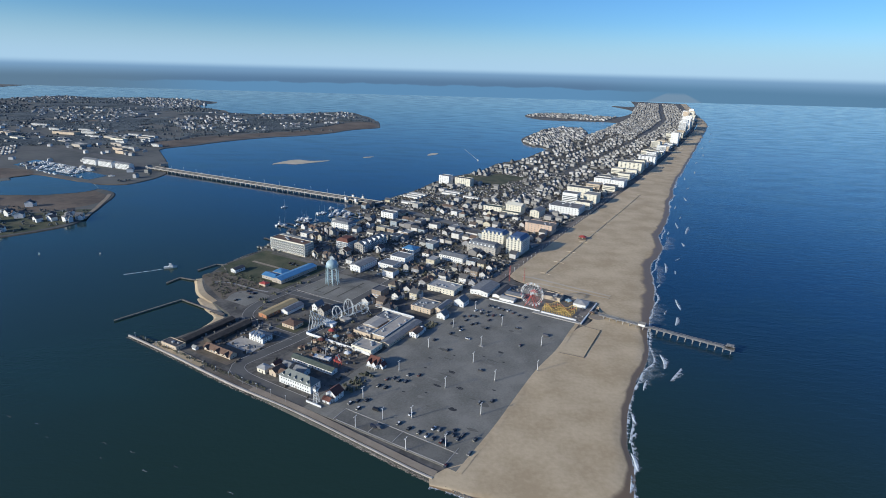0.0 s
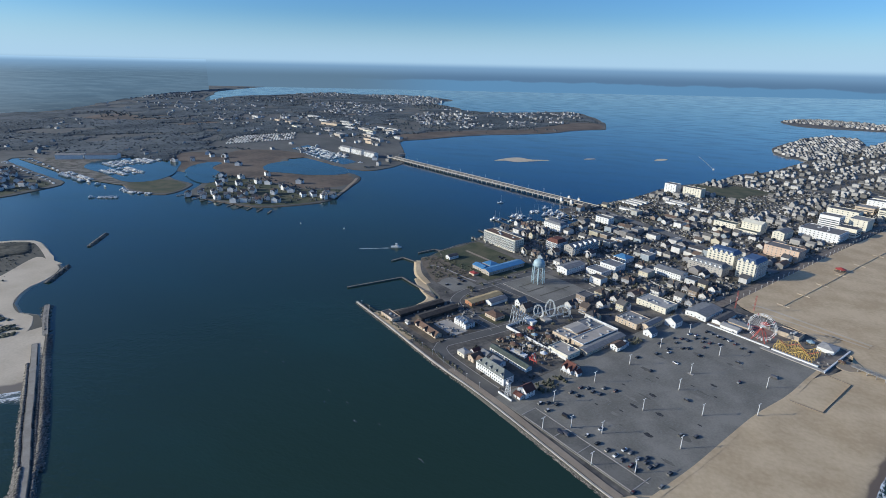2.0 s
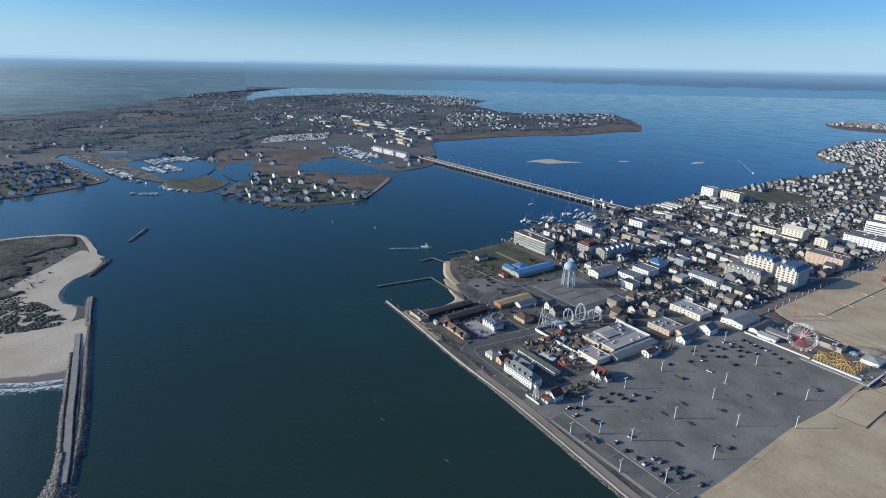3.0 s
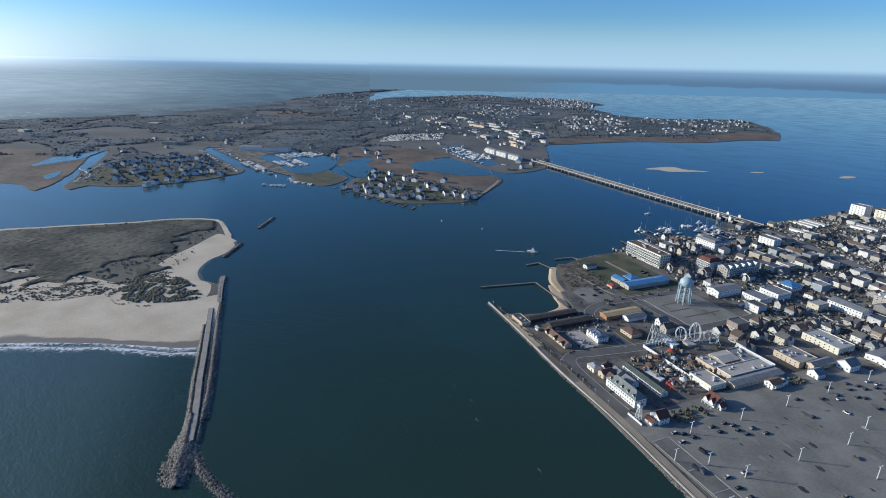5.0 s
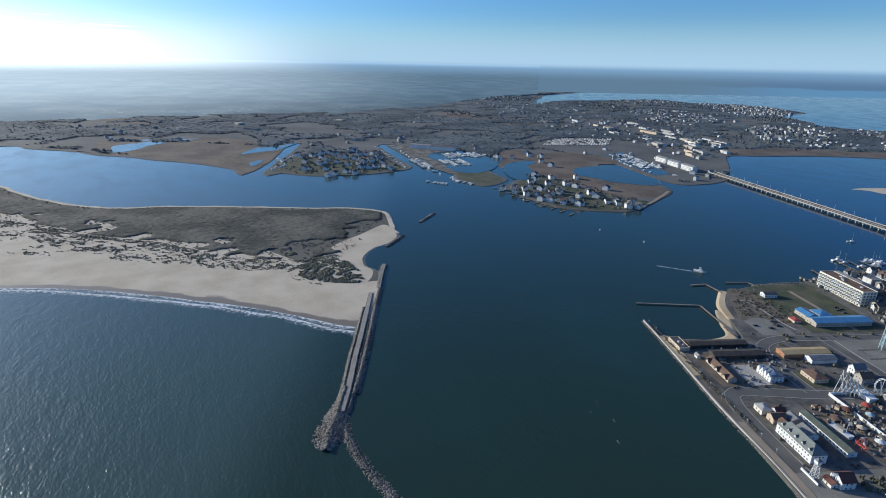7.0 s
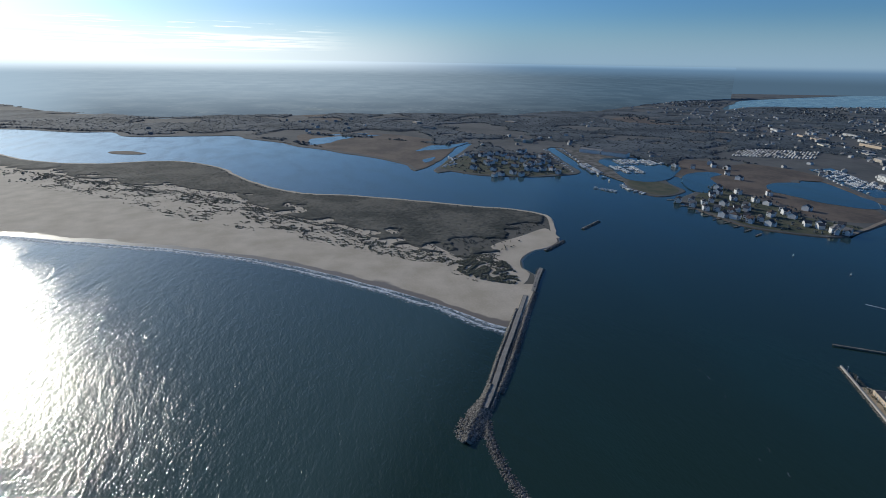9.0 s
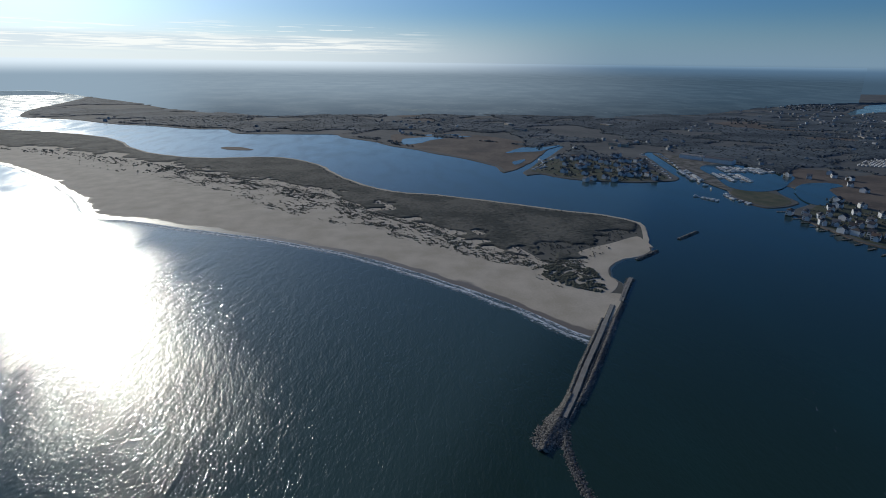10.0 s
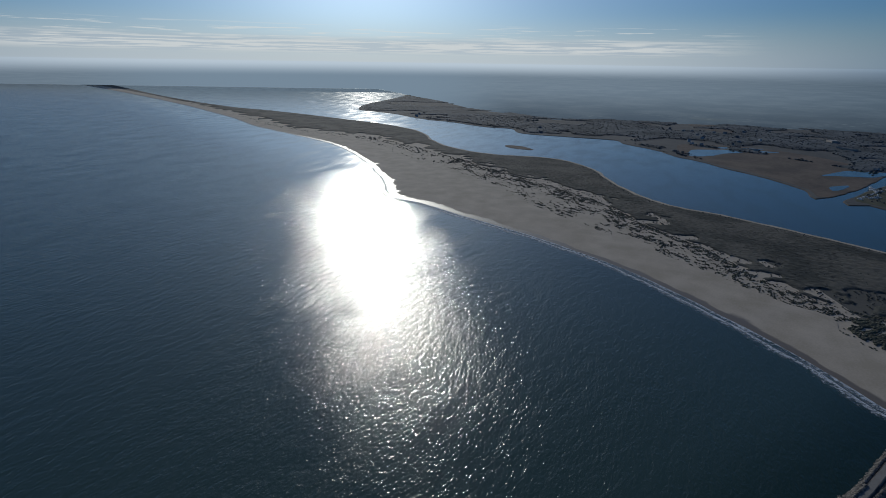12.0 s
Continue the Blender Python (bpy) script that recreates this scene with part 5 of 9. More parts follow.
for u, v, r, q in ((-178.5, 335.6, 3.0, 0.6), (-179, 312.5, 3.2, 0.45), (-162, 318.5, 2.8, 0.6), (-154, 292, 3.2, 0.6), (-158.5, 386, 2.8, 0.5), (-181, 300, 1.6, 0.4), (-139, 330, 1.5, 0.5), (-200, 330, 1.3, 0.6),
                   (-205, 345, 1.6, 0.5), (-190, 360, 1.4, 0.5), (-168, 372, 1.5, 0.4), (-150, 372, 1.3, 0.6), (-196, 292, 1.4, 0.5)):
    line = [(u + r * math.cos(k) * (1 + RNG.uniform(-0.35, 0.35)), v + r * q * math.sin(k) * (1 + RNG.uniform(-0.3, 0.3))) for k in [i * 0.449 for i in range(14)]]
    sheet("tar_patch", [town(*p).to_2d() for p in line], 0.428, (TAR,), 0.05, 0.424, "dark tar patch on the car park", category="pavement")
PATCHES = [material("old_asphalt_patch", (0.105, 0.10, 0.087), (0.15, 0.142, 0.122), 0.9, 0.2, 1.2, 0.1), material("pale_asphalt_patch", (0.19, 0.178, 0.152), (0.26, 0.243, 0.208), 0.9, 0.2, 1.2, 0.1)]
for k in range(46):
    u0, u1, v0, v1, z = ((-216, -126, 258, 478, 0.424), (-398, -340, 397, 452, 0.084), (-470, -420, 338, 374, 0.054))[0 if k < 26 else 1 if k < 39 else 2]
    u, v, r, q = RNG.uniform(u0 + 5, u1 - 5), RNG.uniform(v0 + 5, v1 - 5), RNG.uniform(1.5, 6), RNG.uniform(0.12, 0.6)
    line = [(u + r * math.cos(a) * (1 + RNG.uniform(-0.4, 0.4)), v + r * q * math.sin(a) * (1 + RNG.uniform(-0.4, 0.4))) for a in [i * 0.571 for i in range(11)]]
    sheet("asphalt_patch", [town(*p).to_2d() for p in line], z + 0.0004 * k % 0.003 + 0.001, (PATCHES[k % 2],), 0.03, z - 0.01, "irregular repaired patch in the worn asphalt", category="pavement")
ribbon("sand_edge", smooth_line(plan([(-121, 238), (-120, 300), (-122, 360), (-119, 420), (-120, 478)]), 3), -0.8, 2.6, 0.445, SAND, "drift of blown sand over the car park's edge", "sand", "structure", 0.9, 6.0)

# streets south of the water tower
for pts, w in (([(-232, 243), (-290, 243), (-318, 245), (-330, 254), (-328, 275), (-323, 310), (-322, 340), (-330, 380), (-332, 470)], 11),
               ([(-325, 312), (-350, 311), (-380, 313), (-398, 322), (-408, 345), (-408, 380), (-405, 470)], 10), ([(-408, 385), (-380, 386), (-332, 390)], 9)):
    LAYER[0] += 1
    lane("road", pts, w, 0.08 + 0.003 * LAYER[0], ROAD, "grey asphalt street with pale kerbs")
    for side in (-1, 1):
        line = smooth_line(plan(pts), 5)
        ribbon("kerb", line, side * w / 2 - 0.3, side * w / 2 + 0.3, 0.2, CONCRETE, "pale concrete kerb along the street", "kerb")
slab("tower_lot", -402, -336, 393, 456, -0.2, 0.08, ASPHALT, "worn empty asphalt lot round the water tower", "car park", True)
slab("tower_lot_kerb", -402, -336, 392.2, 392.9, -0.2, 0.3, CONCRETE, "pale kerb of the empty lot", "kerb")
bm = bmesh.new()
for row in (-392, -377, -362, -347):
    box(bm, row - 0.07, row + 0.07, 397, 450, 0.08, 0.088)
    for k in range(18):
        box(bm, row - 2.6, row + 2.6, 398 + k * 3.0, 398.14 + k * 3.0, 0.08, 0.087)
ob = tagged(new("bay_markings", mesh_of("bay_markings", bm, PAINT_LINE)), "worn parking bay lines on the empty lot", "road marking", kind="stuff")
ob.matrix_basis = at_town(0, 0)
for row, v0, v1 in ((-384.5, 400, 446), (-369.5, 398, 424), (-354.5, 402, 448)):
    slab("planting_strip", row - 0.9, row + 0.9, v0, v1, -0.1, 0.2, SCRUB_GROUND, "narrow strip of dead grass between parking rows", "ground")
sheet("rough_ground", smooth_line(plan([(-522, 368), (-513, 387), (-486, 395), (-454, 396), (-433, 372), (-452, 352), (-446, 333), (-486, 347), (-505, 357)]), 5, True, 1.5), 0.06, (DIRT,), 0.6, -0.1, "rough brown ground above the small beach")
sheet("rough_grass", smooth_line(plan([(-528, 398), (-516, 390), (-516, 462), (-530, 470)]), 6, True, 1.0), 0.07, (LAWN,), 0.6, -0.1, "rough grass along the bay shore", category="grass")
slab("park_lawn", -515, -418, 384, 462, -0.2, 0.09, LAWN, "dull green park lawn by the bay", "grass", True)
slab("shore_street", -540, -428, 468, 474, -0.2, 0.13, ROAD, "grey street beside the inn", "road")
slab("lawn_path", -512, -420, 428, 432, -0.2, 0.13, PATH_TAN, "pale path across the lawn")
slab("white_yard", -367, -337, 271, 288, -0.2, 0.14, CONCRETE, "pale concrete yard", "pavement", True)
slab("basin_lot", -450, -415, 334, 366, -0.2, 0.05, ASPHALT, "grey parking area above the harbour basin", "car park", True)
slab("brown_yard", -388, -337, 248, 316, -0.2, 0.06, DIRT, "bare brown yard round the sheds and the restaurant", "ground")
slab("brown_yard", -312, -246, 250, 291, -0.2, 0.06, TOWN, "worn ground behind the hotel", "ground")
slab("fairground", -310, -256, 292, 346, -0.2, 0.07, DIRT, "worn brown fairground with stains", "pavement", True)
slab("green_verge", -356, -332, 318, 340, -0.2, 0.08, LAWN, "rough grass behind the street", "grass", True)

CONCRETE_ROAD = material("pale_street", (0.15, 0.145, 0.135), (0.22, 0.212, 0.195), 0.85, 0.05, 1.0, 0.1)
# ---- landmark buildings ----
HOTEL_ROOF = material("grey_green_shingles", (0.13, 0.145, 0.135), (0.21, 0.225, 0.21), 0.8, 0.3, 2.0, 0.1)
hotel = building("hotel", "long white two-storey hotel under a tall grey-green dormered roof", "hotel", -284, -252, 253, 263.5, 6.4, "hip", WHITE, HOTEL_ROOF, rise=4.6, floors=2, sides="SE", gap=2.4)
for i in range(5):
    x = -12.5 + i * 6.2
    dormer = part("dormer", prism(bmesh.new(), [(-0.9, 6.6), (0.9, 6.6), (0.9, 8.3), (0, 9.2), (-0.9, 8.3)], -4.7, -1.6, "y"), WHITE, hotel, m=pose(x, 0, 0))
    part("dormer_roof", gable_roof(1.8, 3.2, 8.35, 0.9, "y", 0.25, 0.15), HOTEL_ROOF, dormer, m=pose(0, -3.15, 0))
    part("window", pane(0.9, 1.1), None, dormer, m=pose(0, -4.7, 6.9))
building("arcade_hall", "long low hall with a dull green roof and white side", "hall", -299, -256, 281, 287.5, 3.6, "gable_x", WHITE, GREEN_ROOF, rise=1.6, floors=1, gap=3.0)
building("cafe", "small cream cafe with a pale flat roof", "cafe", -310, -301, 254.5, 261.5, 3.8, "hip", CREAM, ROOF_FLAT, rise=1.4, floors=1)
building("gift_shop", "brown-roofed wooden shop beside the hotel", "shop", -298, -291, 256, 266, 4.2, "gable_y", TAN, BROWN_ROOF, rise=2.2, floors=1)
building("gift_shop", "small brown gabled shop in a close cluster", "shop", -290.5, -285.5, 258, 265, 3.6, "gable_x", TIMBER, BROWN_ROOF, rise=2.0, floors=1)
building("gift_shop", "small white gabled shop with a red-brown roof", "shop", -305, -299, 264, 271, 3.4, "gable_y", WHITE, RED_ROOF, rise=2.2, floors=1)
building("gift_shop", "low grey store with a dark gable", "shop", -297, -289, 268, 275, 3.6, "gable_x", CONCRETE, GREY_ROOF, rise=2.0, floors=1)
building("store_house", "small grey-roofed store behind the hotel", "shop", -284, -273, 268, 275, 3.8, "gable_x", WHITE, GREY_ROOF, rise=2.0, floors=1)
building("museum", "white museum house with a red-brown roof", "museum", -239, -230, 255, 264, 5.5, "gable_y", WHITE, RED_ROOF, rise=3.4, floors=2, gap=2.8)
building("museum_wing", "low white wing beside the museum house", "museum", -238, -231.5, 250, 254.5, 3.0, "gable_x", WHITE, RED_ROOF, rise=1.4, floors=1)
shop = building("gabled_shop", "white shop with steep red gables facing the car park", "shop", -241, -232, 307, 317, 5.0, "gable_x", WHITE, RED_ROOF, rise=3.4, floors=2, gap=2.6)
for x, y, turn in ((-2.4, -5, 0), (2.4, -5, 0), (4.5, 0, 90)):
    part("gable", prism(bmesh.new(), [(-1.9, 2.6), (1.9, 2.6), (1.9, 4.6), (0, 7.0), (-1.9, 4.6)], -1.2, 3.0, "y"), WHITE, shop, m=pose(x, y, 0, 0, 0, turn))
    part("gable_roof", gable_roof(3.8, 4.4, 4.7, 2.4, "y", 0.35), RED_ROOF, shop, m=pose(x - (0.8 if turn else 0), y + (0 if turn else 0.8), 0, 0, 0, turn))
part("porch", boxes((-4.5, 4.5, -7.6, -5.1, 2.5, 2.7), *[(x - 0.1, x + 0.1, -7.5, -7.3, 0, 2.5) for x in (-4.3, -1.5, 1.5, 4.3)]), WHITE, shop)
building("gabled_annex", "small white annex with a red-brown gable", "shop", -231.5, -227.5, 309, 314, 3.4, "gable_y", WHITE, RED_ROOF, rise=1.8, floors=1)
building("beige_hall", "beige flat-roofed hall on the boardwalk", "hall", -270, -249, 322, 338, 4.2, "flat", CREAM, GREY_TAN, floors=1, gap=4, vents=4)
building("fun_house", "low tan amusement hall with a worn grey roof", "hall", -287, -268, 346, 359, 3.8, "flat", TAN, GREY_TAN, floors=1, gap=5, vents=4)
building("fun_house", "long low hall with a pale worn roof", "hall", -287, -272, 360.5, 378, 4.0, "gable_y", WHITE, CONCRETE, rise=1.2, floors=1, gap=5)
building("fun_house", "low shed with a dark red-brown roof", "hall", -271.5, -268, 360.5, 378, 3.6, "flat", TIMBER, BROWN_ROOF)
building("fun_house", "low grey amusement hall beside the white wall", "hall", -287, -268, 379.5, 394, 4.0, "flat", CONCRETE, GREY_ROOF, floors=1, gap=5, vents=5)
building("arcade", "grey flat-roofed arcade with a white parapet", "arcade", -267.5, -254, 348, 394, 4.4, "flat", TAN, GREY_TAN, floors=1, gap=5, vents=4, trim=WHITE)
building("boardwalk_shops", "row of low shops under one dark roof", "shop", -253.5, -244, 341, 394, 3.6, "gable_y", TAN, GREY_ROOF, rise=1.2, floors=1, gap=4.5)
building("beach_house", "white two-storey beach house with a brown roof at the car park", "house", -241, -233.5, 368, 379, 4.8, "gable_y", WHITE, BROWN_ROOF, rise=1.8, floors=2, gap=2.6, balconies="E")
building("beach_house", "low white wing beside the beach house", "house", -240, -234.5, 380.5, 386, 3.0, "flat", WHITE, ROOF_FLAT, floors=1, gap=2.8, vents=1)
building("kiosk", "small white gabled kiosk", "kiosk", -240, -231, 415, 424, 4.5, "gable_y", WHITE, GREY_ROOF, rise=3.0, floors=1)
building("kiosk", "white gabled snack house with a dark roof", "kiosk", -240, -229, 450, 462, 6.0, "gable_y", WHITE, GREY_ROOF, rise=3.6, floors=1)
building("corner_shop", "yellowish flat-roofed shop with roof plant", "shop", -272, -249, 418, 440, 4.8, "flat", TAN, ROOF_FLAT, floors=2, gap=4, vents=6)
building("corner_annex", "low tan shop annex with a dark roof", "shop", -247.5, -241, 424, 448, 5.5, "gable_y", TAN, GREY_ROOF, rise=1.5, floors=1)
building("corner_shop", "large tan flat-roofed store on the boardwalk", "shop", -285, -252, 471, 492, 5.6, "flat", CREAM, ROOF_FLAT, floors=2, gap=4.2, vents=7)
building("pier_building", "white hall with a grey metal roof at the pier", "hall", -241, -220, 488, 520, 5.0, "gable_y", WHITE, GREY_ROOF, rise=1.8, floors=1, gap=4)
building("pier_shed", "long low white shed with a pale roof", "shed", -216, -208, 492, 524, 3.6, "gable_y", WHITE, ROOF_FLAT, rise=1.2)
building("dock_shed", "long dark timber shed beside the basin", "shed", -404, -395, 253, 305, 3.2, "gable_y", TIMBER_DARK, TIMBER_DARK, rise=1.2)
building("dock_shed", "long dark timber shed by the yard", "shed", -386, -376, 264, 308, 3.4, "gable_y", TIMBER_DARK, TIMBER_DARK, rise=1.4)
building("bait_shop", "low tan flat-roofed bait shop at the point", "shop", -411, -391, 241, 250, 3.2, "flat", TAN, ROOF_FLAT, floors=1, vents=2)
rest = building("restaurant", "long restaurant with a red-brown roof and cream gables", "restaurant", -374, -342, 255, 262, 3.2, "gable_x", TAN, BROWN_ROOF, rise=2.4, floors=1)
for x in (-12, 1, 12):
    part("gable", prism(bmesh.new(), [(-2.8, 2.4), (2.8, 2.4), (0, 5.2)], -4.6, -0.5, "y"), CREAM, rest, m=pose(x, 0, 0))
    part("gable_roof", gable_roof(5.6, 4.2, 2.5, 2.8, "y", 0.4), BROWN_ROOF, rest, m=pose(x, -2.9, 0))
building("ticket_booth", "small white gabled booth", "booth", -383, -378.5, 250, 253, 2.4, "gable_x", WHITE, ROOF_FLAT, rise=1.2)
club = building("clubhouse", "white clubhouse with many small pointed gables", "clubhouse", -357, -340, 288, 299, 5.0, "hip", WHITE, GREY_ROOF, rise=2.5, floors=2, gap=2.8)
for x in (-6, -2, 2, 6):
    part("gable", prism(bmesh.new(), [(-1.6, 4.6), (1.6, 4.6), (0, 7.6)], -6.2, -1.0, "y"), WHITE, club, m=pose(x, 0, 0))
building("warehouse", "long warehouse with an ochre roof and orange end wall", "warehouse", -386, -375.5, 325, 367, 3.4, "gable_y", ORANGE, OCHRE, rise=1.2, floors=1, gap=5)
building("warehouse", "grey-roofed store beside the ochre warehouse", "warehouse", -374, -365, 342, 364, 3.4, "gable_y", WHITE, GREY_ROOF, rise=1.8)
building("cottage", "low red-brown cottage among rough grass", "cottage", -352, -337, 322, 334, 3.6, "hip", TAN, BROWN_ROOF, rise=2.2, floors=1)
building("cottage", "narrow white gabled cottage by the lot", "cottage", -352, -345, 362, 372, 6.0, "gable_y", WHITE, GREY_ROOF, rise=3.4, floors=2, gap=2.4)
building("cottage", "small grey cottage with a brown gable", "cottage", -341, -333, 358, 368, 5.5, "gable_y", CONCRETE, BROWN_ROOF, rise=3.4, floors=2, gap=2.6)
building("school", "long building with a bright blue metal roof", "school", -442, -428, 395, 452, 4.4, "gable_y", GREY_TAN, BLUE_ROOF, rise=1.8, floors=1, gap=4)
building("school", "short wing with a bright blue metal roof", "school", -460, -442.5, 397, 408, 4.2, "gable_x", GREY_TAN, BLUE_ROOF, rise=1.7, floors=1, gap=4)
building("school", "square wing with a bright blue hipped roof", "school", -458, -444, 411, 424, 4.2, "hip", GREY_TAN, BLUE_ROOF, rise=2.2, floors=1, gap=4)
building("stall", "small stall with a bright red roof", "stall", -446, -437, 380, 387, 2.6, "hip", TAN, RED, rise=1.4)
building("boat_shed", "white boat shed on the lawn", "shed", -504, -496, 390, 404, 4.0, "gable_y", WHITE, ROOF_FLAT, rise=1.6, floors=1)
building("inn", "five-storey cream waterside inn with rows of balconies", "hotel", -530, -470, 476, 492, 16.0, "flat", CREAM, BROWN_ROOF, floors=5, sides="SE", gap=3.6, win=(2.0, 1.7), balconies="S", vents=6)
building("inn_annex", "lower annex with grey pitched roofs by the water", "hotel", -548, -494, 496, 516, 9.0, "hip", GREY_TAN, GREY_ROOF, rise=4.0, floors=3, sides="SE", gap=3.6)
building("red_roof_hotel", "white five-storey hotel with a red mansard roof", "hotel", -456, -437, 520, 540, 13.5, "mansard", WHITE, RED_ROOF, rise=4.0, floors=5, sides="SE", gap=2.8, balconies="S")
row = building("grey_hotel", "long grey four-storey hotel with white gables", "hotel", -433, -418, 528, 580, 11.5, "gable_y", CONCRETE, GREY_ROOF, rise=3.6, floors=4, sides="SE", gap=3.2, win=(1.6, 1.5), balconies="E")
for k, y in enumerate((-20, -10, 0, 10, 20)):
    part("gable", prism(bmesh.new(), [(y - 3, 11), (y + 3, 11), (y, 14.6)], 2.0, 8.0, "x"), WHITE, row)
building("white_hall", "plain white hall with a blue-grey roof", "hall", -393, -378, 471, 504, 7.5, "gable_y", WHITE, GREY_ROOF, rise=1.6, floors=2, gap=4)
building("marina_hotel", "white four-storey hotel by the marina", "hotel", -527, -495, 592, 610, 11.5, "mansard", WHITE, GREY_ROOF, rise=2.6, floors=4, sides="SE", gap=3.4)
building("marina_hotel", "small white hotel block near the bridge", "hotel", -508, -484, 690, 704, 9.0, "flat", WHITE, ROOF_FLAT, floors=3, sides="SE", gap=3.4)
building("blue_roof_house", "wide house with a bright blue roof", "house", -381, -363, 563, 580, 5.4, "hip", WHITE, BLUE_ROOF, rise=3.0, floors=2)
building("motel", "white flat-roofed motel block", "motel", -372, -350, 524, 544, 7.5, "flat", WHITE, GREY_ROOF, floors=2, gap=3.2, trim=WHITE)
building("motel", "white flat-roofed motel block", "motel", -372, -350, 498, 516, 6.0, "flat", WHITE, GREY_ROOF, floors=2, gap=3.2, trim=WHITE)
building("motel", "long white motel under a dark roof", "motel", -326, -292, 566, 582, 7.0, "gable_x", WHITE, GREY_ROOF, rise=2.0, floors=2, gap=3.0)
tall = building("tower_hotel", "tall cream seven-storey hotel with blue slate roofs", "hotel", -264, -243, 636, 666, 20.5, "mansard", CREAM, BLUE_SLATE, rise=4.2, floors=7, sides="SE", gap=3.4, win=(1.5, 1.6), balconies="E")
wing = building("tower_hotel", "cream six-storey hotel wing with steep blue roofs", "hotel", -308, -275, 652, 672, 18.5, "mansard", CREAM, BLUE_SLATE, rise=4.0, floors=6, sides="SE", gap=3.4, win=(1.5, 1.6))
for k, (host, w, d, h) in enumerate(((tall, 21, 30, 20.5), (wing, 33, 20, 18.5))):
    for i in range(int(w / 6.5)):
        part("dormer", prism(bmesh.new(), [(-1.5, h), (1.5, h), (1.5, h + 2.2), (0, h + 3.6), (-1.5, h + 2.2)], -d / 2 - 0.3, -d / 2 + 4, "y"), CREAM, host, m=pose(-w / 2 + 4.5 + i * 6.2, 0, 0))
low = building("dormer_hotel", "grey four-storey hotel with a row of dormers", "hotel", -312, -270, 616, 634, 10.5, "mansard", CONCRETE, GREY_ROOF, rise=4.0, floors=4, sides="SE", gap=3.0)
for i in range(7):
    part("dormer", prism(bmesh.new(), [(-1.2, 10.6), (1.2, 10.6), (1.2, 12.6), (0, 13.8), (-1.2, 12.6)], -8.6, -4.5, "y"), WHITE, low, m=pose(-17 + i * 5.7, 0, 0))
building("beach_hotel", "pink-tan slab hotel on the boardwalk", "hotel", -283, -241, 752, 774, 13.0, "flat", PINK_TAN, ROOF_FLAT, floors=4, sides="SE", gap=3.6, vents=3)
building("beach_hotel", "cream hotel with three gables", "hotel", -307, -291, 834, 864, 11.0, "gable_y", CREAM, GREY_ROOF, rise=2.6, floors=4, sides="SE", gap=3.2)
building("beach_hotel", "long white and pale blue hotel on the boardwalk", "hotel", -292, -241, 886, 924, 12.5, "flat", WHITE, ROOF_FLAT, floors=4, sides="SE", gap=3.6, vents=6, balconies="E")
building("beach_hotel", "cream hotel block with green edged roofs", "hotel", -392, -358, 832, 846, 8.0, "flat", CREAM, GREEN_ROOF, floors=3, sides="SE", gap=3.6)
building("beach_hotel", "pale yellow gabled hotel", "hotel", -352, -324, 836, 856, 15.0, "gable_x", CREAM, CREAM, rise=3.5, floors=5, sides="SE", gap=3.4)
building("beach_hotel", "low cream motel wing", "hotel", -352, -322, 820, 831, 6.0, "flat", CREAM, GREEN_ROOF, floors=2, sides="SE", gap=3.4)
building("bay_apartments", "white six-storey apartment block on the bay", "apartments", -572, -548, 985, 1003, 17.0, "flat", WHITE, ROOF_FLAT, floors=6, sides="SE", gap=3.6)
building("bay_apartments", "pale six-storey apartment block by a lawn", "apartments", -536, -500, 990, 1006, 16.0, "flat", CREAM, ROOF_FLAT, floors=6, sides="SE", gap=3.6)
building("boardwalk_hotel", "cream seven-storey hotel block on the beach", "hotel", -306, -262, 1030, 1052, 19.0, "flat", CREAM, ROOF_FLAT, floors=6, sides="S", gap=5.0)
building("boardwalk_hotel", "cream six-storey hotel on the boardwalk", "hotel", -262, -238, 990, 1020, 17.0, "flat", CREAM, ROOF_FLAT, floors=6, sides="S", gap=5.0)
building("boardwalk_hotel", "large cream hotel block above the beach", "hotel", -290, -234, 1390, 1420, 24.0, "flat", CREAM, ROOF_FLAT, floors=7, sides="S", gap=7.0, win=(2.4, 1.8))
building("boardwalk_hotel", "white hotel block above the beach", "hotel", -272, -228, 1548, 1575, 22.0, "flat", WHITE, ROOF_FLAT, floors=7, sides="S", gap=7.0, win=(2.4, 1.8))
building("boardwalk_hotel", "tall white tower block in the distance", "hotel", -262, -238, 2050, 2080, 44.0, "flat", WHITE, ROOF_FLAT)
building("boardwalk_hotel", "white four-storey hotel behind the boardwalk", "hotel", -296, -262, 1190, 1210, 13.0, "flat", WHITE, ROOF_FLAT, floors=4, sides="SE", gap=4.5)
building("boardwalk_hotel", "pale blue and white hotel on the boardwalk", "hotel", -258, -229, 1180, 1212, 14.0, "flat", WHITE, ROOF_FLAT, floors=4, sides="SE", gap=4.5)

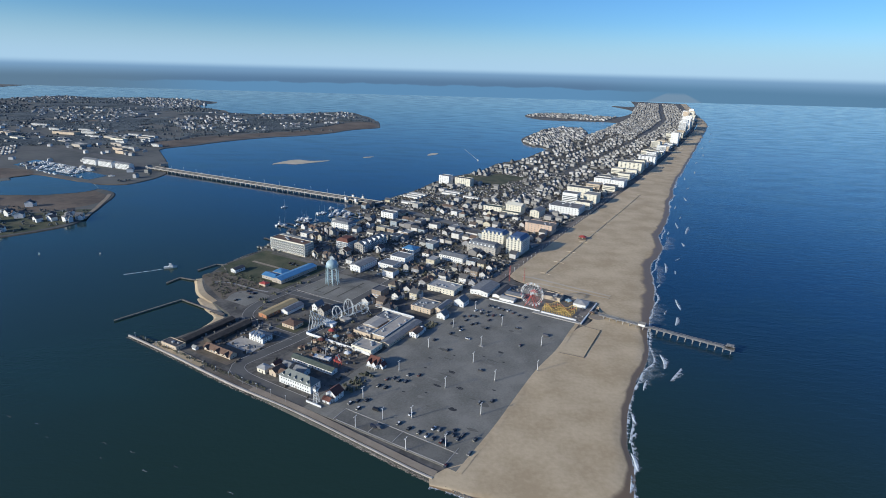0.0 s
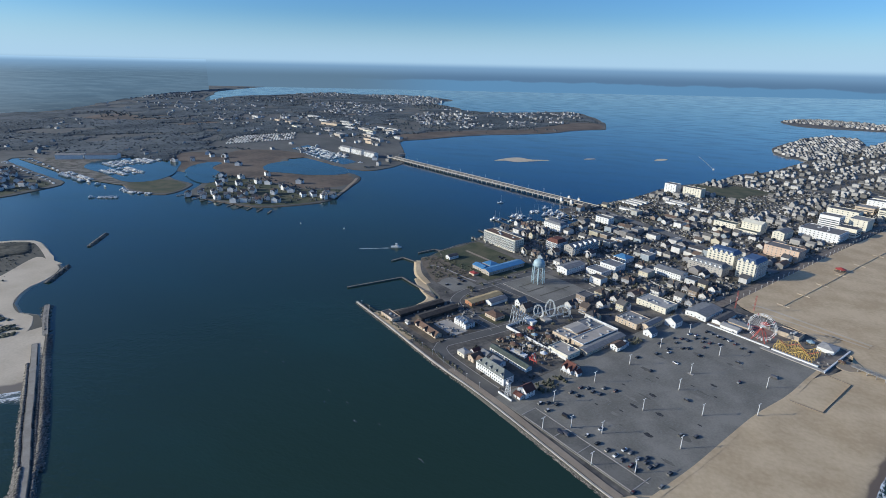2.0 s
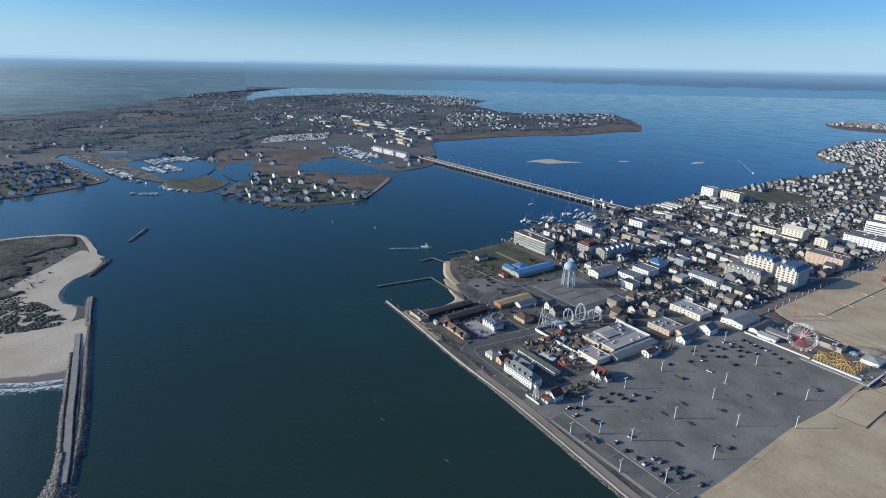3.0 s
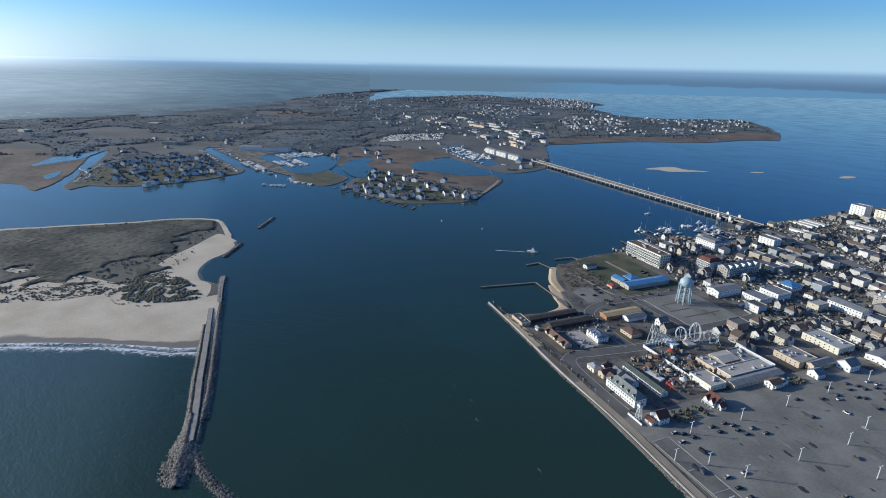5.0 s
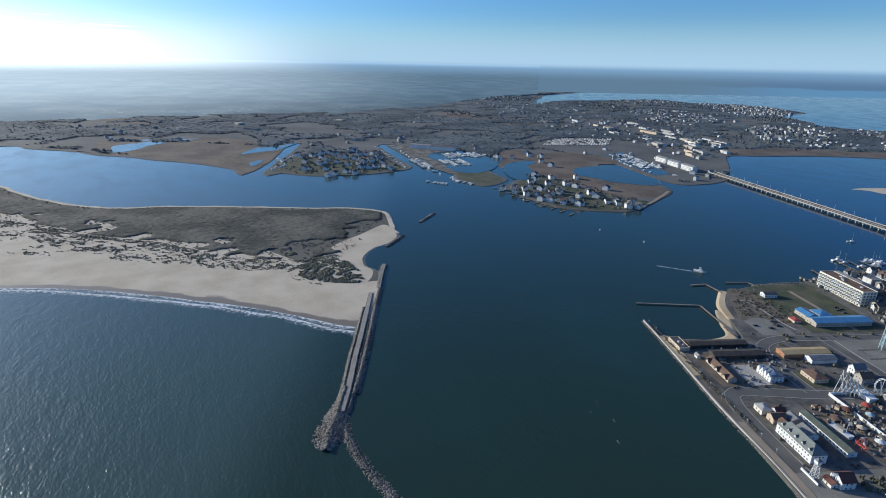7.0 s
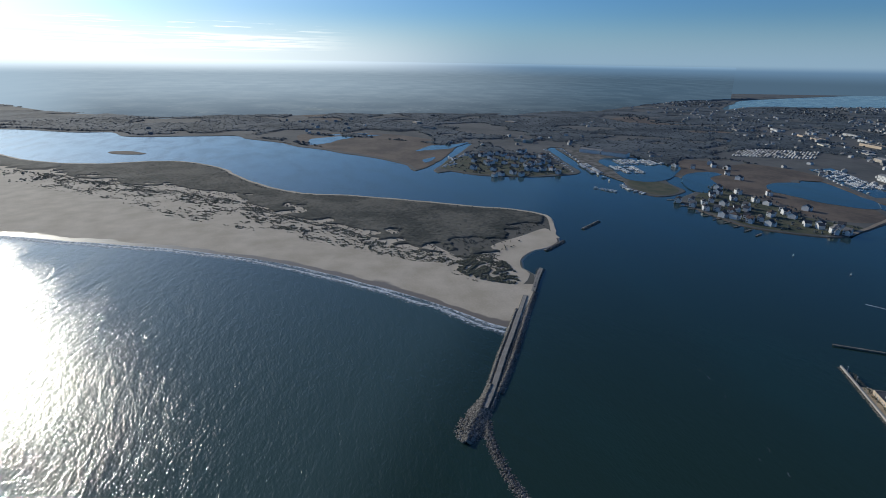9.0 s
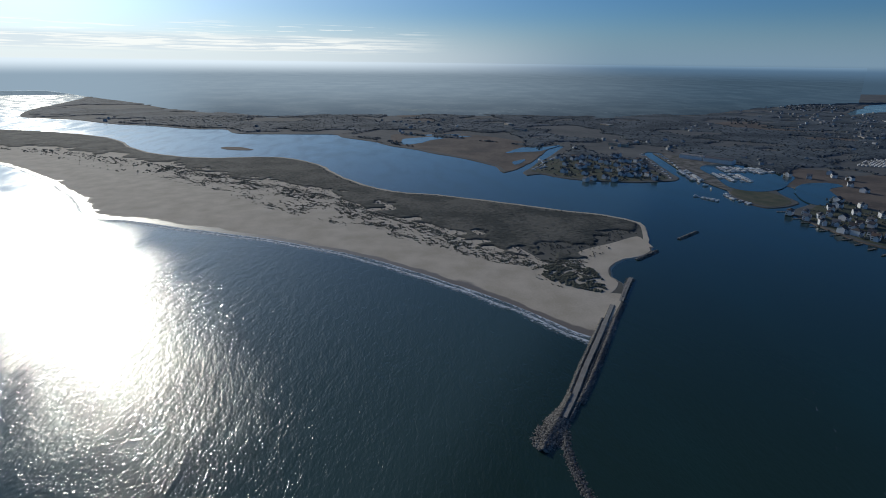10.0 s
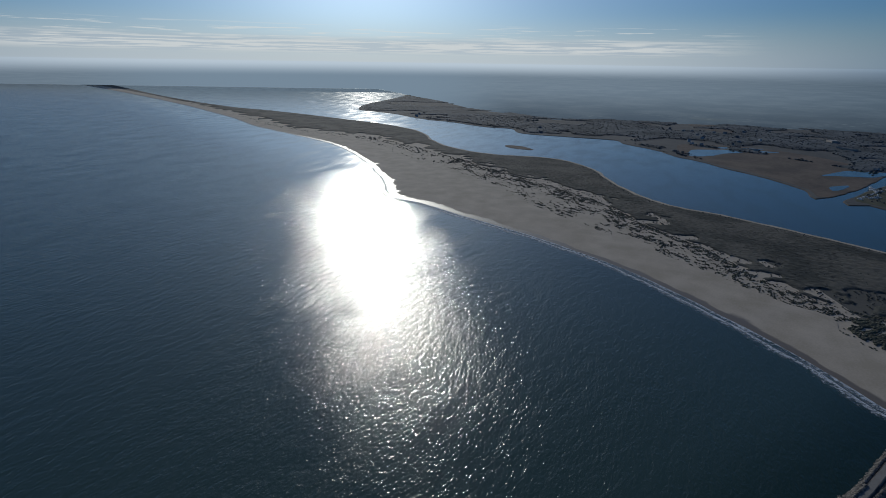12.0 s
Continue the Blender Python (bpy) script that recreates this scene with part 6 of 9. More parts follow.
# more hotels up the boardwalk
group = "hotels along the boardwalk"
v = 940.0
while v < 3900:
    d = RNG.uniform(16, 30)
    for u0, u1, p in ((-266, -240, 0.85), (-300, -272, 0.5)):
        w = u1 - u0
        if RNG.uniform() < p and not any(a < u1 and b > u0 and c < v + d and e > v for a, b, c, e in TAKEN):
            shift = np.interp(v, [1300, 1860, 2599, 3311, 4000], [4, -1, -24, -75, -170])
            h = RNG.choice([10.0, 12.5, 15.5, 19.0, 24.0]) * (1.0 if v < 2400 else RNG.choice([1.0, 1.6, 2.4]))
            r = building("boardwalk_hotel", ["white", "cream", "tan"][int(RNG.integers(0, 3))] + " flat-roofed hotel block facing the sea", "hotel", u0 + shift, u1 + shift, v, v + d, float(h), "flat",
                         [WHITE, CREAM, TAN, CREAM, WHITE][int(RNG.integers(0, 5))], ROOF_FLAT, group=group, floors=0, sides="SE", gap=5.0, win=(2.4, 1.6), doors=0)
            if v < 2600:
                for f in range(1, int(h / 3.2)):
                    part("window_band", boxes((-w / 2 + 1, w / 2 - 1, -d / 2 - 0.06, -d / 2, f * 3.2, f * 3.2 + 1.4)), GLASS, r)
                    part("window_band", boxes((w / 2, w / 2 + 0.06, -d / 2 + 1, d / 2 - 1, f * 3.2, f * 3.2 + 1.4)), GLASS, r)
    v += d + RNG.uniform(5, 22)
slab("boardwalk", -237, -227, 486, 1300, -0.4, 0.62, TIMBER, "weathered timber boardwalk above the beach", "boardwalk", True)
BRIDGE_STREET = [(-572, 757), (-540, 752), (-498, 744), (-444, 735), (-398, 724), (-340, 706), (-240, 690)]
lane("bridge_street", BRIDGE_STREET, 15, 0.34, CONCRETE_ROAD, "wide pale main street running in from the bridge")
for p in smooth_line(BRIDGE_STREET, 7):
    TAKEN.append((p.x - 6, p.x + 6, p.y - 9, p.y + 9))

# ---- blocks and houses of the town ----
AVENUES, GREEN = [-572, -478, -470, -392, -380, -312, -304, -238], [(-566, -455, 1040, 1110), (-520, -440, 1110, 1165)]
OPEN = [(-575, -488, 768, 905), (-525, -415, 860, 1000), (-470, -410, 1010, 1115), (-440, -395, 470, 515)]
STREETS = [470.0]
while STREETS[-1] < 2300:
    STREETS.append(STREETS[-1] + (58 if STREETS[-1] < 1200 else 72))


def west_edge(v):
    pts = sorted((b, a) for a, b in BAY_SIDE[11:] if b < 1600) + [(2000, -600), (2600, -610)]
    return float(np.interp(v, [p[0] for p in pts], [p[1] for p in pts]))


for s0, s1 in zip(STREETS, STREETS[1:]):
    shift = float(np.interp(s0, [1300, 1860, 2599], [0, -4, -26]))
    for a0, a1 in zip(AVENUES[::2], AVENUES[1::2]):
        a = max(a0, west_edge((s0 + s1) / 2) + 6) if a0 == -572 else a0
        if a1 - a > 14 and s0 != 702:
            slab("block", a + shift, a1 + shift, s0 + 4.5, s1 - 4.5, -0.3, 0.16, YARD, "block of yards, drives and pavements between streets", "pavement")
for u0, u1, v0, v1, mat, lab in ((-562, -495, 772, 816, ASPHALT, "half-empty asphalt lot by the bridge"), (-560, -500, 822, 880, DIRT, "bare brown lot near the bay"), (-515, -480, 890, 985, ASPHALT, "grey open lot among houses"),
                                 (-470, -425, 880, 940, DIRT, "bare brown ground between streets"), (-465, -415, 1015, 1060, LAWN, "rough dull green lot"), (-462, -418, 1065, 1105, ASPHALT, "grey parking lot among houses")):
    slab("open_lot", u0, u1, v0, v1, -0.2, 0.23, mat, lab, "ground")
for u, v in ((-545, 832), (-545, 846), (-545, 860), (-520, 790), (-500, 900), (-500, 915), (-450, 895)):
    building("low_row", "long low pale-roofed row building on an open lot", "building", u - 16, u + 16, v, v + 6, 3.2, "gable_x", WHITE, FAR_PALE_ROOF, z=0.2, group="low rows by the bridge", rise=1.2)
for u0, u1, v0, v1 in GREEN:
    slab("green", u0, u1, v0, v1, -0.2, 0.24, LAWN, "dull green open field in the town", "grass", True)
lane("avenue", [(-386, 470), (-386, 1300), (-390, 1860), (-408, 2500), (-460, 3200), (-575, 3850), (-670, 4450), (-800, 5200)], 20, 0.22, ROAD, "long straight main avenue of the town")

ARCHETYPES = {}
HOUSE_LABELS = ["small pale gabled house in a dense row", "two-storey pale house with a dark shingle roof", "pale hip-roofed house beside the street", "flat-roofed pale apartment house",
                "narrow tall gabled beach house", "long low pale rental house", "large white gabled waterside house", "large white hip-roofed waterside house"]
SPECS = [(8, 11, 4.6, "gable_y", 2.8), (9, 12, 6.2, "gable_x", 3.0), (10, 11, 5.4, "hip", 3.0), (12, 15, 7.2, "flat", 0), (7, 12, 7.4, "gable_y", 2.6), (9, 19, 4.8, "gable_y", 2.2), (10, 11, 7.2, "gable_x", 3.2), (9, 12, 7.8, "hip", 3.0)]


def house(k, near, m, wall=None):
    w, d, h, roof, rise = SPECS[k]
    if (k, near, wall) not in ARCHETYPES:
        root = thing("house", m, HOUSE_LABELS[k], "house", "houses of the town")
        raise_building(root, w, d, h, roof, wall or WALL, ROOF_FLAT if roof == "flat" else ROOF, rise=rise, floors=(2 if h > 5 else 1) if near else 0, sides="SE", gap=6.0, win=(0.9, 1.1))
        if near:
            if k != 3:
                part("chimney", boxes((w * 0.2 - 0.4, w * 0.2 + 0.4, -0.5, 0.5, h, h + rise + 1.2), (w * 0.2 - 0.5, w * 0.2 + 0.5, -0.6, 0.6, h + rise + 1.2, h + rise + 1.4)), BROWN_ROOF, root)
            if k != 3:
                b, q = h * 0.82, w * 0.24
                part("ell", prism(bmesh.new(), [(-q, -0.3), (q, -0.3), (q, b), (0, b + rise * 0.8), (-q, b)], 0, w * 0.5 + 2.4, "x"), wall or WALL, root, m=pose(0, d * 0.12, 0))
                part("ell_roof", gable_roof(w * 0.5 + 2.4, q * 2, b + 0.05, rise * 0.8, "x", 0.35), ROOF, root, m=pose(w * 0.25 + 1.2, d * 0.12, 0))
            part("porch", boxes((-w * 0.4, w * 0.4, -d / 2 - 2.0, -d / 2, 2.5, 2.7), (-w * 0.4, -w * 0.4 + 0.15, -d / 2 - 2.0, -d / 2 - 1.85, 0, 2.5),
                                (w * 0.4 - 0.15, w * 0.4, -d / 2 - 2.0, -d / 2 - 1.85, 0, 2.5), (-w * 0.4, w * 0.4, -d / 2 - 2.0, -d / 2, -0.2, 0.3)), WHITE, root)
        if k >= 6:
            part("wing", prism(bmesh.new(), [(-3, 0), (3, 0), (3, h * 0.8), (0, h * 0.8 + 2.6), (-3, h * 0.8)], -d / 2 - 3, 0, "y"), wall or WALL, root, m=pose(w * 0.2, 0, 0))
            part("wing_roof", gable_roof(6, d / 2 + 3, h * 0.8 + 0.1, 2.6, "y", 0.4), ROOF, root, m=pose(w * 0.2, -d / 4 - 1.5, 0))
            for z in (1.0, 4.0):
                part("window_band", boxes((-w / 2 + 1, w * 0.2 - 3.4, -d / 2 - 0.06, -d / 2, z, z + 1.4)), GLASS, root)
            part("deck", boxes((-w / 2, w * 0.2 - 3.1, -d / 2 - 2.2, -d / 2 - 0.1, 2.9, 3.1), (-w / 2, w * 0.2 - 3.1, -d / 2 - 2.2, -d / 2 - 2.1, 3.1, 3.9)), WHITE, root)
        ARCHETYPES[k, near, wall] = root
        return root
    return copy_thing(ARCHETYPES[k, near, wall], m)


def free(u0, u1, v0, v1):
    return not any(a < u1 and b > u0 and c < v1 and e > v0 for a, b, c, e in TAKEN)


far_rows = []
for s0, s1 in zip(STREETS, STREETS[1:]):
    shift = float(np.interp(s0, [1300, 1860, 2599], [0, -4, -26]))
    for a0, a1 in zip(AVENUES[::2], AVENUES[1::2]):
        a = max(a0, west_edge((s0 + s1) / 2) + 8) if a0 == -572 else a0
        for y0, y1 in ((s0 + 6, (s0 + s1) / 2), ((s0 + s1) / 2 + 1, s1 - 5)):
            u = a + 2 + RNG.uniform(0, 3)
            while True:
                k = int(RNG.choice(6, p=[0.21, 0.19, 0.14, 0.22, 0.1, 0.14]))
                quarter = RNG.uniform() < 0.3
                w, d = (SPECS[k][1], SPECS[k][0]) if quarter else SPECS[k][:2]
                if u + w > a1 - 1:
                    break
                d0 = y0 + RNG.uniform(0, max(0.5, y1 - y0 - d))
                sparse = any(p < u < q and r < d0 < t for p, q, r, t in OPEN)
                if RNG.uniform() < (0.22 if sparse else 0.8) and free(u + shift, u + w + shift, d0, d0 + d):
                    if s0 < 800:
                        house(k, s0 < 560, at_town(u + w / 2 + shift, d0 + d / 2, 0.14, -90 if quarter else 0))
                    else:
                        p = town(u + w / 2 + shift, d0 + d / 2)
                        far_rows.append((p.x, p.y, SPECS[k][0] * RNG.uniform(0.72, 0.95), SPECS[k][1] * RNG.uniform(0.7, 0.95), SPECS[k][2] * RNG.uniform(0.7, 1.0), SPECS[k][4] * RNG.uniform(0.8, 1.2) + 0.2, radians(-29.5 - (90 if quarter else 0))))
                    TAKEN.append((u + shift, u + w + shift, d0, d0 + d))
                u += w + RNG.uniform(1.5, 4.5)
# a few more between the water tower and the boardwalk shops
for u, v, k in ((-318, 408, 0), (-302, 412, 1), (-288, 404, 2), (-320, 432, 3), (-300, 436, 0), (-285, 448, 1), (-318, 456, 2), (-300, 458, 0)):
    if free(u - 5, u + 5, v - 6, v + 6):
        house(k, True, at_town(u, v, 0.02, 0))


def far_houses(name, rows, label, mats=None, category="houses"):
    """Far small houses, walls and roofs in one mesh."""
    vs, fs, mi = [], [], []
    for x, y, w, d, h, r, turn in rows:
        c, s, n = math.cos(turn), math.sin(turn), len(vs)
        for a, b, z in ((-1, -1, -0.5), (1, -1, -0.5), (1, 1, -0.5), (-1, 1, -0.5), (-1, -1, h), (1, -1, h), (1, 1, h), (-1, 1, h), (0, -1, h + r), (0, 1, h + r)):
            p, q = a * w / 2, b * d / 2
            vs.append((x + p * c - q * s, y + p * s + q * c, z))
        for f, m in (((0, 1, 5, 8, 4), 0), ((2, 3, 7, 9, 6), 0), ((1, 2, 6, 5), 0), ((3, 0, 4, 7), 0), ((5, 6, 9, 8), 1), ((7, 4, 8, 9), 1)):
            fs.append([n + i for i in f])
            mi.append(m)
    me = bpy.data.meshes.new(name)
    me.from_pydata(vs, [], fs)
    me.polygons.foreach_set("material_index", mi)
    for m in mats or (FAR_WALL, FAR_ROOF):
        me.materials.append(m)
    return tagged(new(name, me), label, category, kind="stuff")


rows = far_rows
for v in np.arange(2300, 4950, 17.0):
    east = float(np.interp(v, [1860, 2599, 3200, 3850, 4450, 5276], [-260, -285, -330, -445, -540, -680]))
    for u in np.arange(east - 300, east, 15.0):
        if RNG.uniform() < 0.72 and abs(u - (east - 130)) > 16:
            p = town(u + RNG.uniform(-3, 3), v + RNG.uniform(-3, 3))
            rows.append((p.x, p.y, RNG.uniform(6.5, 10.5), RNG.uniform(7, 12), RNG.uniform(3.5, 7.5), RNG.uniform(0.6, 3), radians(-29.5 + RNG.choice([0, 90]))))
for u0, u1, v0, v1 in ((-790, -570, 1700, 2400), (-1150, -700, 2900, 3200)):
    for v in np.arange(v0, v1, 22.0):
        for u in np.arange(u0, u1, 19.0):
            p = town(u, v)
            if inside(island, np.array([p.x]), np.array([p.y]))[0] and off_line(island, np.array([p.x]), np.array([p.y]))[0] > 10 and RNG.uniform() < 0.75:
                rows.append((p.x, p.y, RNG.uniform(9, 13), RNG.uniform(9, 14), RNG.uniform(4.5, 7), RNG.uniform(1.5, 3), radians(-29.5 + RNG.uniform(-10, 10))))
far_houses("distant_houses", rows, "distant pale houses and hotels farther up the island")

# sheds, decks, fences and other yard clutter between the houses
FAR_PLAIN = clump_material("yard_things", (0.16, 0.155, 0.145), (0.34, 0.33, 0.31), 0.85, 0.75)
FAR_DARK = clump_material("shed_roofs", (0.08, 0.078, 0.075), (0.19, 0.18, 0.17), 0.85, 0.5)
rows = []
for k in range(5200):
    u, v = RNG.uniform(-570, -240), RNG.uniform(470, 1250)
    if u < west_edge(v) + 3 or not free(u - 0.8, u + 0.8, v - 0.8, v + 0.8):
        continue
    p = town(u, v)
    long = RNG.uniform() < 0.35
    rows.append((p.x, p.y, RNG.uniform(0.15, 0.4) if long else RNG.uniform(1.2, 3.4), RNG.uniform(4, 9) if long else RNG.uniform(1.5, 4.8), RNG.uniform(0.8, 1.6) if long else RNG.uniform(0.9, 2.8),
                 0.05 if long else RNG.uniform(0.05, 0.8), radians(-29.5 + RNG.choice([0, 90]))))
far_houses("yard_clutter", rows, "sheds, decks, fences and bins crowding the yards", (FAR_PLAIN, FAR_DARK), "clutter")

# ---- stone works: jetty, breakwaters, rubble ----
def rubble(name, line, half, count, label, z=(-1.0, 0.6), size=(0.7, 1.5), category="rubble", taper=True, widths=((0, 1), (1, 1))):
    """Loose quarry stones heaped along a line, highest in the middle."""
    pts = resample(line, 400)
    t = RNG.uniform(0, 399, count)
    i = t.astype(int)
    p = pts[i] + (pts[np.minimum(i + 1, 399)] - pts[i]) * (t - i)[:, None]
    d = pts[np.minimum(i + 1, 399)] - pts[np.maximum(i - 1, 0)]
    d /= np.linalg.norm(d, axis=1)[:, None] + 1e-9
    off = RNG.normal(0, 0.45, count).clip(-1.1, 1.1)
    p = p + np.stack([d[:, 1], -d[:, 0]], 1) * (off * half * np.interp(t / 399, *widths))[:, None]
    top = z[1] - (z[1] - z[0]) * np.abs(off) if taper else np.full(count, z[1])
    s = RNG.uniform(*size, count)
    return clumps(name, np.stack([p[:, 0], p[:, 1], top - 0.3 * s], 1), s, STONE, label, category, (0.55, 0.95), rough=0.22, whole=True)


CAP = material("jetty_capstone", (0.24, 0.215, 0.18), (0.36, 0.33, 0.28), 0.9, 0.12, 0.8, 0.3)
JETTY = V2([(-472, 236), (-397, 188), (-365, 167), (-325, 142), (-300, 125)])
jet = smooth_line(JETTY, 6)
side = Vector((0.57, 0.82))
ribbon("jetty_causeway", jet, -1.8, 1.8, 1.04, CAP, "pale flat capstones along the top of the stone jetty", "jetty")
bm = bmesh.new()
for a, b in zip(jet, jet[1:]):
    d = (b - a).normalized() * 0.15
    n = Vector((d.y, -d.x)) / 0.15
    q = [a, b - d]
    vs = [bm.verts.new((*(p + n * w), h)) for p in q for w, h in ((-3.6, -2.0), (-2.1, 1.0), (2.1, 1.0), (3.6, -2.0))]
    for k in range(3):
        bm.faces.new((vs[k], vs[k + 1], vs[k + 5], vs[k + 4]))
    bm.faces.new(vs[:4]), bm.faces.new(vs[4:])
bmesh.ops.recalc_face_normals(bm, faces=bm.faces)
tagged(new("jetty_core", mesh_of("jetty_core", bm, STONE)), "fitted stone blocks of the jetty's body", "jetty", kind="structure")
rubble("jetty_stones", [p - side * 3.9 for p in jet[6:]], 2.6, 2400, "grey quarry stones along the jetty's sea side", (-1.3, 0.75), (0.5, 1.1))
INLET_SIDE = V2([(-480, 251), (-432, 219), (-377, 184), (-344, 162), (-316, 142)])
rubble("jetty_stones", [p + side * 4.3 for p in jet[2:]], 2.2, 1700, "dark wet stones at the foot of the jetty's capstones", (-1.4, 0.1), (0.5, 1.1))
rubble("jetty_stones", INLET_SIDE, 4.4, 3400, "heaped grey quarry stones along the jetty's inlet side", (-1.4, 0.5), (0.5, 1.2))
rubble("jetty_stones", V2([(-326, 140), (-309, 128), (-296, 119), (-284, 109), (-276, 104), (-270, 101)]), 11.5, 3000, "broad round mound of boulders at the jetty's head", (-1.4, 1.3), (0.5, 1.2),
       widths=((0, 0.25, 0.5, 0.72, 0.86, 0.94, 1), (0.3, 0.45, 0.8, 1.0, 0.95, 0.7, 0.3)))
rubble("jetty_stones", V2([(-288, 122), (-272, 117), (-255, 115), (-236, 115), (-218, 117), (-180, 117), (-150, 118)]), 6.5, 2000, "low dark boulders of the sunken jetty arm", (-1.7, -0.55), (0.5, 1.1))
slab_line = smooth_line(V2([(-541, 289), (-510, 268), (-480, 249)]), 4)
ribbon("groin", slab_line, -2.2, 2.2, 0.9, CAP, "pale stone blocks at the landward end of the jetty", "groin")
rubble("groin_stones", slab_line, 4.5, 260, "stones edging the jetty's landward end", (-1.0, 0.8))
for pts, n, lab in (([(-600, 326), (-630, 368)], 260, "short stone groin at the tip of the spit"), ([(-675, 424), (-706, 470)], 260, "low stone breakwater standing alone in the channel")):
    rubble("breakwater", smooth_line(V2(pts), 4), 4.5, n, lab, (-1.3, 0.7), (0.8, 1.6), "breakwater")
rubble("seawall_stones", [p + Vector((-S_T, -C_T)) * 1.8 for p in EDGE[:40]], 1.5, 700, "grey stones at the foot of the inlet wall", (-1.4, -0.5), (0.4, 0.8))
rubble("seawall_stones", plan([(-240, 229.4), (-220, 229.0), (-180, 226.2), (-131, 224.2), (-96, 225), (-66, 236)]), 2.4, 2600, "tumbled boulders along the inlet wall", (-1.4, -0.3), (0.3, 0.75))
rubble("point_stones", plan([(-500, 383), (-530, 400), (-536, 440), (-534, 476)]), 3.0, 420, "stones along the park's bay shore", (-1.0, 0.2), (0.5, 1.1))


def timber_wall(name, pts, label):
    """A breakwater of driven piles with a cap beam: each pile is a part."""
    root = thing(name, Matrix.Identity(4), label, "breakwater")
    me = mesh_of("pile", beam(bmesh.new(), (0, 0, -3), (0, 0, 1.2), 0.32, 6), TIMBER_DARK)
    line = plan(pts)
    cap = bmesh.new()
    for a, b in zip(line, line[1:]):
        n = int((b - a).length / 2.0)
        for i in range(n):
            p = a + (b - a) * i / n
            part("pile", me, None, root, m=pose(p.x, p.y, SEA + RNG.uniform(-0.2, 0.3)))
        d = (b - a).normalized()
        k = Vector((d.y, -d.x)) * 0.9
        vs = [cap.verts.new((*q, z)) for z in (-0.1, 0.4) for q in (a - k, b - k, b + k, a + k)]
        for q in ((3, 2, 1, 0), (4, 5, 6, 7), (0, 1, 5, 4), (1, 2, 6, 5), (2, 3, 7, 6), (3, 0, 4, 7)):
            cap.faces.new([vs[i] for i in q])
    part("cap_beam", cap, TIMBER, root)
    return root


timber_wall("pile_breakwater", [(-490, 246), (-481, 310), (-434, 309)], "dark timber pile breakwater closing the harbour basin")
timber_wall("pile_breakwater", [(-534, 329), (-536, 347), (-512, 352)], "short timber pile groin on the bay")
timber_wall("pile_breakwater", [(-540, 373), (-539, 398), (-526, 404)], "short timber pile landing by the park")


def dock(u0, v0, u1, v1, w=2.4, z=0.1, group="docks"):
    a, b = town(u0, v0), town(u1, v1)
    root = thing("dock", pose(a.x, a.y, 0, 0, 0, math.degrees(math.atan2(b.y - a.y, b.x - a.x))), "weathered timber dock on piles over the water", "dock", group)
    n = (b - a).length
    part("deck", boxes((0, n, -w / 2, w / 2, z - 0.2, z)), TIMBER, root)
    for i in range(max(2, int(n / 6))):
        for s in (-1, 1):
            part("pile", DOCK_PILE, None, root, m=pose(2 + i * 6, s * (w / 2 + 0.15), 0))
    return root


DOCK_PILE = mesh_of("pile", beam(bmesh.new(), (0, 0, -3), (0, 0, 1.0), 0.2, 6), TIMBER_DARK)
dock(-434, 309, -416, 308, 5.0, 0.3)
dock(-412, 247, -404, 306, 3.0, 0.25)
for v in (560, 576, 592):
    dock(-570 + (v - 560) * 0.1, v, -605, v + 2)
for v in (652, 664, 676):
    dock(-532, v, -575, v)
dock(-520, 500, -575, 505, 3.0)

# ---- water tower ----
tower = thing("water_tower", at_town(-383, 428, 0.06), "tall pale teal water tower on slender braced legs", "water tower")
bm = bmesh.new()
rings = []
for h, r in [(17.2, 0.9), (17.6, 3.0), (18.6, 4.8), (20.0, 6.0), (21.4, 6.3), (23.8, 6.3), (25.2, 5.7), (26.6, 4.3), (27.6, 2.4), (28.0, 0.4)]:
    rings.append([bm.verts.new((r * math.cos(k * math.pi / 12), r * math.sin(k * math.pi / 12), h)) for k in range(24)])
for a, b in zip(rings, rings[1:]):
    for k in range(24):
        bm.faces.new((a[k], a[(k + 1) % 24], b[(k + 1) % 24], b[k])).smooth = True
bm.faces.new(rings[-1]), bm.faces.new(rings[0][::-1])
tank = part("tank", bm, TEAL, tower)
part("finial", beam(bmesh.new(), (0, 0, 27.9), (0, 0, 29.4), 0.25, 6), TEAL, tank)
bm = bmesh.new()
for z in (20.6, 21.7):
    tube(bm, [(7.2 * math.cos(k * math.pi / 12), 7.2 * math.sin(k * math.pi / 12), z) for k in range(25)], 0.09, 4)
part("balcony", bm, TEAL, tower)
part("riser", beam(bmesh.new(), (0, 0, -0.2), (0, 0, 17.4), 0.9, 10), TEAL, tower)
foot = [(7.3 * math.cos(k * math.pi / 4), 7.3 * math.sin(k * math.pi / 4), -0.2) for k in range(8)]
head = [(6.2 * math.cos(k * math.pi / 4), 6.2 * math.sin(k * math.pi / 4), 21.0) for k in range(8)]
for a, b in zip(foot, head):
    part("leg", beam(bmesh.new(), a, b, 0.42, 8), TEAL, tower)
lerp = lambda a, b, t: tuple(x + (y - x) * t for x, y in zip(a, b))
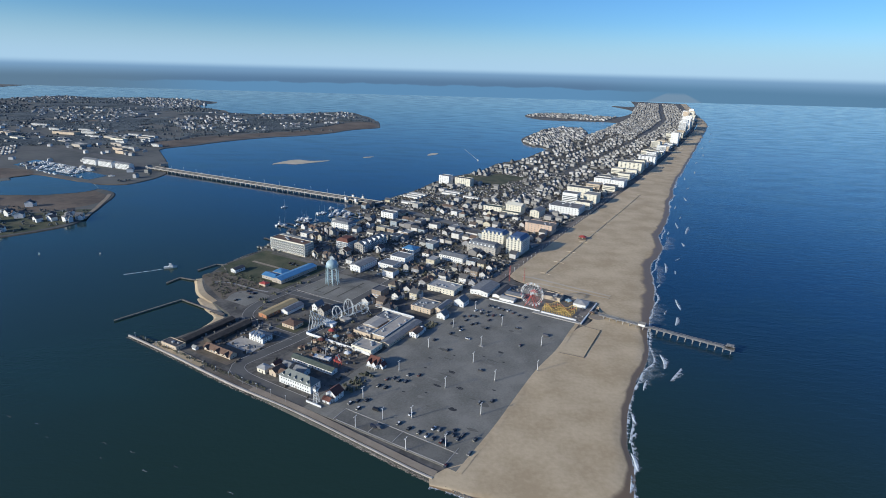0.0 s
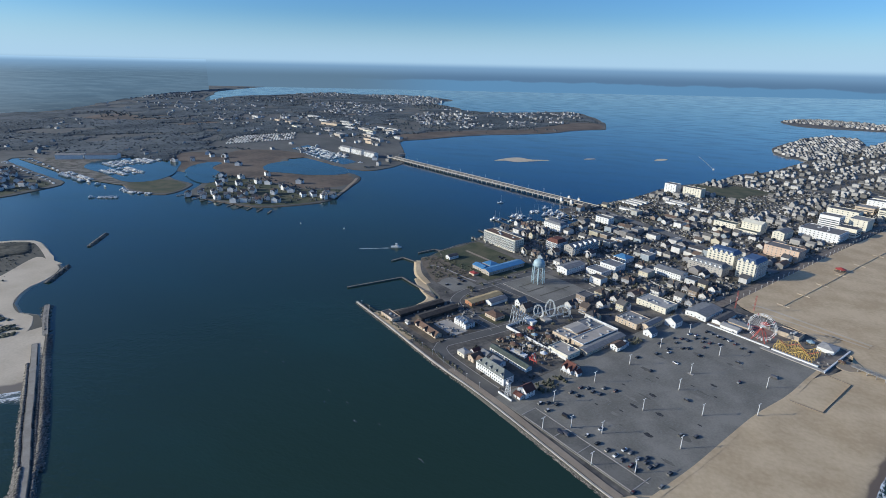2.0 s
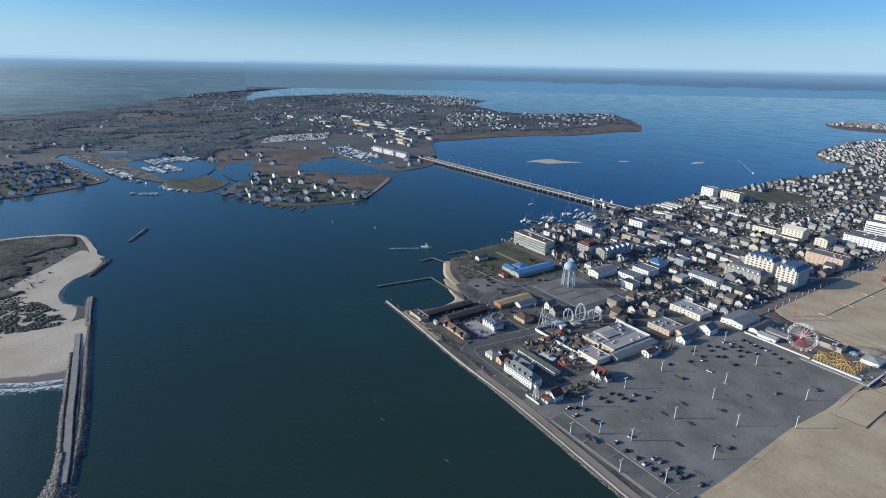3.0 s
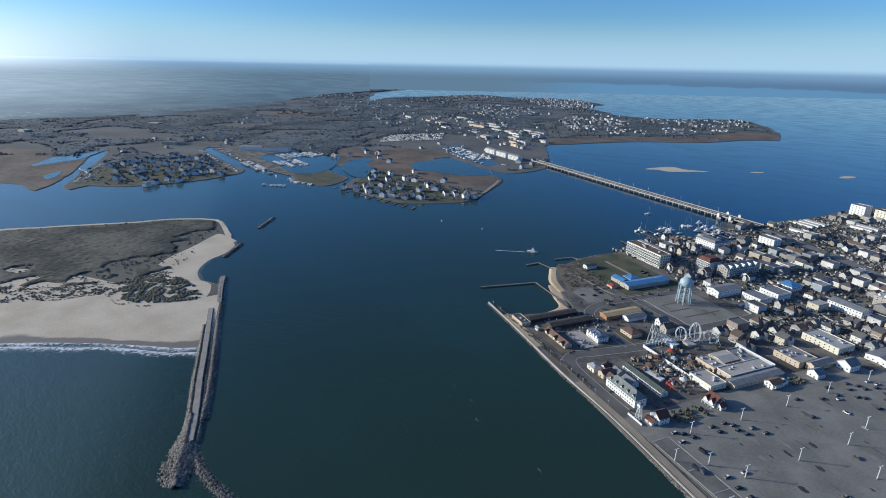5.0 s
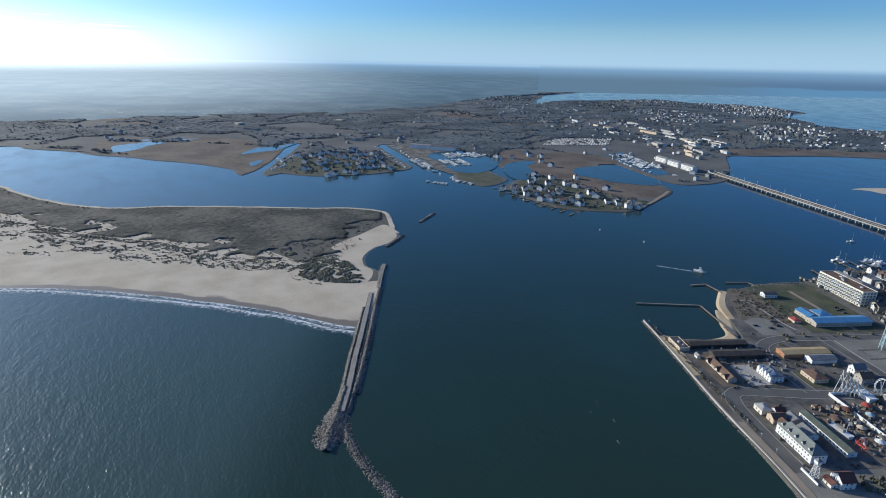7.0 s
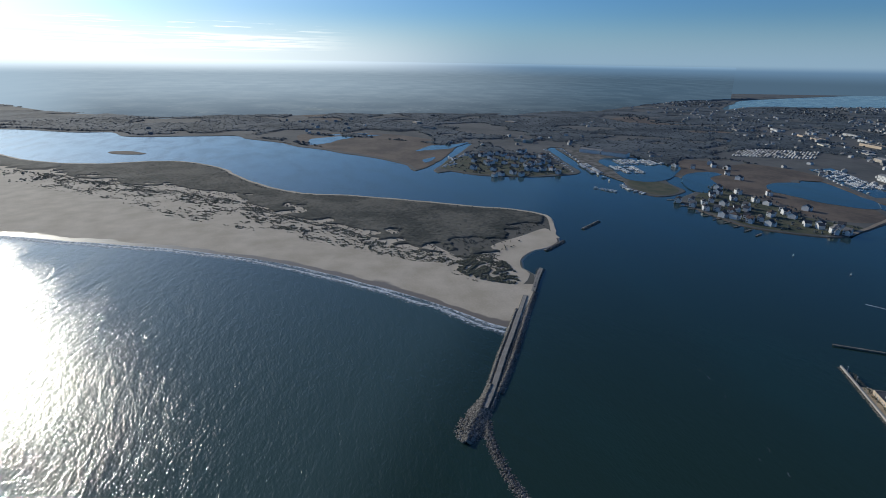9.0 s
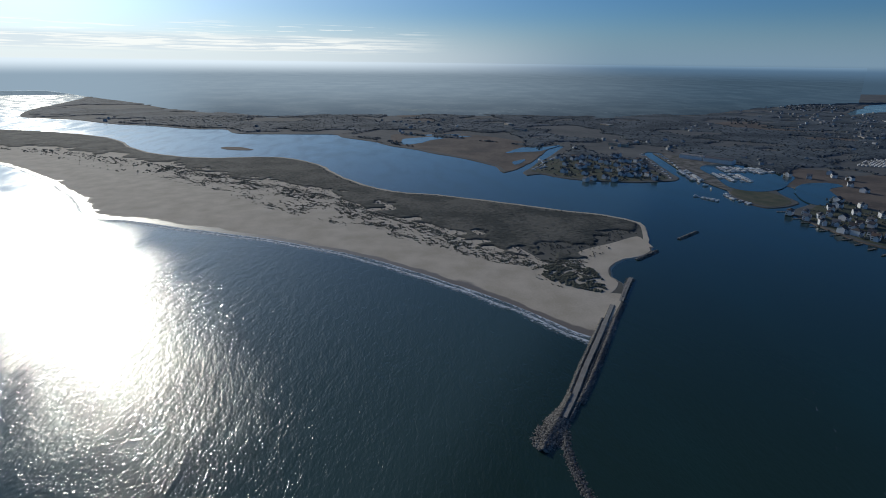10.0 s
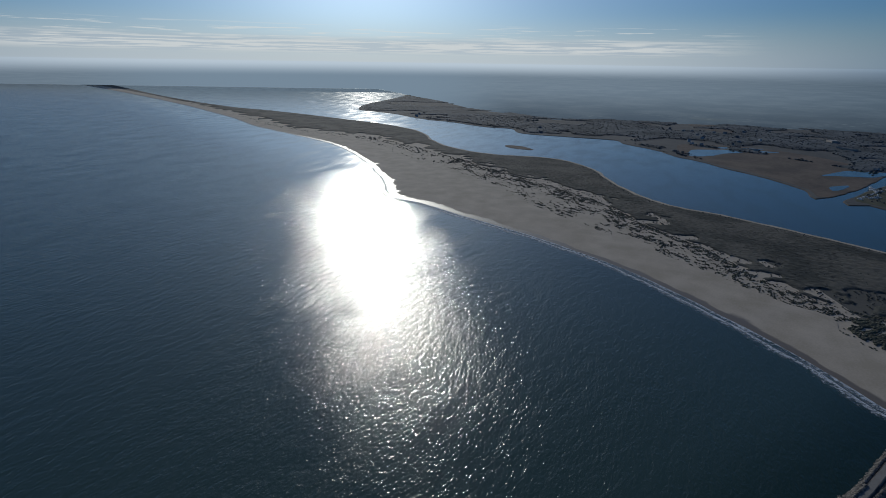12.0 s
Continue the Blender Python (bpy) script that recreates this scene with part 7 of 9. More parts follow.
for k in range(8):
    j = (k + 1) % 8
    for t0, t1 in ((0.02, 0.35), (0.35, 0.68)):
        bm = bmesh.new()
        beam(bm, lerp(foot[k], head[k], t0), lerp(foot[j], head[j], t1), 0.09, 4)
        beam(bm, lerp(foot[j], head[j], t0), lerp(foot[k], head[k], t1), 0.09, 4)
        beam(bm, lerp(foot[k], head[k], t1), lerp(foot[j], head[j], t1), 0.16, 4)
        part("brace", bm, TEAL, tower)

# ---- big wheel ----
wheel = thing("ferris_wheel", at_town(-172, 492, 0.5), "large white ferris wheel on red supports by the beach", "ferris wheel")
HUB, RAD = 13.6, 11.8
for y in (-1.3, 1.3):
    for r in (RAD, RAD - 1.4):
        part("rim", tube(bmesh.new(), [(r * math.cos(k * math.pi / 24), y, HUB + r * math.sin(k * math.pi / 24)) for k in range(49)], 0.12, 5), WHITE, wheel)
    for k in range(20):
        a = k * math.pi / 10
        part("spoke", beam(bmesh.new(), (0, y * 0.6, HUB), (RAD * math.cos(a), y, HUB + RAD * math.sin(a)), 0.08, 4), RED if math.sin(a) < -0.25 else WHITE, wheel)
    for x in (-6.0, 6.0):
        part("support", beam(bmesh.new(), (x, y * 2.4, -0.3), (0, y * 1.6, HUB), 0.34, 6), RED, wheel)
part("axle", beam(bmesh.new(), (0, -3, HUB), (0, 3, HUB), 0.7, 12), WHITE, wheel)
for k in range(20):
    a = (k + 0.5) * math.pi / 10
    x, z = (RAD + 0.1) * math.cos(a), HUB + (RAD + 0.1) * math.sin(a)
    part("gondola", boxes((-0.5, 0.5, -0.6, 0.6, -1.3, -0.6), (-0.55, 0.55, -0.65, 0.65, 0.05, 0.15), (-0.04, 0.04, -0.6, -0.52, -0.6, 0.05), (-0.04, 0.04, 0.52, 0.6, -0.6, 0.05)), [WHITE, WHITE, RED, WHITE][k % 4], wheel, m=pose(x, 0, z))

BOARDS = material("worn_boards", (0.15, 0.125, 0.10), (0.27, 0.235, 0.195), 0.9, 0.15, 1.5, 0.15)
# ---- the amusement pier platform ----
slab("pier_platform", -215, -116, 485.5, 536, -0.5, 0.52, BOARDS, "weathered boarded platform of the amusement pier", "pavement")
slab("platform_wall", -216, -160, 484.0, 485.3, -0.3, 1.5, WHITE, "low white wall along the platform", "wall")
slab("platform_wall", -158, -122, 482.6, 484.4, -0.3, 1.7, WHITE, "low white wall under the yellow coaster", "wall")
slab("platform_ramp", -165, -116, 477.5, 481.5, -0.3, 1.0, CONCRETE, "pale concrete ramp beside the platform", "pavement")
slab("platform_wall", -116.4, -115.2, 478, 536, -0.3, 1.4, WHITE, "low white wall at the platform's end", "wall")
coaster = thing("yellow_coaster", at_town(-143, 496, 0.5), "yellow lattice roller coaster on the amusement pier", "roller coaster")
for row, y in enumerate((-8.5, -3.0, 2.5, 8.0)):
    tops = [(-15 + i * 2.5, 4.2 + 2.4 * math.sin(i * 0.9 + row * 1.4)) for i in range(13)]
    part("track", tube(bmesh.new(), [(x, y, z) for x, z in tops] , 0.22, 5), RED if row == 2 else YELLOW, coaster)
    for x, z in tops:
        part("post", boxes((x - 0.12, x + 0.12, y - 0.12, y + 0.12, 0, z), (x - 0.1, x + 0.1, y - 1.6, y - 1.4, 0, z * 0.8), (x - 0.1, x + 0.1, y - 1.5, y, z * 0.55, z * 0.6)), YELLOW, coaster)
for y in (-8.7, -3.2, 2.3):
    bm = bmesh.new()
    for i in range(12):
        beam(bm, (-15 + i * 2.5, y, 0.3), (-12.5 + i * 2.5, y, 4.0), 0.09, 4)
        beam(bm, (-12.5 + i * 2.5, y, 0.3), (-15 + i * 2.5, y, 4.0), 0.09, 4)
    part("lattice", bm, YELLOW, coaster)
building("ride_station", "low grey ride station on the pier", "shed", -206, -190, 488, 497, 3.4, "gable_x", WHITE, ROOF_FLAT, rise=1.0)
building("ride_station", "grey canopy roof by the ferris wheel", "shed", -206, -186, 502, 512, 3.2, "gable_x", TAN, GREY_ROOF, rise=1.2)
building("ride_station", "pale flat stall at the end of the amusement pier", "stall", -135, -122, 516, 530, 4.0, "hip", WHITE, ROOF_FLAT, rise=1.6)
building("ride_station", "dark-roofed stall on the amusement pier", "stall", -170, -150, 518, 530, 4.2, "flat", TAN, ROOF_FLAT, vents=3)


def ride(u, v, r, h, mat, label, turn=0):
    root = thing("fairground_ride", at_town(u, v, 0.1, turn), label, "ride", "fairground rides")
    bm = bmesh.new()
    bmesh.ops.create_cone(bm, segments=14, radius1=r, radius2=0.15, depth=h * 0.4, cap_ends=True, matrix=Matrix.Translation((0, 0, h * 0.8)))
    part("canopy", bm, mat, root)
    part("platform", beam(bmesh.new(), (0, 0, -0.2), (0, 0, 0.5), r * 1.05, 14), TIMBER, root)
    part("mast", beam(bmesh.new(), (0, 0, 0.4), (0, 0, h), 0.35, 8), WHITE, root)
    for k in range(8):
        a = k * math.pi / 4
        part("pole", beam(bmesh.new(), (r * 0.85 * math.cos(a), r * 0.85 * math.sin(a), 0.4), (r * 0.85 * math.cos(a), r * 0.85 * math.sin(a), h * 0.64), 0.1, 5), YELLOW, root)
    return root


for u, v, r, h, mat, lab in ((-300, 318, 3.6, 5, RED_ROOF, "round ride with a red-brown canopy"), (-281, 312, 3.0, 4, TAN, "small round ride with a tan canopy"), (-292, 303, 4, 4.5, BROWN_ROOF, "round ride with a brown canopy"),
                             (-266, 312, 3.2, 4.5, WHITE, "small white pavilion ride with a mast"), (-304, 336, 3.4, 5, RED, "ride under a red conical roof"), (-283, 338, 3.6, 4.2, BROWN_ROOF, "ride under a brown conical roof"),
                             (-294, 330, 3.0, 4.0, TEAL, "small ride under a teal roof"), (-181, 524, 4.5, 6, RED, "round ride with a red canopy on the pier"), (-142, 522, 3.6, 5, TEAL, "teal-roofed round ride on the pier"),
                             (-113, 508, 3.0, 3.2, BROWN_ROOF, "small round shelter at the head of the pier"), (-196, 760, 6.0, 6, RED, "red-roofed round ride on the beach")):
    ride(u, v, r, h, mat, lab)
ship = thing("swing_ship", at_town(-263, 296, 0.1), "red swinging ship ride in the fairground", "ride")
part("hull", prism(bmesh.new(), [(-4.5, 4.0), (-3, 2.4), (3, 2.4), (4.5, 4.0), (3.2, 3.6), (-3.2, 3.6)], -0.8, 0.8, "y"), RED, ship)
for y in (-1.6, 1.6):
    for x in (-3, 3):
        part("leg", beam(bmesh.new(), (x, y, -0.2), (0, y, 9), 0.22, 6), RED, ship)
part("axle", beam(bmesh.new(), (0, -1.8, 9), (0, 1.8, 9), 0.25, 6), WHITE, ship)
for x in (-3, 3):
    part("hanger", beam(bmesh.new(), (x, 0, 3.6), (0, 0, 9), 0.14, 5), WHITE, ship)
boat_ride = thing("boat_ride", at_town(-280, 296, 0.1, 10), "long white boat-shaped playhouse", "ride")
part("hull", prism(bmesh.new(), [(-2.6, 2.2), (-1.8, 0), (1.8, 0), (2.6, 2.2)], -8, 8, "x"), WHITE, boat_ride)
part("deck_house", boxes((-3, 3, -1.4, 1.4, 2.2, 4.0)), CONCRETE, boat_ride)
part("mast", beam(bmesh.new(), (4, 0, 2), (4, 0, 9), 0.15, 6), WHITE, boat_ride)
for u0, u1, v0, v1, h, mat, lab in ((-321, -250, 321.4, 322.0, 2.6, WHITE, "white fence wall round the fairground"), (-287.5, -254, 396, 396.8, 5.5, WHITE, "white parapet wall behind the arcade"), (-322, -321.4, 322, 352, 2.4, WHITE, "white fence by the coaster")):
    slab("fence_wall", u0, u1, v0, v1, -0.2, h, mat, lab, "wall")

# stalls and huts about the fairground
for k in range(26):
    u, v = RNG.uniform(-308, -258), RNG.uniform(293, 346)
    if math.hypot(u + 263, v - 296) < 6:
        continue
    w, d, h = RNG.uniform(1.6, 3.6), RNG.uniform(1.6, 3.2), RNG.uniform(1.9, 2.7)
    hut = thing("stall", at_town(u, v, 0.08, RNG.choice([0, 15, 45, 90])), "small wooden fairground stall with a low roof", "stall", "fairground stalls")
    part("wall", boxes((-w / 2, w / 2, -d / 2, d / 2, -0.1, h)), [TAN, TIMBER, TIMBER, CREAM][k % 4], hut)
    part("roof", hip_roof(w, d, h, RNG.uniform(0.5, 1.4), 0.4), [BROWN_ROOF, GREY_ROOF, TIMBER, GREY_ROOF, BROWN_ROOF, TIMBER][k % 6], hut)

# ---- steel roller coaster with loops ----
STEELWHITE = material("coaster_steel", (0.55, 0.58, 0.56), (0.68, 0.70, 0.68), 0.45, 0.3, 2.0, 0.02)
ride_root = thing("looping_coaster", at_town(-314, 352, 0.1), "white steel roller coaster with a lift tower and loops", "roller coaster")


def rails(pts, parent):
    for s in (-0.6, 0.6):
        part("rail", tube(bmesh.new(), [(x + s, y, z) for x, y, z in pts], 0.15, 5), STEELWHITE, parent)
    bm = bmesh.new()
    for x, y, z in pts[::2]:
        beam(bm, (x - 0.7, y, z - 0.25), (x + 0.7, y, z - 0.25), 0.13, 4)
    tube(bm, [(x, y, z - 0.7) for x, y, z in pts], 0.2, 5)
    part("spine", bm, STEELWHITE, parent)


lift = part("lift_tower", boxes((-8.5, -7.5, -24, -23, -0.2, 1.0)), STEELWHITE, ride_root)
ramp = [(-9 + 7 * t, -22 + 18 * t, 20 - 17 * t + 3 * t * t) for t in [i / 14 for i in range(15)]]
rails(ramp, lift)
for i in range(0, 15, 2):
    x, y, z = ramp[i]
    for sx, sy in ((-2.4, -1.5), (2.4, 1.5)):
        part("column", beam(bmesh.new(), (x + sx, y + sy, -0.2), (x, y, z - 0.7), 0.24, 5), STEELWHITE, ride_root)
    if i and i < 12:
        px, py, pz = ramp[i - 2]
        part("brace", beam(bmesh.new(), (px + 2.0, py, pz * 0.25), (x - 1.6, y, z * 0.75), 0.17, 4), STEELWHITE, ride_root)
        part("brace", beam(bmesh.new(), (px - 2.0, py, pz * 0.75), (x + 1.6, y, z * 0.3), 0.17, 4), STEELWHITE, ride_root)


def loop(cx, cy, r, h, lean, turn):
    c, s = math.cos(radians(turn)), math.sin(radians(turn))
    pts = []
    for i in range(33):
        a = -math.pi / 2 + 2 * math.pi * i / 32
        w = r * math.cos(a) * (1.0 - 0.15 * math.sin(a))
        off = lean * (i / 32 - 0.5)
        pts.append((cx + w * c - off * s, cy + w * s + off * c, 1.2 + h / 2 + h / 2 * math.sin(a)))
    rails(pts, ride_root)
    for i in (4, 7, 10, 13, 16, 19, 22, 25, 28):
        x, y, z = pts[i]
        part("column", beam(bmesh.new(), (x + 2.2 * (1 if i % 2 else -1), y + 2, -0.2), (x, y, z - 0.4), 0.2, 5), STEELWHITE, ride_root)


loop(-5, 9, 4.6, 12.5, 4.5, 35)
loop(0, 20, 4.6, 17, 4.5, 35)
loop(7, 32, 6.0, 10.5, 5.0, 35)
rails([(-1, -4, 2.2), (-5, 4, 1.2), (-4, 10, 1.6), (-1, 16, 1.4), (2, 22, 2.0), (6, 29, 3.0), (10, 36, 6.5), (9, 40, 9.5)], ride_root)
rails([(9, 40, 9.5), (2, 38, 8.0), (-4, 30, 5.0), (-7, 20, 3.5), (-8, 8, 3.0), (-4, -2, 2.2)], ride_root)
part("station", boxes((-8, 4, -8, -2, -0.2, 3.2), (-8.5, 4.5, -8.5, -1.5, 3.2, 3.6)), WHITE, ride_root)
part("station_platform", boxes((-4, 8, 8, 15, -0.2, 2.0)), CONCRETE, ride_root)

# lifeguard tower and slim ride masts
lat = thing("lattice_tower", at_town(-241, 247, 0.4), "slim white lattice lookout tower", "tower")
for x, y in ((-1.8, -1.8), (1.8, -1.8), (1.8, 1.8), (-1.8, 1.8)):
    part("leg", beam(bmesh.new(), (x, y, -0.3), (x * 0.5, y * 0.5, 10), 0.18, 5), WHITE, lat)
bm = bmesh.new()
for k in range(4):
    z0, z1, f0, f1 = k * 2.5, k * 2.5 + 2.5, 1 - 0.125 * k, 1 - 0.125 * (k + 1)
    q = [(-1.8, -1.8), (1.8, -1.8), (1.8, 1.8), (-1.8, 1.8)]
    for i in range(4):
        a, b = q[i], q[(i + 1) % 4]
        beam(bm, (a[0] * f0, a[1] * f0, z0), (b[0] * f1, b[1] * f1, z1), 0.1, 4)
        beam(bm, (b[0] * f0, b[1] * f0, z0), (a[0] * f1, a[1] * f1, z1), 0.1, 4)
part("lattice", bm, WHITE, lat)
cab = part("cabin", boxes((-1.4, 1.4, -1.4, 1.4, 10, 12.2)), WHITE, lat)
part("cabin_roof", hip_roof(2.8, 2.8, 12.2, 1.2, 0.4), GREY_ROOF, cab)
part("base_wall", boxes((-7, 7, -3.2, -2.6, -0.2, 1.4)), WHITE, lat)
for u, v, h in ((-219, 545, 19), (-204, 552, 17)):
    m = thing("ride_mast", at_town(u, v, 0.4), "tall thin red lattice ride mast", "ride", "ride masts")
    for x, y in ((-0.5, -0.5), (0.5, -0.5), (0, 0.5)):
        part("chord", beam(bmesh.new(), (x, y, -0.3), (x, y, h), 0.12, 4), RED, m)
    bm = bmesh.new()
    for k in range(int(h)):
        beam(bm, (-0.5, -0.5, k), (0.5, -0.5, k + 1), 0.07, 3)
        beam(bm, (0.5, -0.5, k), (0, 0.5, k + 1), 0.07, 3)
    part("lacing", bm, RED, m)

# ---- fishing pier ----
PIER_TIMBER = material("salt_bleached_timber", (0.21, 0.20, 0.185), (0.36, 0.345, 0.32), 0.9, 0.3, 2.0, 0.15, each=0.15)
pier = thing("fishing_pier", at_town(-105, 505, 0, -3.5), "long weathered timber fishing pier running out over the surf", "pier")
part("deck", boxes((0, 121, -2.1, 2.1, 2.9, 3.25), (113, 121, -4.5, 4.5, 2.9, 3.25)), PIER_TIMBER, pier)
for y in (-2.05, 2.05):
    part("railing", boxes((0, 121, y - 0.06, y + 0.06, 4.15, 4.27), (0, 121, y - 0.05, y + 0.05, 3.7, 3.78), *[(x - 0.06, x + 0.06, y - 0.06, y + 0.06, 3.2, 4.2) for x in range(0, 122, 3)]), PIER_TIMBER, pier)
PILE = mesh_of("pile", beam(bmesh.new(), (0, 0, -5), (0, 0, 3.0), 0.36, 6), PIER_TIMBER)
for i in range(19):
    x = 5 + i * 6.3
    part("bent", boxes((x - 0.3, x + 0.3, -2.6, 2.6, 2.5, 2.92)), PIER_TIMBER, pier)
    for y in (-2.3, 2.3):
        part("pile", PILE, None, pier, m=pose(x, y, 0))
hut = part("hut", boxes((38.5, 44.5, -2.8, 2.8, 3.2, 5.6)), WHITE, pier)
part("hut_roof", gable_roof(6, 5.6, 5.6, 1.2, "x", 0.4), ROOF_FLAT, hut, m=pose(41.5, 0, 0))
part("end_shelter", boxes((114, 120, 0.5, 4, 5.4, 5.6), (114.2, 114.4, 0.7, 0.9, 3.2, 5.4), (119.6, 119.8, 0.7, 0.9, 3.2, 5.4), (114.2, 114.4, 3.6, 3.8, 3.2, 5.4), (119.6, 119.8, 3.6, 3.8, 3.2, 5.4)), PIER_TIMBER, pier)
plaza = [town(-108 + 9 * math.cos(k), 506 + 10 * math.sin(k)).to_2d() for k in [i * 0.314 for i in range(20)]]
sheet("pier_plaza", plaza, 0.62, (PATH_TAN,), 0.3, 0.1, "round paved plaza at the head of the pier", category="pavement")

# ---- bridge over the bay ----
a, b = town(-1172, 731), town(-566, 755)
length = (b - a).length
bridge = thing("road_bridge", pose(a.x, a.y, 0, 0, 0, math.degrees(math.atan2(b.y - a.y, b.x - a.x))), "long low concrete road bridge with a small drawbridge", "bridge")
part("deck", boxes((-14, length + 8, -9, 9, 2.9, 3.7)), CONCRETE, bridge)
part("roadway", boxes((-14, length + 8, -8, 8, 3.7, 3.72)), ROAD, bridge)
part("median", boxes((-14, length + 8, -0.4, 0.4, 3.7, 4.2)), CONCRETE, bridge)
for y in (-9, 9):
    part("parapet", boxes((-14, length + 8, y - 0.25, y + 0.25, 3.7, 4.8)), CONCRETE, bridge)
PIER = mesh_of("pier", boxes((-1.0, 1.0, -8, 8, 1.8, 2.9), (-0.7, 0.7, -7, -5.4, -4, 1.8), (-0.7, 0.7, -0.8, 0.8, -4, 1.8), (-0.7, 0.7, 5.4, 7, -4, 1.8)), CONCRETE)
for i in range(int(length / 14) + 1):
    part("pier", PIER, None, bridge, m=pose(i * 14, 0, 0))
for x in (length - 58, length - 36):
    part("bascule_pier", boxes((x - 4, x + 4, -10.5, 10.5, -4, 3.0)), CONCRETE, bridge)
    for y in (-11, 11):
        house_t = part("control_tower", boxes((x - 2, x + 2, y - 2, y + 2, 2.5, 8.5)), WHITE, bridge)
        part("tower_roof", hip_roof(4, 4, 8.5, 1.3, 0.5), GREY_ROOF, house_t, m=pose(x, y, 0))
for x in range(10, int(length), 40):
    for y in (-9.2, 9.2):
        bm = boxes((x - 0.1, x + 0.1, y - 0.1, y + 0.1, 4.0, 12.0), (x - 0.08, x + 0.08, min(y, y * 0.8), max(y, y * 0.8), 11.9, 12.05))
        part("lamp_standard", bm, STEEL, bridge)

# ---- cars ----
def car_body():
    bm = prism(bmesh.new(), [(-2.2, 0.35), (2.2, 0.35), (2.25, 0.7), (2.1, 0.92), (1.1, 1.0), (-1.75, 1.02), (-2.2, 0.95), (-2.25, 0.6)], -0.88, 0.88, "y")
    for v in bm.verts:
        v.co.x, v.co.y = v.co.x, v.co.y * (0.94 if v.co.z > 0.8 else 1.0)
    return bm


CAR_BODY = mesh_of("body", car_body(), CAR)
CABIN = mesh_of("cabin", prism(bmesh.new(), [(-1.7, 1.0), (1.1, 1.0), (0.45, 1.42), (-1.25, 1.44)], -0.76, 0.76, "y"), GLASS)
CAR_ROOF = mesh_of("roof", prism(bmesh.new(), [(-1.3, 1.43), (0.5, 1.41), (0.35, 1.49), (-1.15, 1.5)], -0.7, 0.7, "y"), CAR)
VAN_BODY = mesh_of("body", prism(bmesh.new(), [(-2.6, 0.4), (2.5, 0.4), (2.55, 0.9), (2.3, 1.2), (1.6, 2.1), (-2.5, 2.15), (-2.62, 1.9)], -0.95, 0.95, "y"), CAR)
WHEEL = mesh_of("wheel", beam(bmesh.new(), (0, -0.11, 0), (0, 0.11, 0), 0.32, 10), RUBBER)
first = {}


def car(m, van=False):
    if van in first:
        return copy_thing(first[van], m)
    root = thing("van" if van else "car", m, "pale delivery van parked on asphalt" if van else "parked car on the asphalt", "van" if van else "car", "parked cars")
    part("body", VAN_BODY if van else CAR_BODY, None, root)
    if not van:
        part("cabin", CABIN, None, root)
        part("roof", CAR_ROOF, None, root)
    for x in (-1.4, 1.4):
        for y in (-0.8, 0.8):
            part("wheel", WHEEL, None, root, m=pose(x, y, 0.32))
    first[van] = root
    return root


SOUTH = [(-216, 299), (-212, 303), (-207, 302), (-202, 304), (-205, 313), (-198, 317), (-216, 288), (-210, 289), (-212, 268), (-217, 264), (-220, 259), (-211, 257), (-176, 271), (-177, 258), (-168, 257),
         (-154, 266), (-150, 267), (-141, 271), (-144, 266), (-139, 267), (-134, 270), (-135, 265), (-160, 257), (-154, 257), (-149, 257), (-143, 257), (-139, 256), (-141, 309), (-134, 316), (-125, 270),
         (-122, 256), (-129, 239)]
NORTH = [(-212, 393), (-207, 404), (-204, 420), (-201, 424), (-213, 425), (-194, 437), (-189, 420), (-211, 408), (-221, 411), (-218, 374), (-199, 364), (-149, 406), (-219, 431), (-214, 436), (-209, 437),
         (-207, 447), (-200, 446), (-195, 449), (-189, 453), (-215, 450), (-210, 453), (-203, 453), (-208, 468), (-203, 468), (-197, 467), (-192, 467), (-187, 468), (-181, 466), (-174, 463), (-167, 462)]
for u, v in SOUTH + NORTH:
    car(at_town(u, v, 0.43, RNG.choice([88, 91, 270, 268]) + RNG.uniform(-4, 4)))
for u, v in ((-189, 246), (-136, 436), (-199, 262), (-186, 247)):
    car(at_town(u, v, 0.5, 5), True)
for u, v in ((-194, 392), (-164, 436), (-160, 350)):
    car(at_town(u, v, 0.43, 2))
for k in range(26):
    u = RNG.choice([-330, -326, -320, -390, -382, -476, -472, -308])
    car(at_town(float(u) + RNG.uniform(-1, 1), RNG.uniform(475, 800), 0.13, 90))
for k in range(6):
    car(at_town(RNG.uniform(-446, -420), RNG.choice([339, 350, 360]) + RNG.uniform(-1, 1), 0.08, 90 + RNG.uniform(-4, 4)))
for k in range(10):
    car(at_town(RNG.uniform(-470, -430), 446 + RNG.uniform(-4, 8), 0.12, RNG.uniform(80, 100)))
for k in range(12):
    t = RNG.uniform(0.05, 0.95)
    p = a.lerp(b, t)
    s = RNG.choice([-4.5, 4.5])
    n = Vector((-(b - a).y, (b - a).x, 0)).normalized() * s
    car(pose(p.x + n.x, p.y + n.y, 3.73, 0, 0, math.degrees(math.atan2(b.y - a.y, b.x - a.x))))

# ---- lamp posts ----
LAMP = None


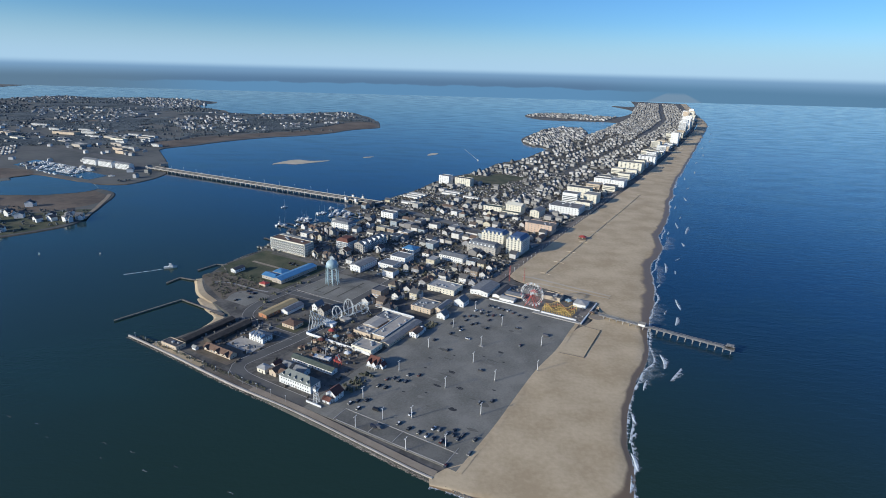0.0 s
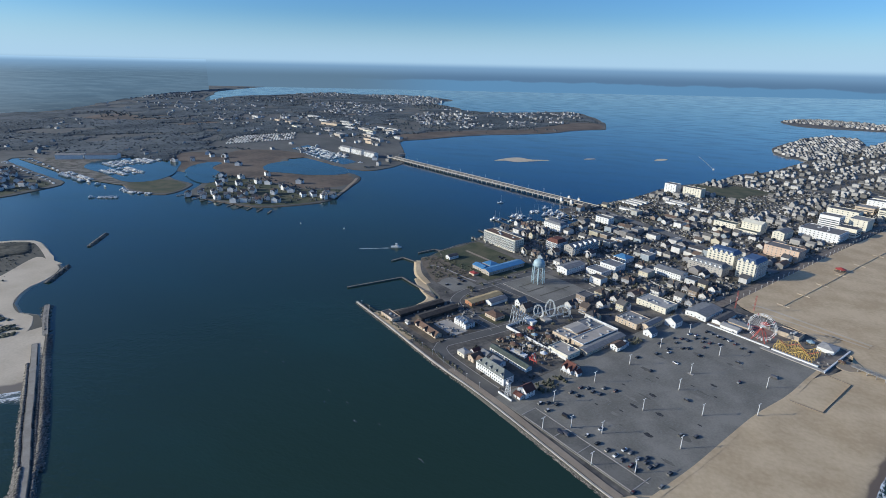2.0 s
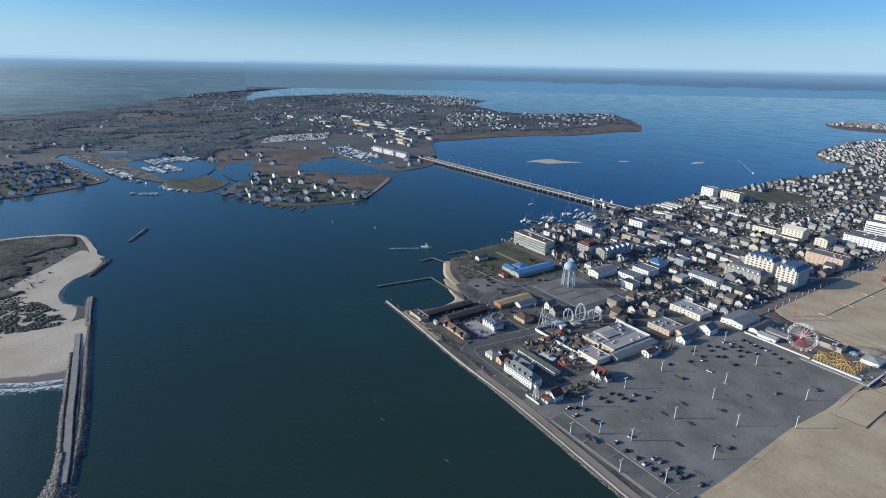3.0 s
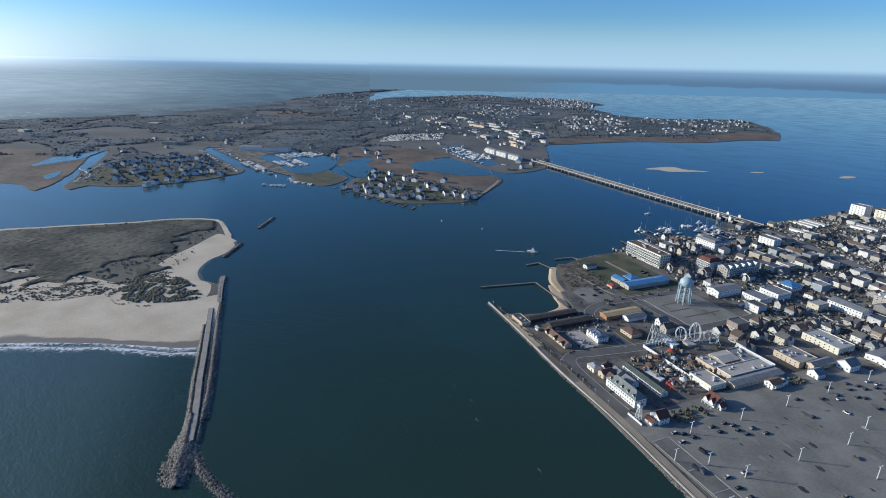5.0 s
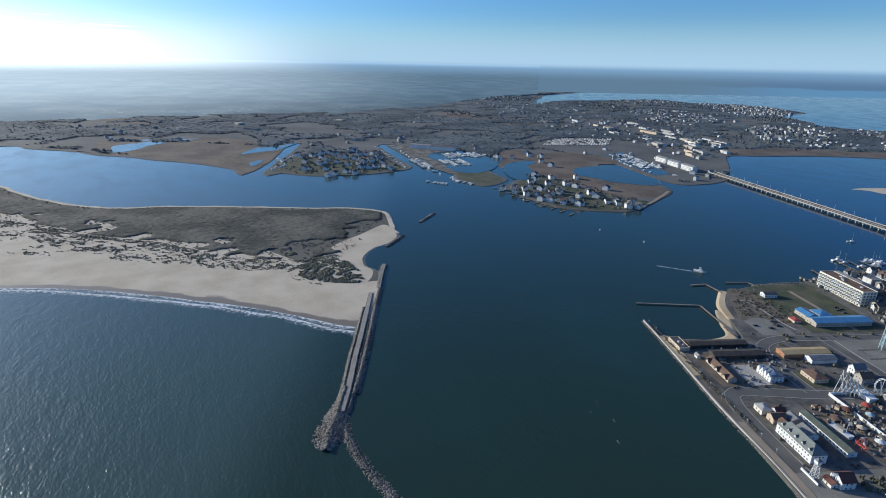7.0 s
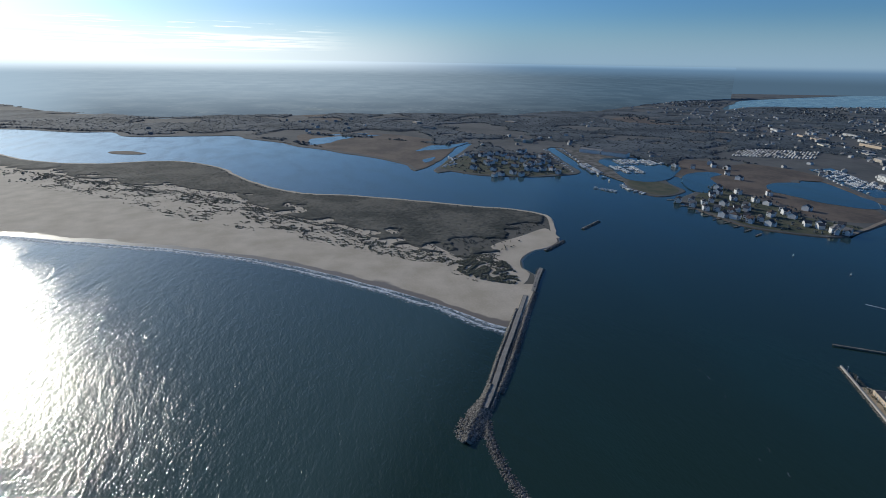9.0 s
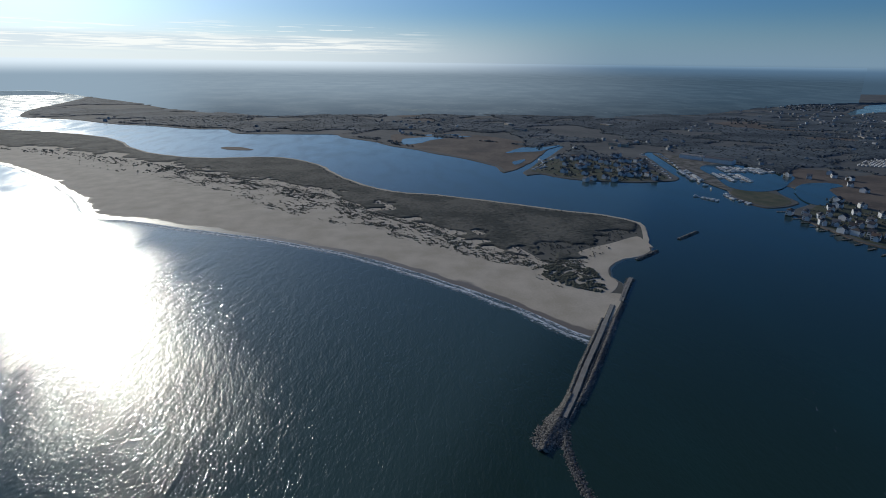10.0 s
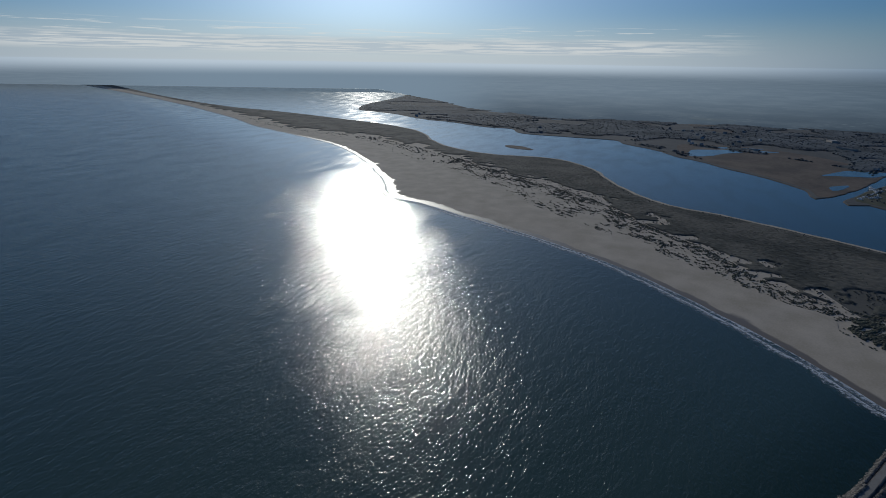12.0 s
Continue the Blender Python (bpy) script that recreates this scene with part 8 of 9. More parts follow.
def lamp_post(m):
    global LAMP
    if LAMP:
        return copy_thing(LAMP, m)
    LAMP = thing("lamp_post", m, "tall pale steel lamp post with two heads on the car park", "lamp post", "lamp posts of the car park")
    part("base", beam(bmesh.new(), (0, 0, -0.2), (0, 0, 1.0), 0.45, 8), CONCRETE, LAMP)
    part("pole", beam(bmesh.new(), (0, 0, 1.0), (0, 0, 9.2), 0.3, 8, r2=0.2), WHITE, LAMP)
    part("arm", boxes((-1.2, 1.2, -0.08, 0.08, 9.05, 9.2)), STEEL, LAMP)
    for x in (-1.2, 1.2):
        part("lamp_head", boxes((x - 0.55, x + 0.55, -0.25, 0.25, 9.15, 9.4)), WHITE, LAMP)
    return LAMP


for u, v in ((-215, 359), (-216, 405), (-216, 452), (-179, 434), (-178, 387), (-171, 358), (-144, 342), (-172, 313), (-215, 314), (-216, 269), (-133, 416), (-121, 374), (-189, 256), (-199, 239), (-158, 238),
             (-138, 254), (-173, 268), (-134, 297)):
    lamp_post(at_town(u, v, 0.42, 90))
for u, v in ((-178, 387), (-163, 437)):
    ob = thing("kerb_island", at_town(u, v, 0.42), "small pale concrete island round a lamp post", "kerb")
    part("kerbing", boxes((-2.2, 2.2, -1.2, 1.2, -0.05, 0.25)), CONCRETE, ob)
walk_lamp = None
for v in range(548, 1100, 14):
    m = at_town(-226, v, 0.6)
    if walk_lamp:
        copy_thing(walk_lamp, m)
    else:
        walk_lamp = thing("boardwalk_lamp", m, "white globe lamp on the boardwalk edge", "lamp post", "boardwalk lamps")
        part("pole", beam(bmesh.new(), (0, 0, -0.3), (0, 0, 4.6), 0.12, 6), WHITE, walk_lamp)
        bm = bmesh.new()
        bmesh.ops.create_icosphere(bm, subdivisions=2, radius=0.45, matrix=Matrix.Translation((0, 0, 4.9)))
        part("globe", bm, WHITE, walk_lamp)
for i in range(14):
    u = -440 + i * 15
    if u < -250:
        lamp = thing("path_lamp", at_town(u, 236, 0.4), "slim dark lamp post along the promenade", "lamp post", "promenade lamps")
        part("pole", beam(bmesh.new(), (0, 0, 0), (0, 0, 5), 0.1, 6), STEEL, lamp)
        part("lamp_head", boxes((-0.3, 0.3, -0.3, 0.3, 5, 5.4)), WHITE, lamp)

# ---- sand fences and tracks on the beach ----
def sand_fence(pts, label="low weathered slat fence on the sand", panel=None):
    root = thing("sand_fence", Matrix.Identity(4), label, "fence", "sand fences")
    line = plan(pts)
    for p, q in zip(line, line[1:]):
        n = max(1, round((q - p).length / 6))
        d = (q - p) / n
        turn = math.degrees(math.atan2(d.y, d.x))
        for i in range(n):
            c = p + d * (i + 0.5)
            part("panel", panel or PANEL, None, root, m=pose(c.x, c.y, 0.1, 0, 0, turn))
    return root


SLAT = material("bleached_slats", (0.50, 0.43, 0.33), (0.62, 0.54, 0.42), 0.9, 0.3, 3.0, 0.1)
PANEL = mesh_of("panel", boxes((-3, 3, -0.05, 0.05, 0.3, 0.42), (-3, 3, -0.05, 0.05, 0.62, 0.72), *[(-2.95 + k * 0.42, -2.72 + k * 0.42, -0.07, 0.07, -0.3, 0.9) for k in range(14)]), SLAT)
OLD_PANEL = PANEL.copy()
OLD_PANEL.materials[0] = TIMBER
sand_fence([(-119, 476), (-96, 475), (-95, 416), (-116, 413)], "low dark slat fence round a square of sand", OLD_PANEL)
sand_fence([(-192, 592), (-190, 700), (-188, 850), (-186, 1000), (-185, 1130)])
for v in (592, 640, 690, 745, 805, 870, 945, 1030, 1128):
    u = float(np.interp(v, [592, 1130], [-192, -185]))
    sand_fence([(u - 7, v), (u + 7, v - 1)])
lane("beach_track", [(-212, 566), (-195, 569), (-150, 566), (-108, 564)], 4.0, 0.62, SAND_PALE, "pale trodden track across the beach", "track")
lane("beach_track", [(-190, 556), (-150, 556), (-108, 557)], 3.0, 0.62, SAND_PALE, "pale trodden track across the sand", "track")

# ---- boats ----
def hull(n, w, h):
    bm = bmesh.new()
    lo = [(-n / 2, -w * 0.35), (n * 0.2, -w * 0.35), (n * 0.45, 0), (n * 0.2, w * 0.35), (-n / 2, w * 0.35)]
    hi = [(-n / 2, -w / 2), (n * 0.2, -w / 2), (n * 0.55, 0), (n * 0.2, w / 2), (-n / 2, w / 2)]
    A, B = [bm.verts.new((*p, -0.5)) for p in lo], [bm.verts.new((*p, h)) for p in hi]
    for i in range(5):
        bm.faces.new((A[i], A[(i + 1) % 5], B[(i + 1) % 5], B[i]))
    bm.faces.new(B), bm.faces.new(A[::-1])
    return bm


fleet = {}


def boat(kind, m, label=""):
    if kind in fleet:
        ob = copy_thing(fleet[kind], m)
        return tagged(ob, label)
    n, w, h = ((9, 3, 1.2), (14, 4.4, 1.8), (11, 3.2, 1.2), (12, 4.0, 1.6))[kind]
    root = thing(("motor_boat", "fishing_boat", "sailing_boat", "cabin_cruiser")[kind], m, label or ("white motor boat moored at a dock", "large white fishing boat with a flying bridge", "white sailing boat with a bare mast", "white cabin cruiser in a mainland marina")[kind], "boat", "boats")
    part("hull", hull(n, w, h), WHITE, root)
    part("cabin", boxes((-n * 0.1, n * 0.22, -w * 0.33, w * 0.33, h, h + 1.3), (-n * 0.12, n * 0.16, -w * 0.36, w * 0.36, h + 1.3, h + 1.42)), WHITE, root)
    if kind in (1, 2):
        part("windscreen", boxes((n * 0.22, n * 0.23, -w * 0.3, w * 0.3, h + 0.4, h + 1.1)), GLASS, root)
    if kind == 1:
        part("flying_bridge", boxes((-n * 0.08, n * 0.1, -w * 0.28, w * 0.28, h + 1.4, h + 2.2), (-n * 0.1, n * 0.1, -w * 0.3, w * 0.3, h + 3.6, h + 3.7)), WHITE, root)
    if kind == 2:
        part("mast", beam(bmesh.new(), (0.5, 0, h), (0.5, 0, h + 13), 0.12, 5), STEEL, root)
    fleet[kind] = root
    return root


for k in range(62):
    u, v = RNG.uniform(-610, -535), RNG.choice([566, 580, 597, 612, 648, 658, 670, 682]) + RNG.uniform(-1.5, 1.5)
    if u < west_edge(v) - 4 or v > 640:
        boat(int(RNG.choice([0, 2, 1, 2])), at_town(u, v, SEA + 0.1, RNG.choice([90, 270])))
p = town(-575, 362)
boat(1, pose(p.x, p.y, SEA + 0.2, 0, 0, 18), "white fishing boat under way in the inlet")
ribbon("boat_wake", [q for q in smooth_line(plan([(-580, 355), (-586, 344), (-592, 333), (-599, 320)]), 2)], -1.6, 1.6, SEA + 0.05, FOAM, "short pale wake behind the boat", "wake", "stuff", 1.0, 4.0)
# channel buoys
for x, y in ((-503, 633), (-431, 640)):
    ob = thing("channel_buoy", pose(x, y, SEA), "small white channel buoy on the water", "buoy", "channel buoys")
    part("float", beam(bmesh.new(), (0, 0, -0.5), (0, 0, 0.9), 1.0, 10), WHITE, ob)
    part("topmark", beam(bmesh.new(), (0, 0, 0.9), (0, 0, 3.0), 0.3, 6, r2=0.12), WHITE, ob)
p = town(-647, 1321)
boat(0, pose(p.x, p.y, SEA + 0.1, 0, 0, 100), "small white motor boat running up the bay")
ribbon("boat_wake", smooth_line(plan([(-648, 1324), (-690, 1380), (-735, 1438), (-775, 1490)]), 6), -1.6, 1.6, SEA + 0.05, FOAM, "long pale wake across the bay", "wake", "stuff", 1.0, 4.0)
boat(2, pose(-274, 900, SEA + 0.1, 0, 0, 40))

# ---- the mainland shore: houses, marinas, shops ----
def main_house(x, y, turn=None, k=None):
    k = int(RNG.choice([6, 7, 6, 1])) if k is None else k
    return house(k, False, pose(x, y, 0.12, 0, 0, RNG.uniform(0, 360) if turn is None else turn), WHITE)


SHORE_HOUSES = [(-783, 681), (-750, 684), (-724, 688), (-681, 684), (-666, 693), (-642, 701), (-630, 704), (-588, 780), (-564, 777), (-554, 792)]


POINT = [(-736, 698), (-855, 833), (-787, 891), (-812, 841), (-701, 753), (-695, 714), (-646, 726), (-663, 765), (-604, 772), (-572, 793), (-587, 783), (-727, 824), (-688, 816), (-680, 859), (-778, 705), (-922, 950),
         (-974, 969), (-635, 712), (-620, 716), (-660, 712), (-675, 716), (-715, 704), (-755, 712), (-768, 740), (-742, 742), (-720, 770), (-668, 800), (-645, 790), (-600, 795), (-582, 815), (-596, 760), (-560, 775),
         (-705, 735), (-820, 800), (-800, 770), (-770, 790), (-750, 820)]
kept = []
for x, y in SHORE_HOUSES + POINT:
    if any(math.hypot(x - p, y - q) < 17 for p, q in kept):
        continue
    kept.append((x, y))
    main_house(x, y, RNG.choice([20, 35, 60, 110]) + RNG.uniform(-8, 8))
for k in range(52):
    t, s = RNG.uniform(0, 1), RNG.uniform(0, 1)
    main_house(-1060 - 300 * s + RNG.uniform(-10, 10), 600 - 180 * t + 50 * s * (1 - t) - (0 if s < 0.4 else -30), RNG.choice([30, 120]) + RNG.uniform(-12, 12))
for x, y in ((-1094, 1028), (-1060, 1009), (-1057, 946), (-1082, 916), (-1030, 1022)):
    main_house(x, y)


def mainland_block(name, label, x, y, w, d, h, turn, roof="flat", wall=WHITE, roofing=ROOF_FLAT, **more):
    root = thing(name, pose(x, y, 0.05, 0, 0, turn), label, "building")
    return raise_building(root, w, d, h, roof, wall, roofing, **more)


for k, (x, y) in enumerate(((-826, 1256), (-775, 1232), (-722, 1208))):
    mainland_block("condominium", "long white four-storey condominium row by the bridge", x, y, 46, 13, 12, -24.5, "gable_x", WHITE, GREY_ROOF, rise=2.5, floors=4, sides="S", gap=4.4, win=(2.0, 1.6), doors=0)
mainland_block("bridge_house", "pale house at the bridge end", -690, 1172, 12, 10, 7, 20, "hip", WHITE, GREY_ROOF, rise=3)
mainland_block("bridge_house", "low dark-roofed building by the bridge", -660, 1262, 16, 10, 5, 30, "gable_x", WALL, ROOF, rise=2.5)
for x, y, w, d, turn in ((-1320, 830, 60, 22, 35), (-1262, 868, 70, 26, 35)):
    mainland_block("boat_warehouse", "large white boat warehouse beside the marina", x, y, w, d, 10, turn, "gable_x", WHITE, ROOF_FLAT, rise=2.5)
for x, y, w, d, turn in ((-1395, 1740, 60, 22, -25), (-1240, 1785, 90, 26, -15), (-1040, 1693, 46, 18, -28), (-950, 1720, 55, 18, -20), (-1025, 1515, 40, 16, -28), (-890, 1482, 44, 16, -28), (-940, 1560, 50, 15, -28),
                         (-850, 1420, 34, 14, -28), (-1120, 1600, 42, 20, -28), (-1560, 735, 60, 14, 40), (-2120, 535, 40, 20, 10), (-1940, 530, 60, 18, 30), (-2100, 930, 50, 20, 20), (-990, 1650, 60, 15, -26),
                         (-1290, 1640, 44, 22, -28), (-1500, 1800, 50, 24, -28), (-1700, 1700, 60, 30, -20)):
    mainland_block("store", "low pale flat-roofed store or motel off the highway", x, y, w, d, RNG.uniform(5, 9), turn, "flat", [CONCRETE, CREAM, GREY_TAN, TAN][int(RNG.integers(0, 4))], ROOF_FLAT)
ribbon("highway", smooth_line(V2([(-640, 1205), (-680, 1227), (-975, 1438), (-1285, 1608), (-1648, 1793), (-2157, 2080), (-3200, 2700)]), 30), -9, 9, 0.3, ROAD, "pale divided highway running inland", "road")
ribbon("shore_road", smooth_line(V2([(-1040, 1470), (-1110, 1250), (-1180, 1080), (-1260, 950), (-1500, 820), (-1900, 760)]), 30), -5, 5, 0.25, ROAD, "grey road behind the marsh", "road")
sheet("marina_basin", V2([(-985, 1222), (-900, 1175), (-790, 1112), (-722, 1080), (-712, 1125), (-800, 1180), (-900, 1250), (-985, 1295)]), 0.13, (WATER,), 1.0, -0.2, "dark water of the marina basin", category="water")
sheet("marina_basin", smooth_line(V2([(-1235, 830), (-1190, 772), (-1090, 745), (-985, 712), (-945, 740), (-960, 800), (-1010, 860), (-1075, 925), (-1150, 940), (-1215, 900)]), 10, True), 0.42, (WATER,), 1.0, -0.2, "dark water of the crowded marina", category="water")
sheet("boat_yard", V2([(-1420, 772), (-1240, 728), (-1100, 690), (-950, 690), (-925, 745), (-1010, 810), (-1085, 870), (-1300, 900)]), 0.16, (YARD,), 1.0, -0.2, "grey boat yard crowded with hulls", category="pavement")


def marina(x0, y0, ahead, piers, slips, z, gap=30.0):
    """Finger docks with boats berthed on both sides."""
    c, s = math.cos(radians(ahead)), math.sin(radians(ahead))
    for i in range(piers):
        x, y = x0 - s * gap * i, y0 + c * gap * i
        root = thing("dock", pose(x, y, z, 0, 0, ahead), "long pale floating dock of a marina", "dock", "marina docks")
        part("deck", boxes((0, slips * 6.0, -1.2, 1.2, -0.3, 0.4)), TIMBER, root)
        for k in range(slips):
            for side in (-1, 1):
                if RNG.uniform() < 0.62:
                    a, b = 3 + k * 6.0, side * 8.2
                    boat(int(RNG.choice([3, 3, 3, 0])), pose(x + a * c - b * s, y + a * s + b * c, z, 0, 0, ahead + 90 * side))


marina(-968, 1232, -28, 2, 34, 0.2, 30.0)
marina(-1200, 830, -15, 4, 12, 0.46, 30.0)
marina(-1120, 770, -15, 2, 14, 0.46, 34.0)
marina(-1170, 712, -14, 1, 20, 0.3)
for pts, z in (([(-700, 1120), (-760, 1105), (-830, 1128), (-935, 1195)], 0.1), ([(-1399, 730), (-1275, 693), (-1147, 660), (-1060, 630)], SEA + 0.1), ([(-1387, 776), (-1251, 737), (-1112, 692), (-989, 668), (-945, 652)], 0.1), ([(-1330, 420), (-1232, 404), (-1185, 345)], 0.1), ([(-1360, 470), (-1270, 410), (-1190, 362)], SEA + 0.1),
               ([(-940, 672), (-900, 655), (-850, 664)], SEA + 0.1), ([(-880, 620), (-905, 606), (-925, 596)], SEA + 0.1)):
    line = resample(smooth_line(V2(pts), 6), 15)
    for (x, y), (x2, y2) in zip(line, line[1:]):
        if RNG.uniform() < 0.8:
            boat(int(RNG.choice([3, 3, 0])), pose(x, y, z, 0, 0, math.degrees(math.atan2(y2 - y, x2 - x)) + RNG.choice([0, 90, 270])))
for k in range(11):
    x, y = -800 + k * 21, 690 - k * 2 + abs(k - 5)
    d = town(0, 0)
    o = thing("dock", pose(x, y - 4, 0, 0, 0, -100 + k * 3), "small timber dock off a waterside house", "dock", "house docks")
    part("deck", boxes((0, 18, -1.2, 1.2, -0.1, 0.15)), TIMBER, o)
    for q in (3, 9, 15):
        part("pile", DOCK_PILE, None, o, m=pose(q, 1.3, 0))
        part("pile", DOCK_PILE, None, o, m=pose(q, -1.3, 0))
# trailer park in rows
rows = []
p0, p1, p3 = Vector((-1197, 1199)), Vector((-1102, 1378)), Vector((-1276, 1308))
for j in range(9):
    for i in range(24):
        if RNG.uniform() < 0.74:
            q = p0 + (p1 - p0) * (i / 23) + (p3 - p0) * (j / 8) * 1.1
            rows.append((q.x, q.y, RNG.uniform(3.2, 4.2), RNG.uniform(7, 11), 2.8, 0.5, math.atan2((p1 - p0).y, (p1 - p0).x) + 0.08 * RNG.uniform(-1, 1)))
far_houses("trailer_park", rows, "rows of white mobile homes in a trailer park", (FAR_WHITE, FAR_PALE_ROOF))
# pale motel and apartment rows off the highway
for x, y, w, turn in ((-1026, 1535, 60, -28), (-870, 1495, 50, -28), (-1107, 1715, 70, -28), (-946, 1745, 60, -24), (-1667, 1851, 70, -28), (-1476, 1997, 80, -20), (-1337, 1874, 60, -28), (-1181, 1813, 60, -15),
                      (-960, 1610, 40, -28), (-905, 1650, 44, -28), (-830, 1560, 36, -30), (-1150, 1640, 40, -28), (-1010, 1775, 50, -25), (-1230, 1870, 60, -22), (-1560, 1905, 60, -25)):
    root = thing("motel_row", pose(x, y, 0.05, 0, 0, turn), "long white motel row off the highway", "motel", "motel rows")
    part("wall", boxes((-w / 2, w / 2, -6, 6, -0.3, 7.0)), WHITE, root)
    part("roof", hip_roof(w, 12, 7.0, 1.8, 0.5), GREY_ROOF, root)
    for z in (1.2, 4.4):
        part("window_band", boxes((-w / 2 + 2, w / 2 - 2, -6.06, -6, z, z + 1.2)), GLASS, root)
# scattered houses among the woods
rows = []
x, y = scatter(main_line, 34000, lambda x, y: np.hypot(x, y) < edge_of_land(np.degrees(np.arctan2(-x, y))))
dense = np.array([noise.noise((p * 0.0028, q * 0.0028, 8.0)) + 0.5 * noise.noise((p * 0.009, q * 0.009, 2.0)) for p, q in zip(x, y)])
road_d = off_line(V2([(-640, 1205), (-975, 1438), (-1285, 1608), (-2157, 2080), (-3200, 2700)]), x, y)
ok = ((dense > 0.33) | ((road_d < 260))) & (off_line(main_line, x, y) > 25) & (RNG.uniform(0, 1, len(x)) < 0.27)
for c in clear[:2] + clear[3:4]:
    ok &= ~inside(c, x, y)
for p, q in zip(x[ok], y[ok]):
    rows.append((p, q, RNG.uniform(7, 11), RNG.uniform(8, 13), RNG.uniform(4.5, 7.5), RNG.uniform(1.5, 3), RNG.uniform(0, 6.28)))
tip = smooth_line(V2([(-480, 2900), (-560, 2930), (-756, 2760), (-1000, 2690), (-1150, 2700), (-1150, 2300), (-900, 1950), (-640, 2010), (-520, 2240), (-420, 2480)]), 30, True)
x, y = scatter(tip, 640)
for p, q in zip(x, y):
    if noise.noise((p * 0.006, q * 0.006, 3.0)) > -0.1:
        rows.append((p, q, RNG.uniform(7, 11), RNG.uniform(8, 13), RNG.uniform(5, 8), RNG.uniform(1.5, 3), RNG.uniform(0, 6.28)))
for pts, n in (([(-1360, 3060), (-1480, 3420), (-1700, 3690), (-1950, 3730), (-2150, 3500), (-1800, 3200), (-1500, 2900)], 420), ([(-2280, 3600), (-2600, 3650), (-2640, 3300), (-2300, 3100)], 90),
               ([(-1300, 2150), (-1700, 2300), (-2000, 2700), (-1800, 2850), (-1450, 2600)], 260)):
    x, y = scatter(smooth_line(V2(pts), 30, True), n)
    for p, q in zip(x, y):
        rows.append((p, q, RNG.uniform(8, 13), RNG.uniform(9, 15), RNG.uniform(5, 8), RNG.uniform(1.5, 3), RNG.uniform(0, 6.28)))
far_houses("mainland_houses", [r for r in rows if math.hypot(r[0], r[1]) < 2050], "scattered white houses among the mainland woods", (FAR_WHITE, FAR_ROOF))
far_houses("mainland_houses", [r for r in rows if math.hypot(r[0], r[1]) >= 2050], "distant pale houses among the mainland woods", (FAR_WHITE, FAR_ROOF))

TWIGS = clump_material("bare_twigs", (0.05, 0.046, 0.038), (0.095, 0.085, 0.07), 0.9, 0.35)
# evergreen and bare bushes about the town
x, y, z = [], [], []
for k in range(900):
    u, v = RNG.uniform(-560, -245), RNG.uniform(320, 1100)
    if free(u - 1, u + 1, v - 1, v + 1) and (u > -440 or v > 470):
        p = town(u, v)
        x.append(p.x), y.append(p.y)
size = RNG.uniform(1.0, 2.6, len(x))
clumps("town_bushes", *tufts(np.stack([np.array(x), np.array(y), size * 0.5], 1), size), DUNE_SCRUB, "dark bushes and small trees between the houses", "bushes", (0.8, 1.3))
x, y = [], []
for k in range(5200):
    u, v = RNG.uniform(-570, -240), RNG.uniform(480, 2300)
    if u > west_edge(v) + 5 and free(u - 0.6, u + 0.6, v - 0.6, v + 0.6):
        p = town(u, v)
        x.append(p.x), y.append(p.y)
size = RNG.uniform(0.9, 2.3, len(x))
clumps("street_trees", *tufts(np.stack([np.array(x), np.array(y), size * 0.8], 1), size), TWIGS, "bare grey-brown trees and hedges between the houses", "trees", (0.9, 1.5))
x, y = [], []
for k in range(170):
    u, v = RNG.uniform(-390, -246), RNG.uniform(238, 350)
    if free(u - 0.8, u + 0.8, v - 0.8, v + 0.8) and not -335 < u < -312 and v > 246:
        p = town(u, v)
        x.append(p.x), y.append(p.y)
size = RNG.uniform(0.6, 1.9, len(x))
clumps("yard_bushes", *tufts(np.stack([np.array(x), np.array(y), size * 0.4], 1), size), TWIGS, "dark leafless bushes about the sheds and shops", "bushes", (0.7, 1.2))
pts = np.array([town(RNG.uniform(-237, -226), RNG.uniform(267, 300))[:2] if k < 30 else town(RNG.uniform(-240, -230), RNG.uniform(388, 402))[:2] for k in range(46)])
size = RNG.uniform(0.9, 2.0, 46)
clumps("evergreens", *tufts(np.stack([pts[:, 0], pts[:, 1], 0.3 + size * 0.8], 1), size), DUNE_SCRUB, "dark evergreen trees beside the car park", "trees", (1.0, 1.6))
rough = smooth_line(plan([(-520, 368), (-512, 385), (-486, 393), (-456, 394), (-436, 372), (-454, 352), (-448, 336), (-486, 349), (-504, 359)]), 8, True)
x, y = scatter(rough, 420)
size = RNG.uniform(0.5, 1.5, len(x))
clumps("rough_shrubs", *tufts(np.stack([x, y, 0.1 + size * 0.3], 1), size), DUNE_SCRUB, "low brown shrubs on the rough ground above the beach", "bushes", (0.5, 0.9))
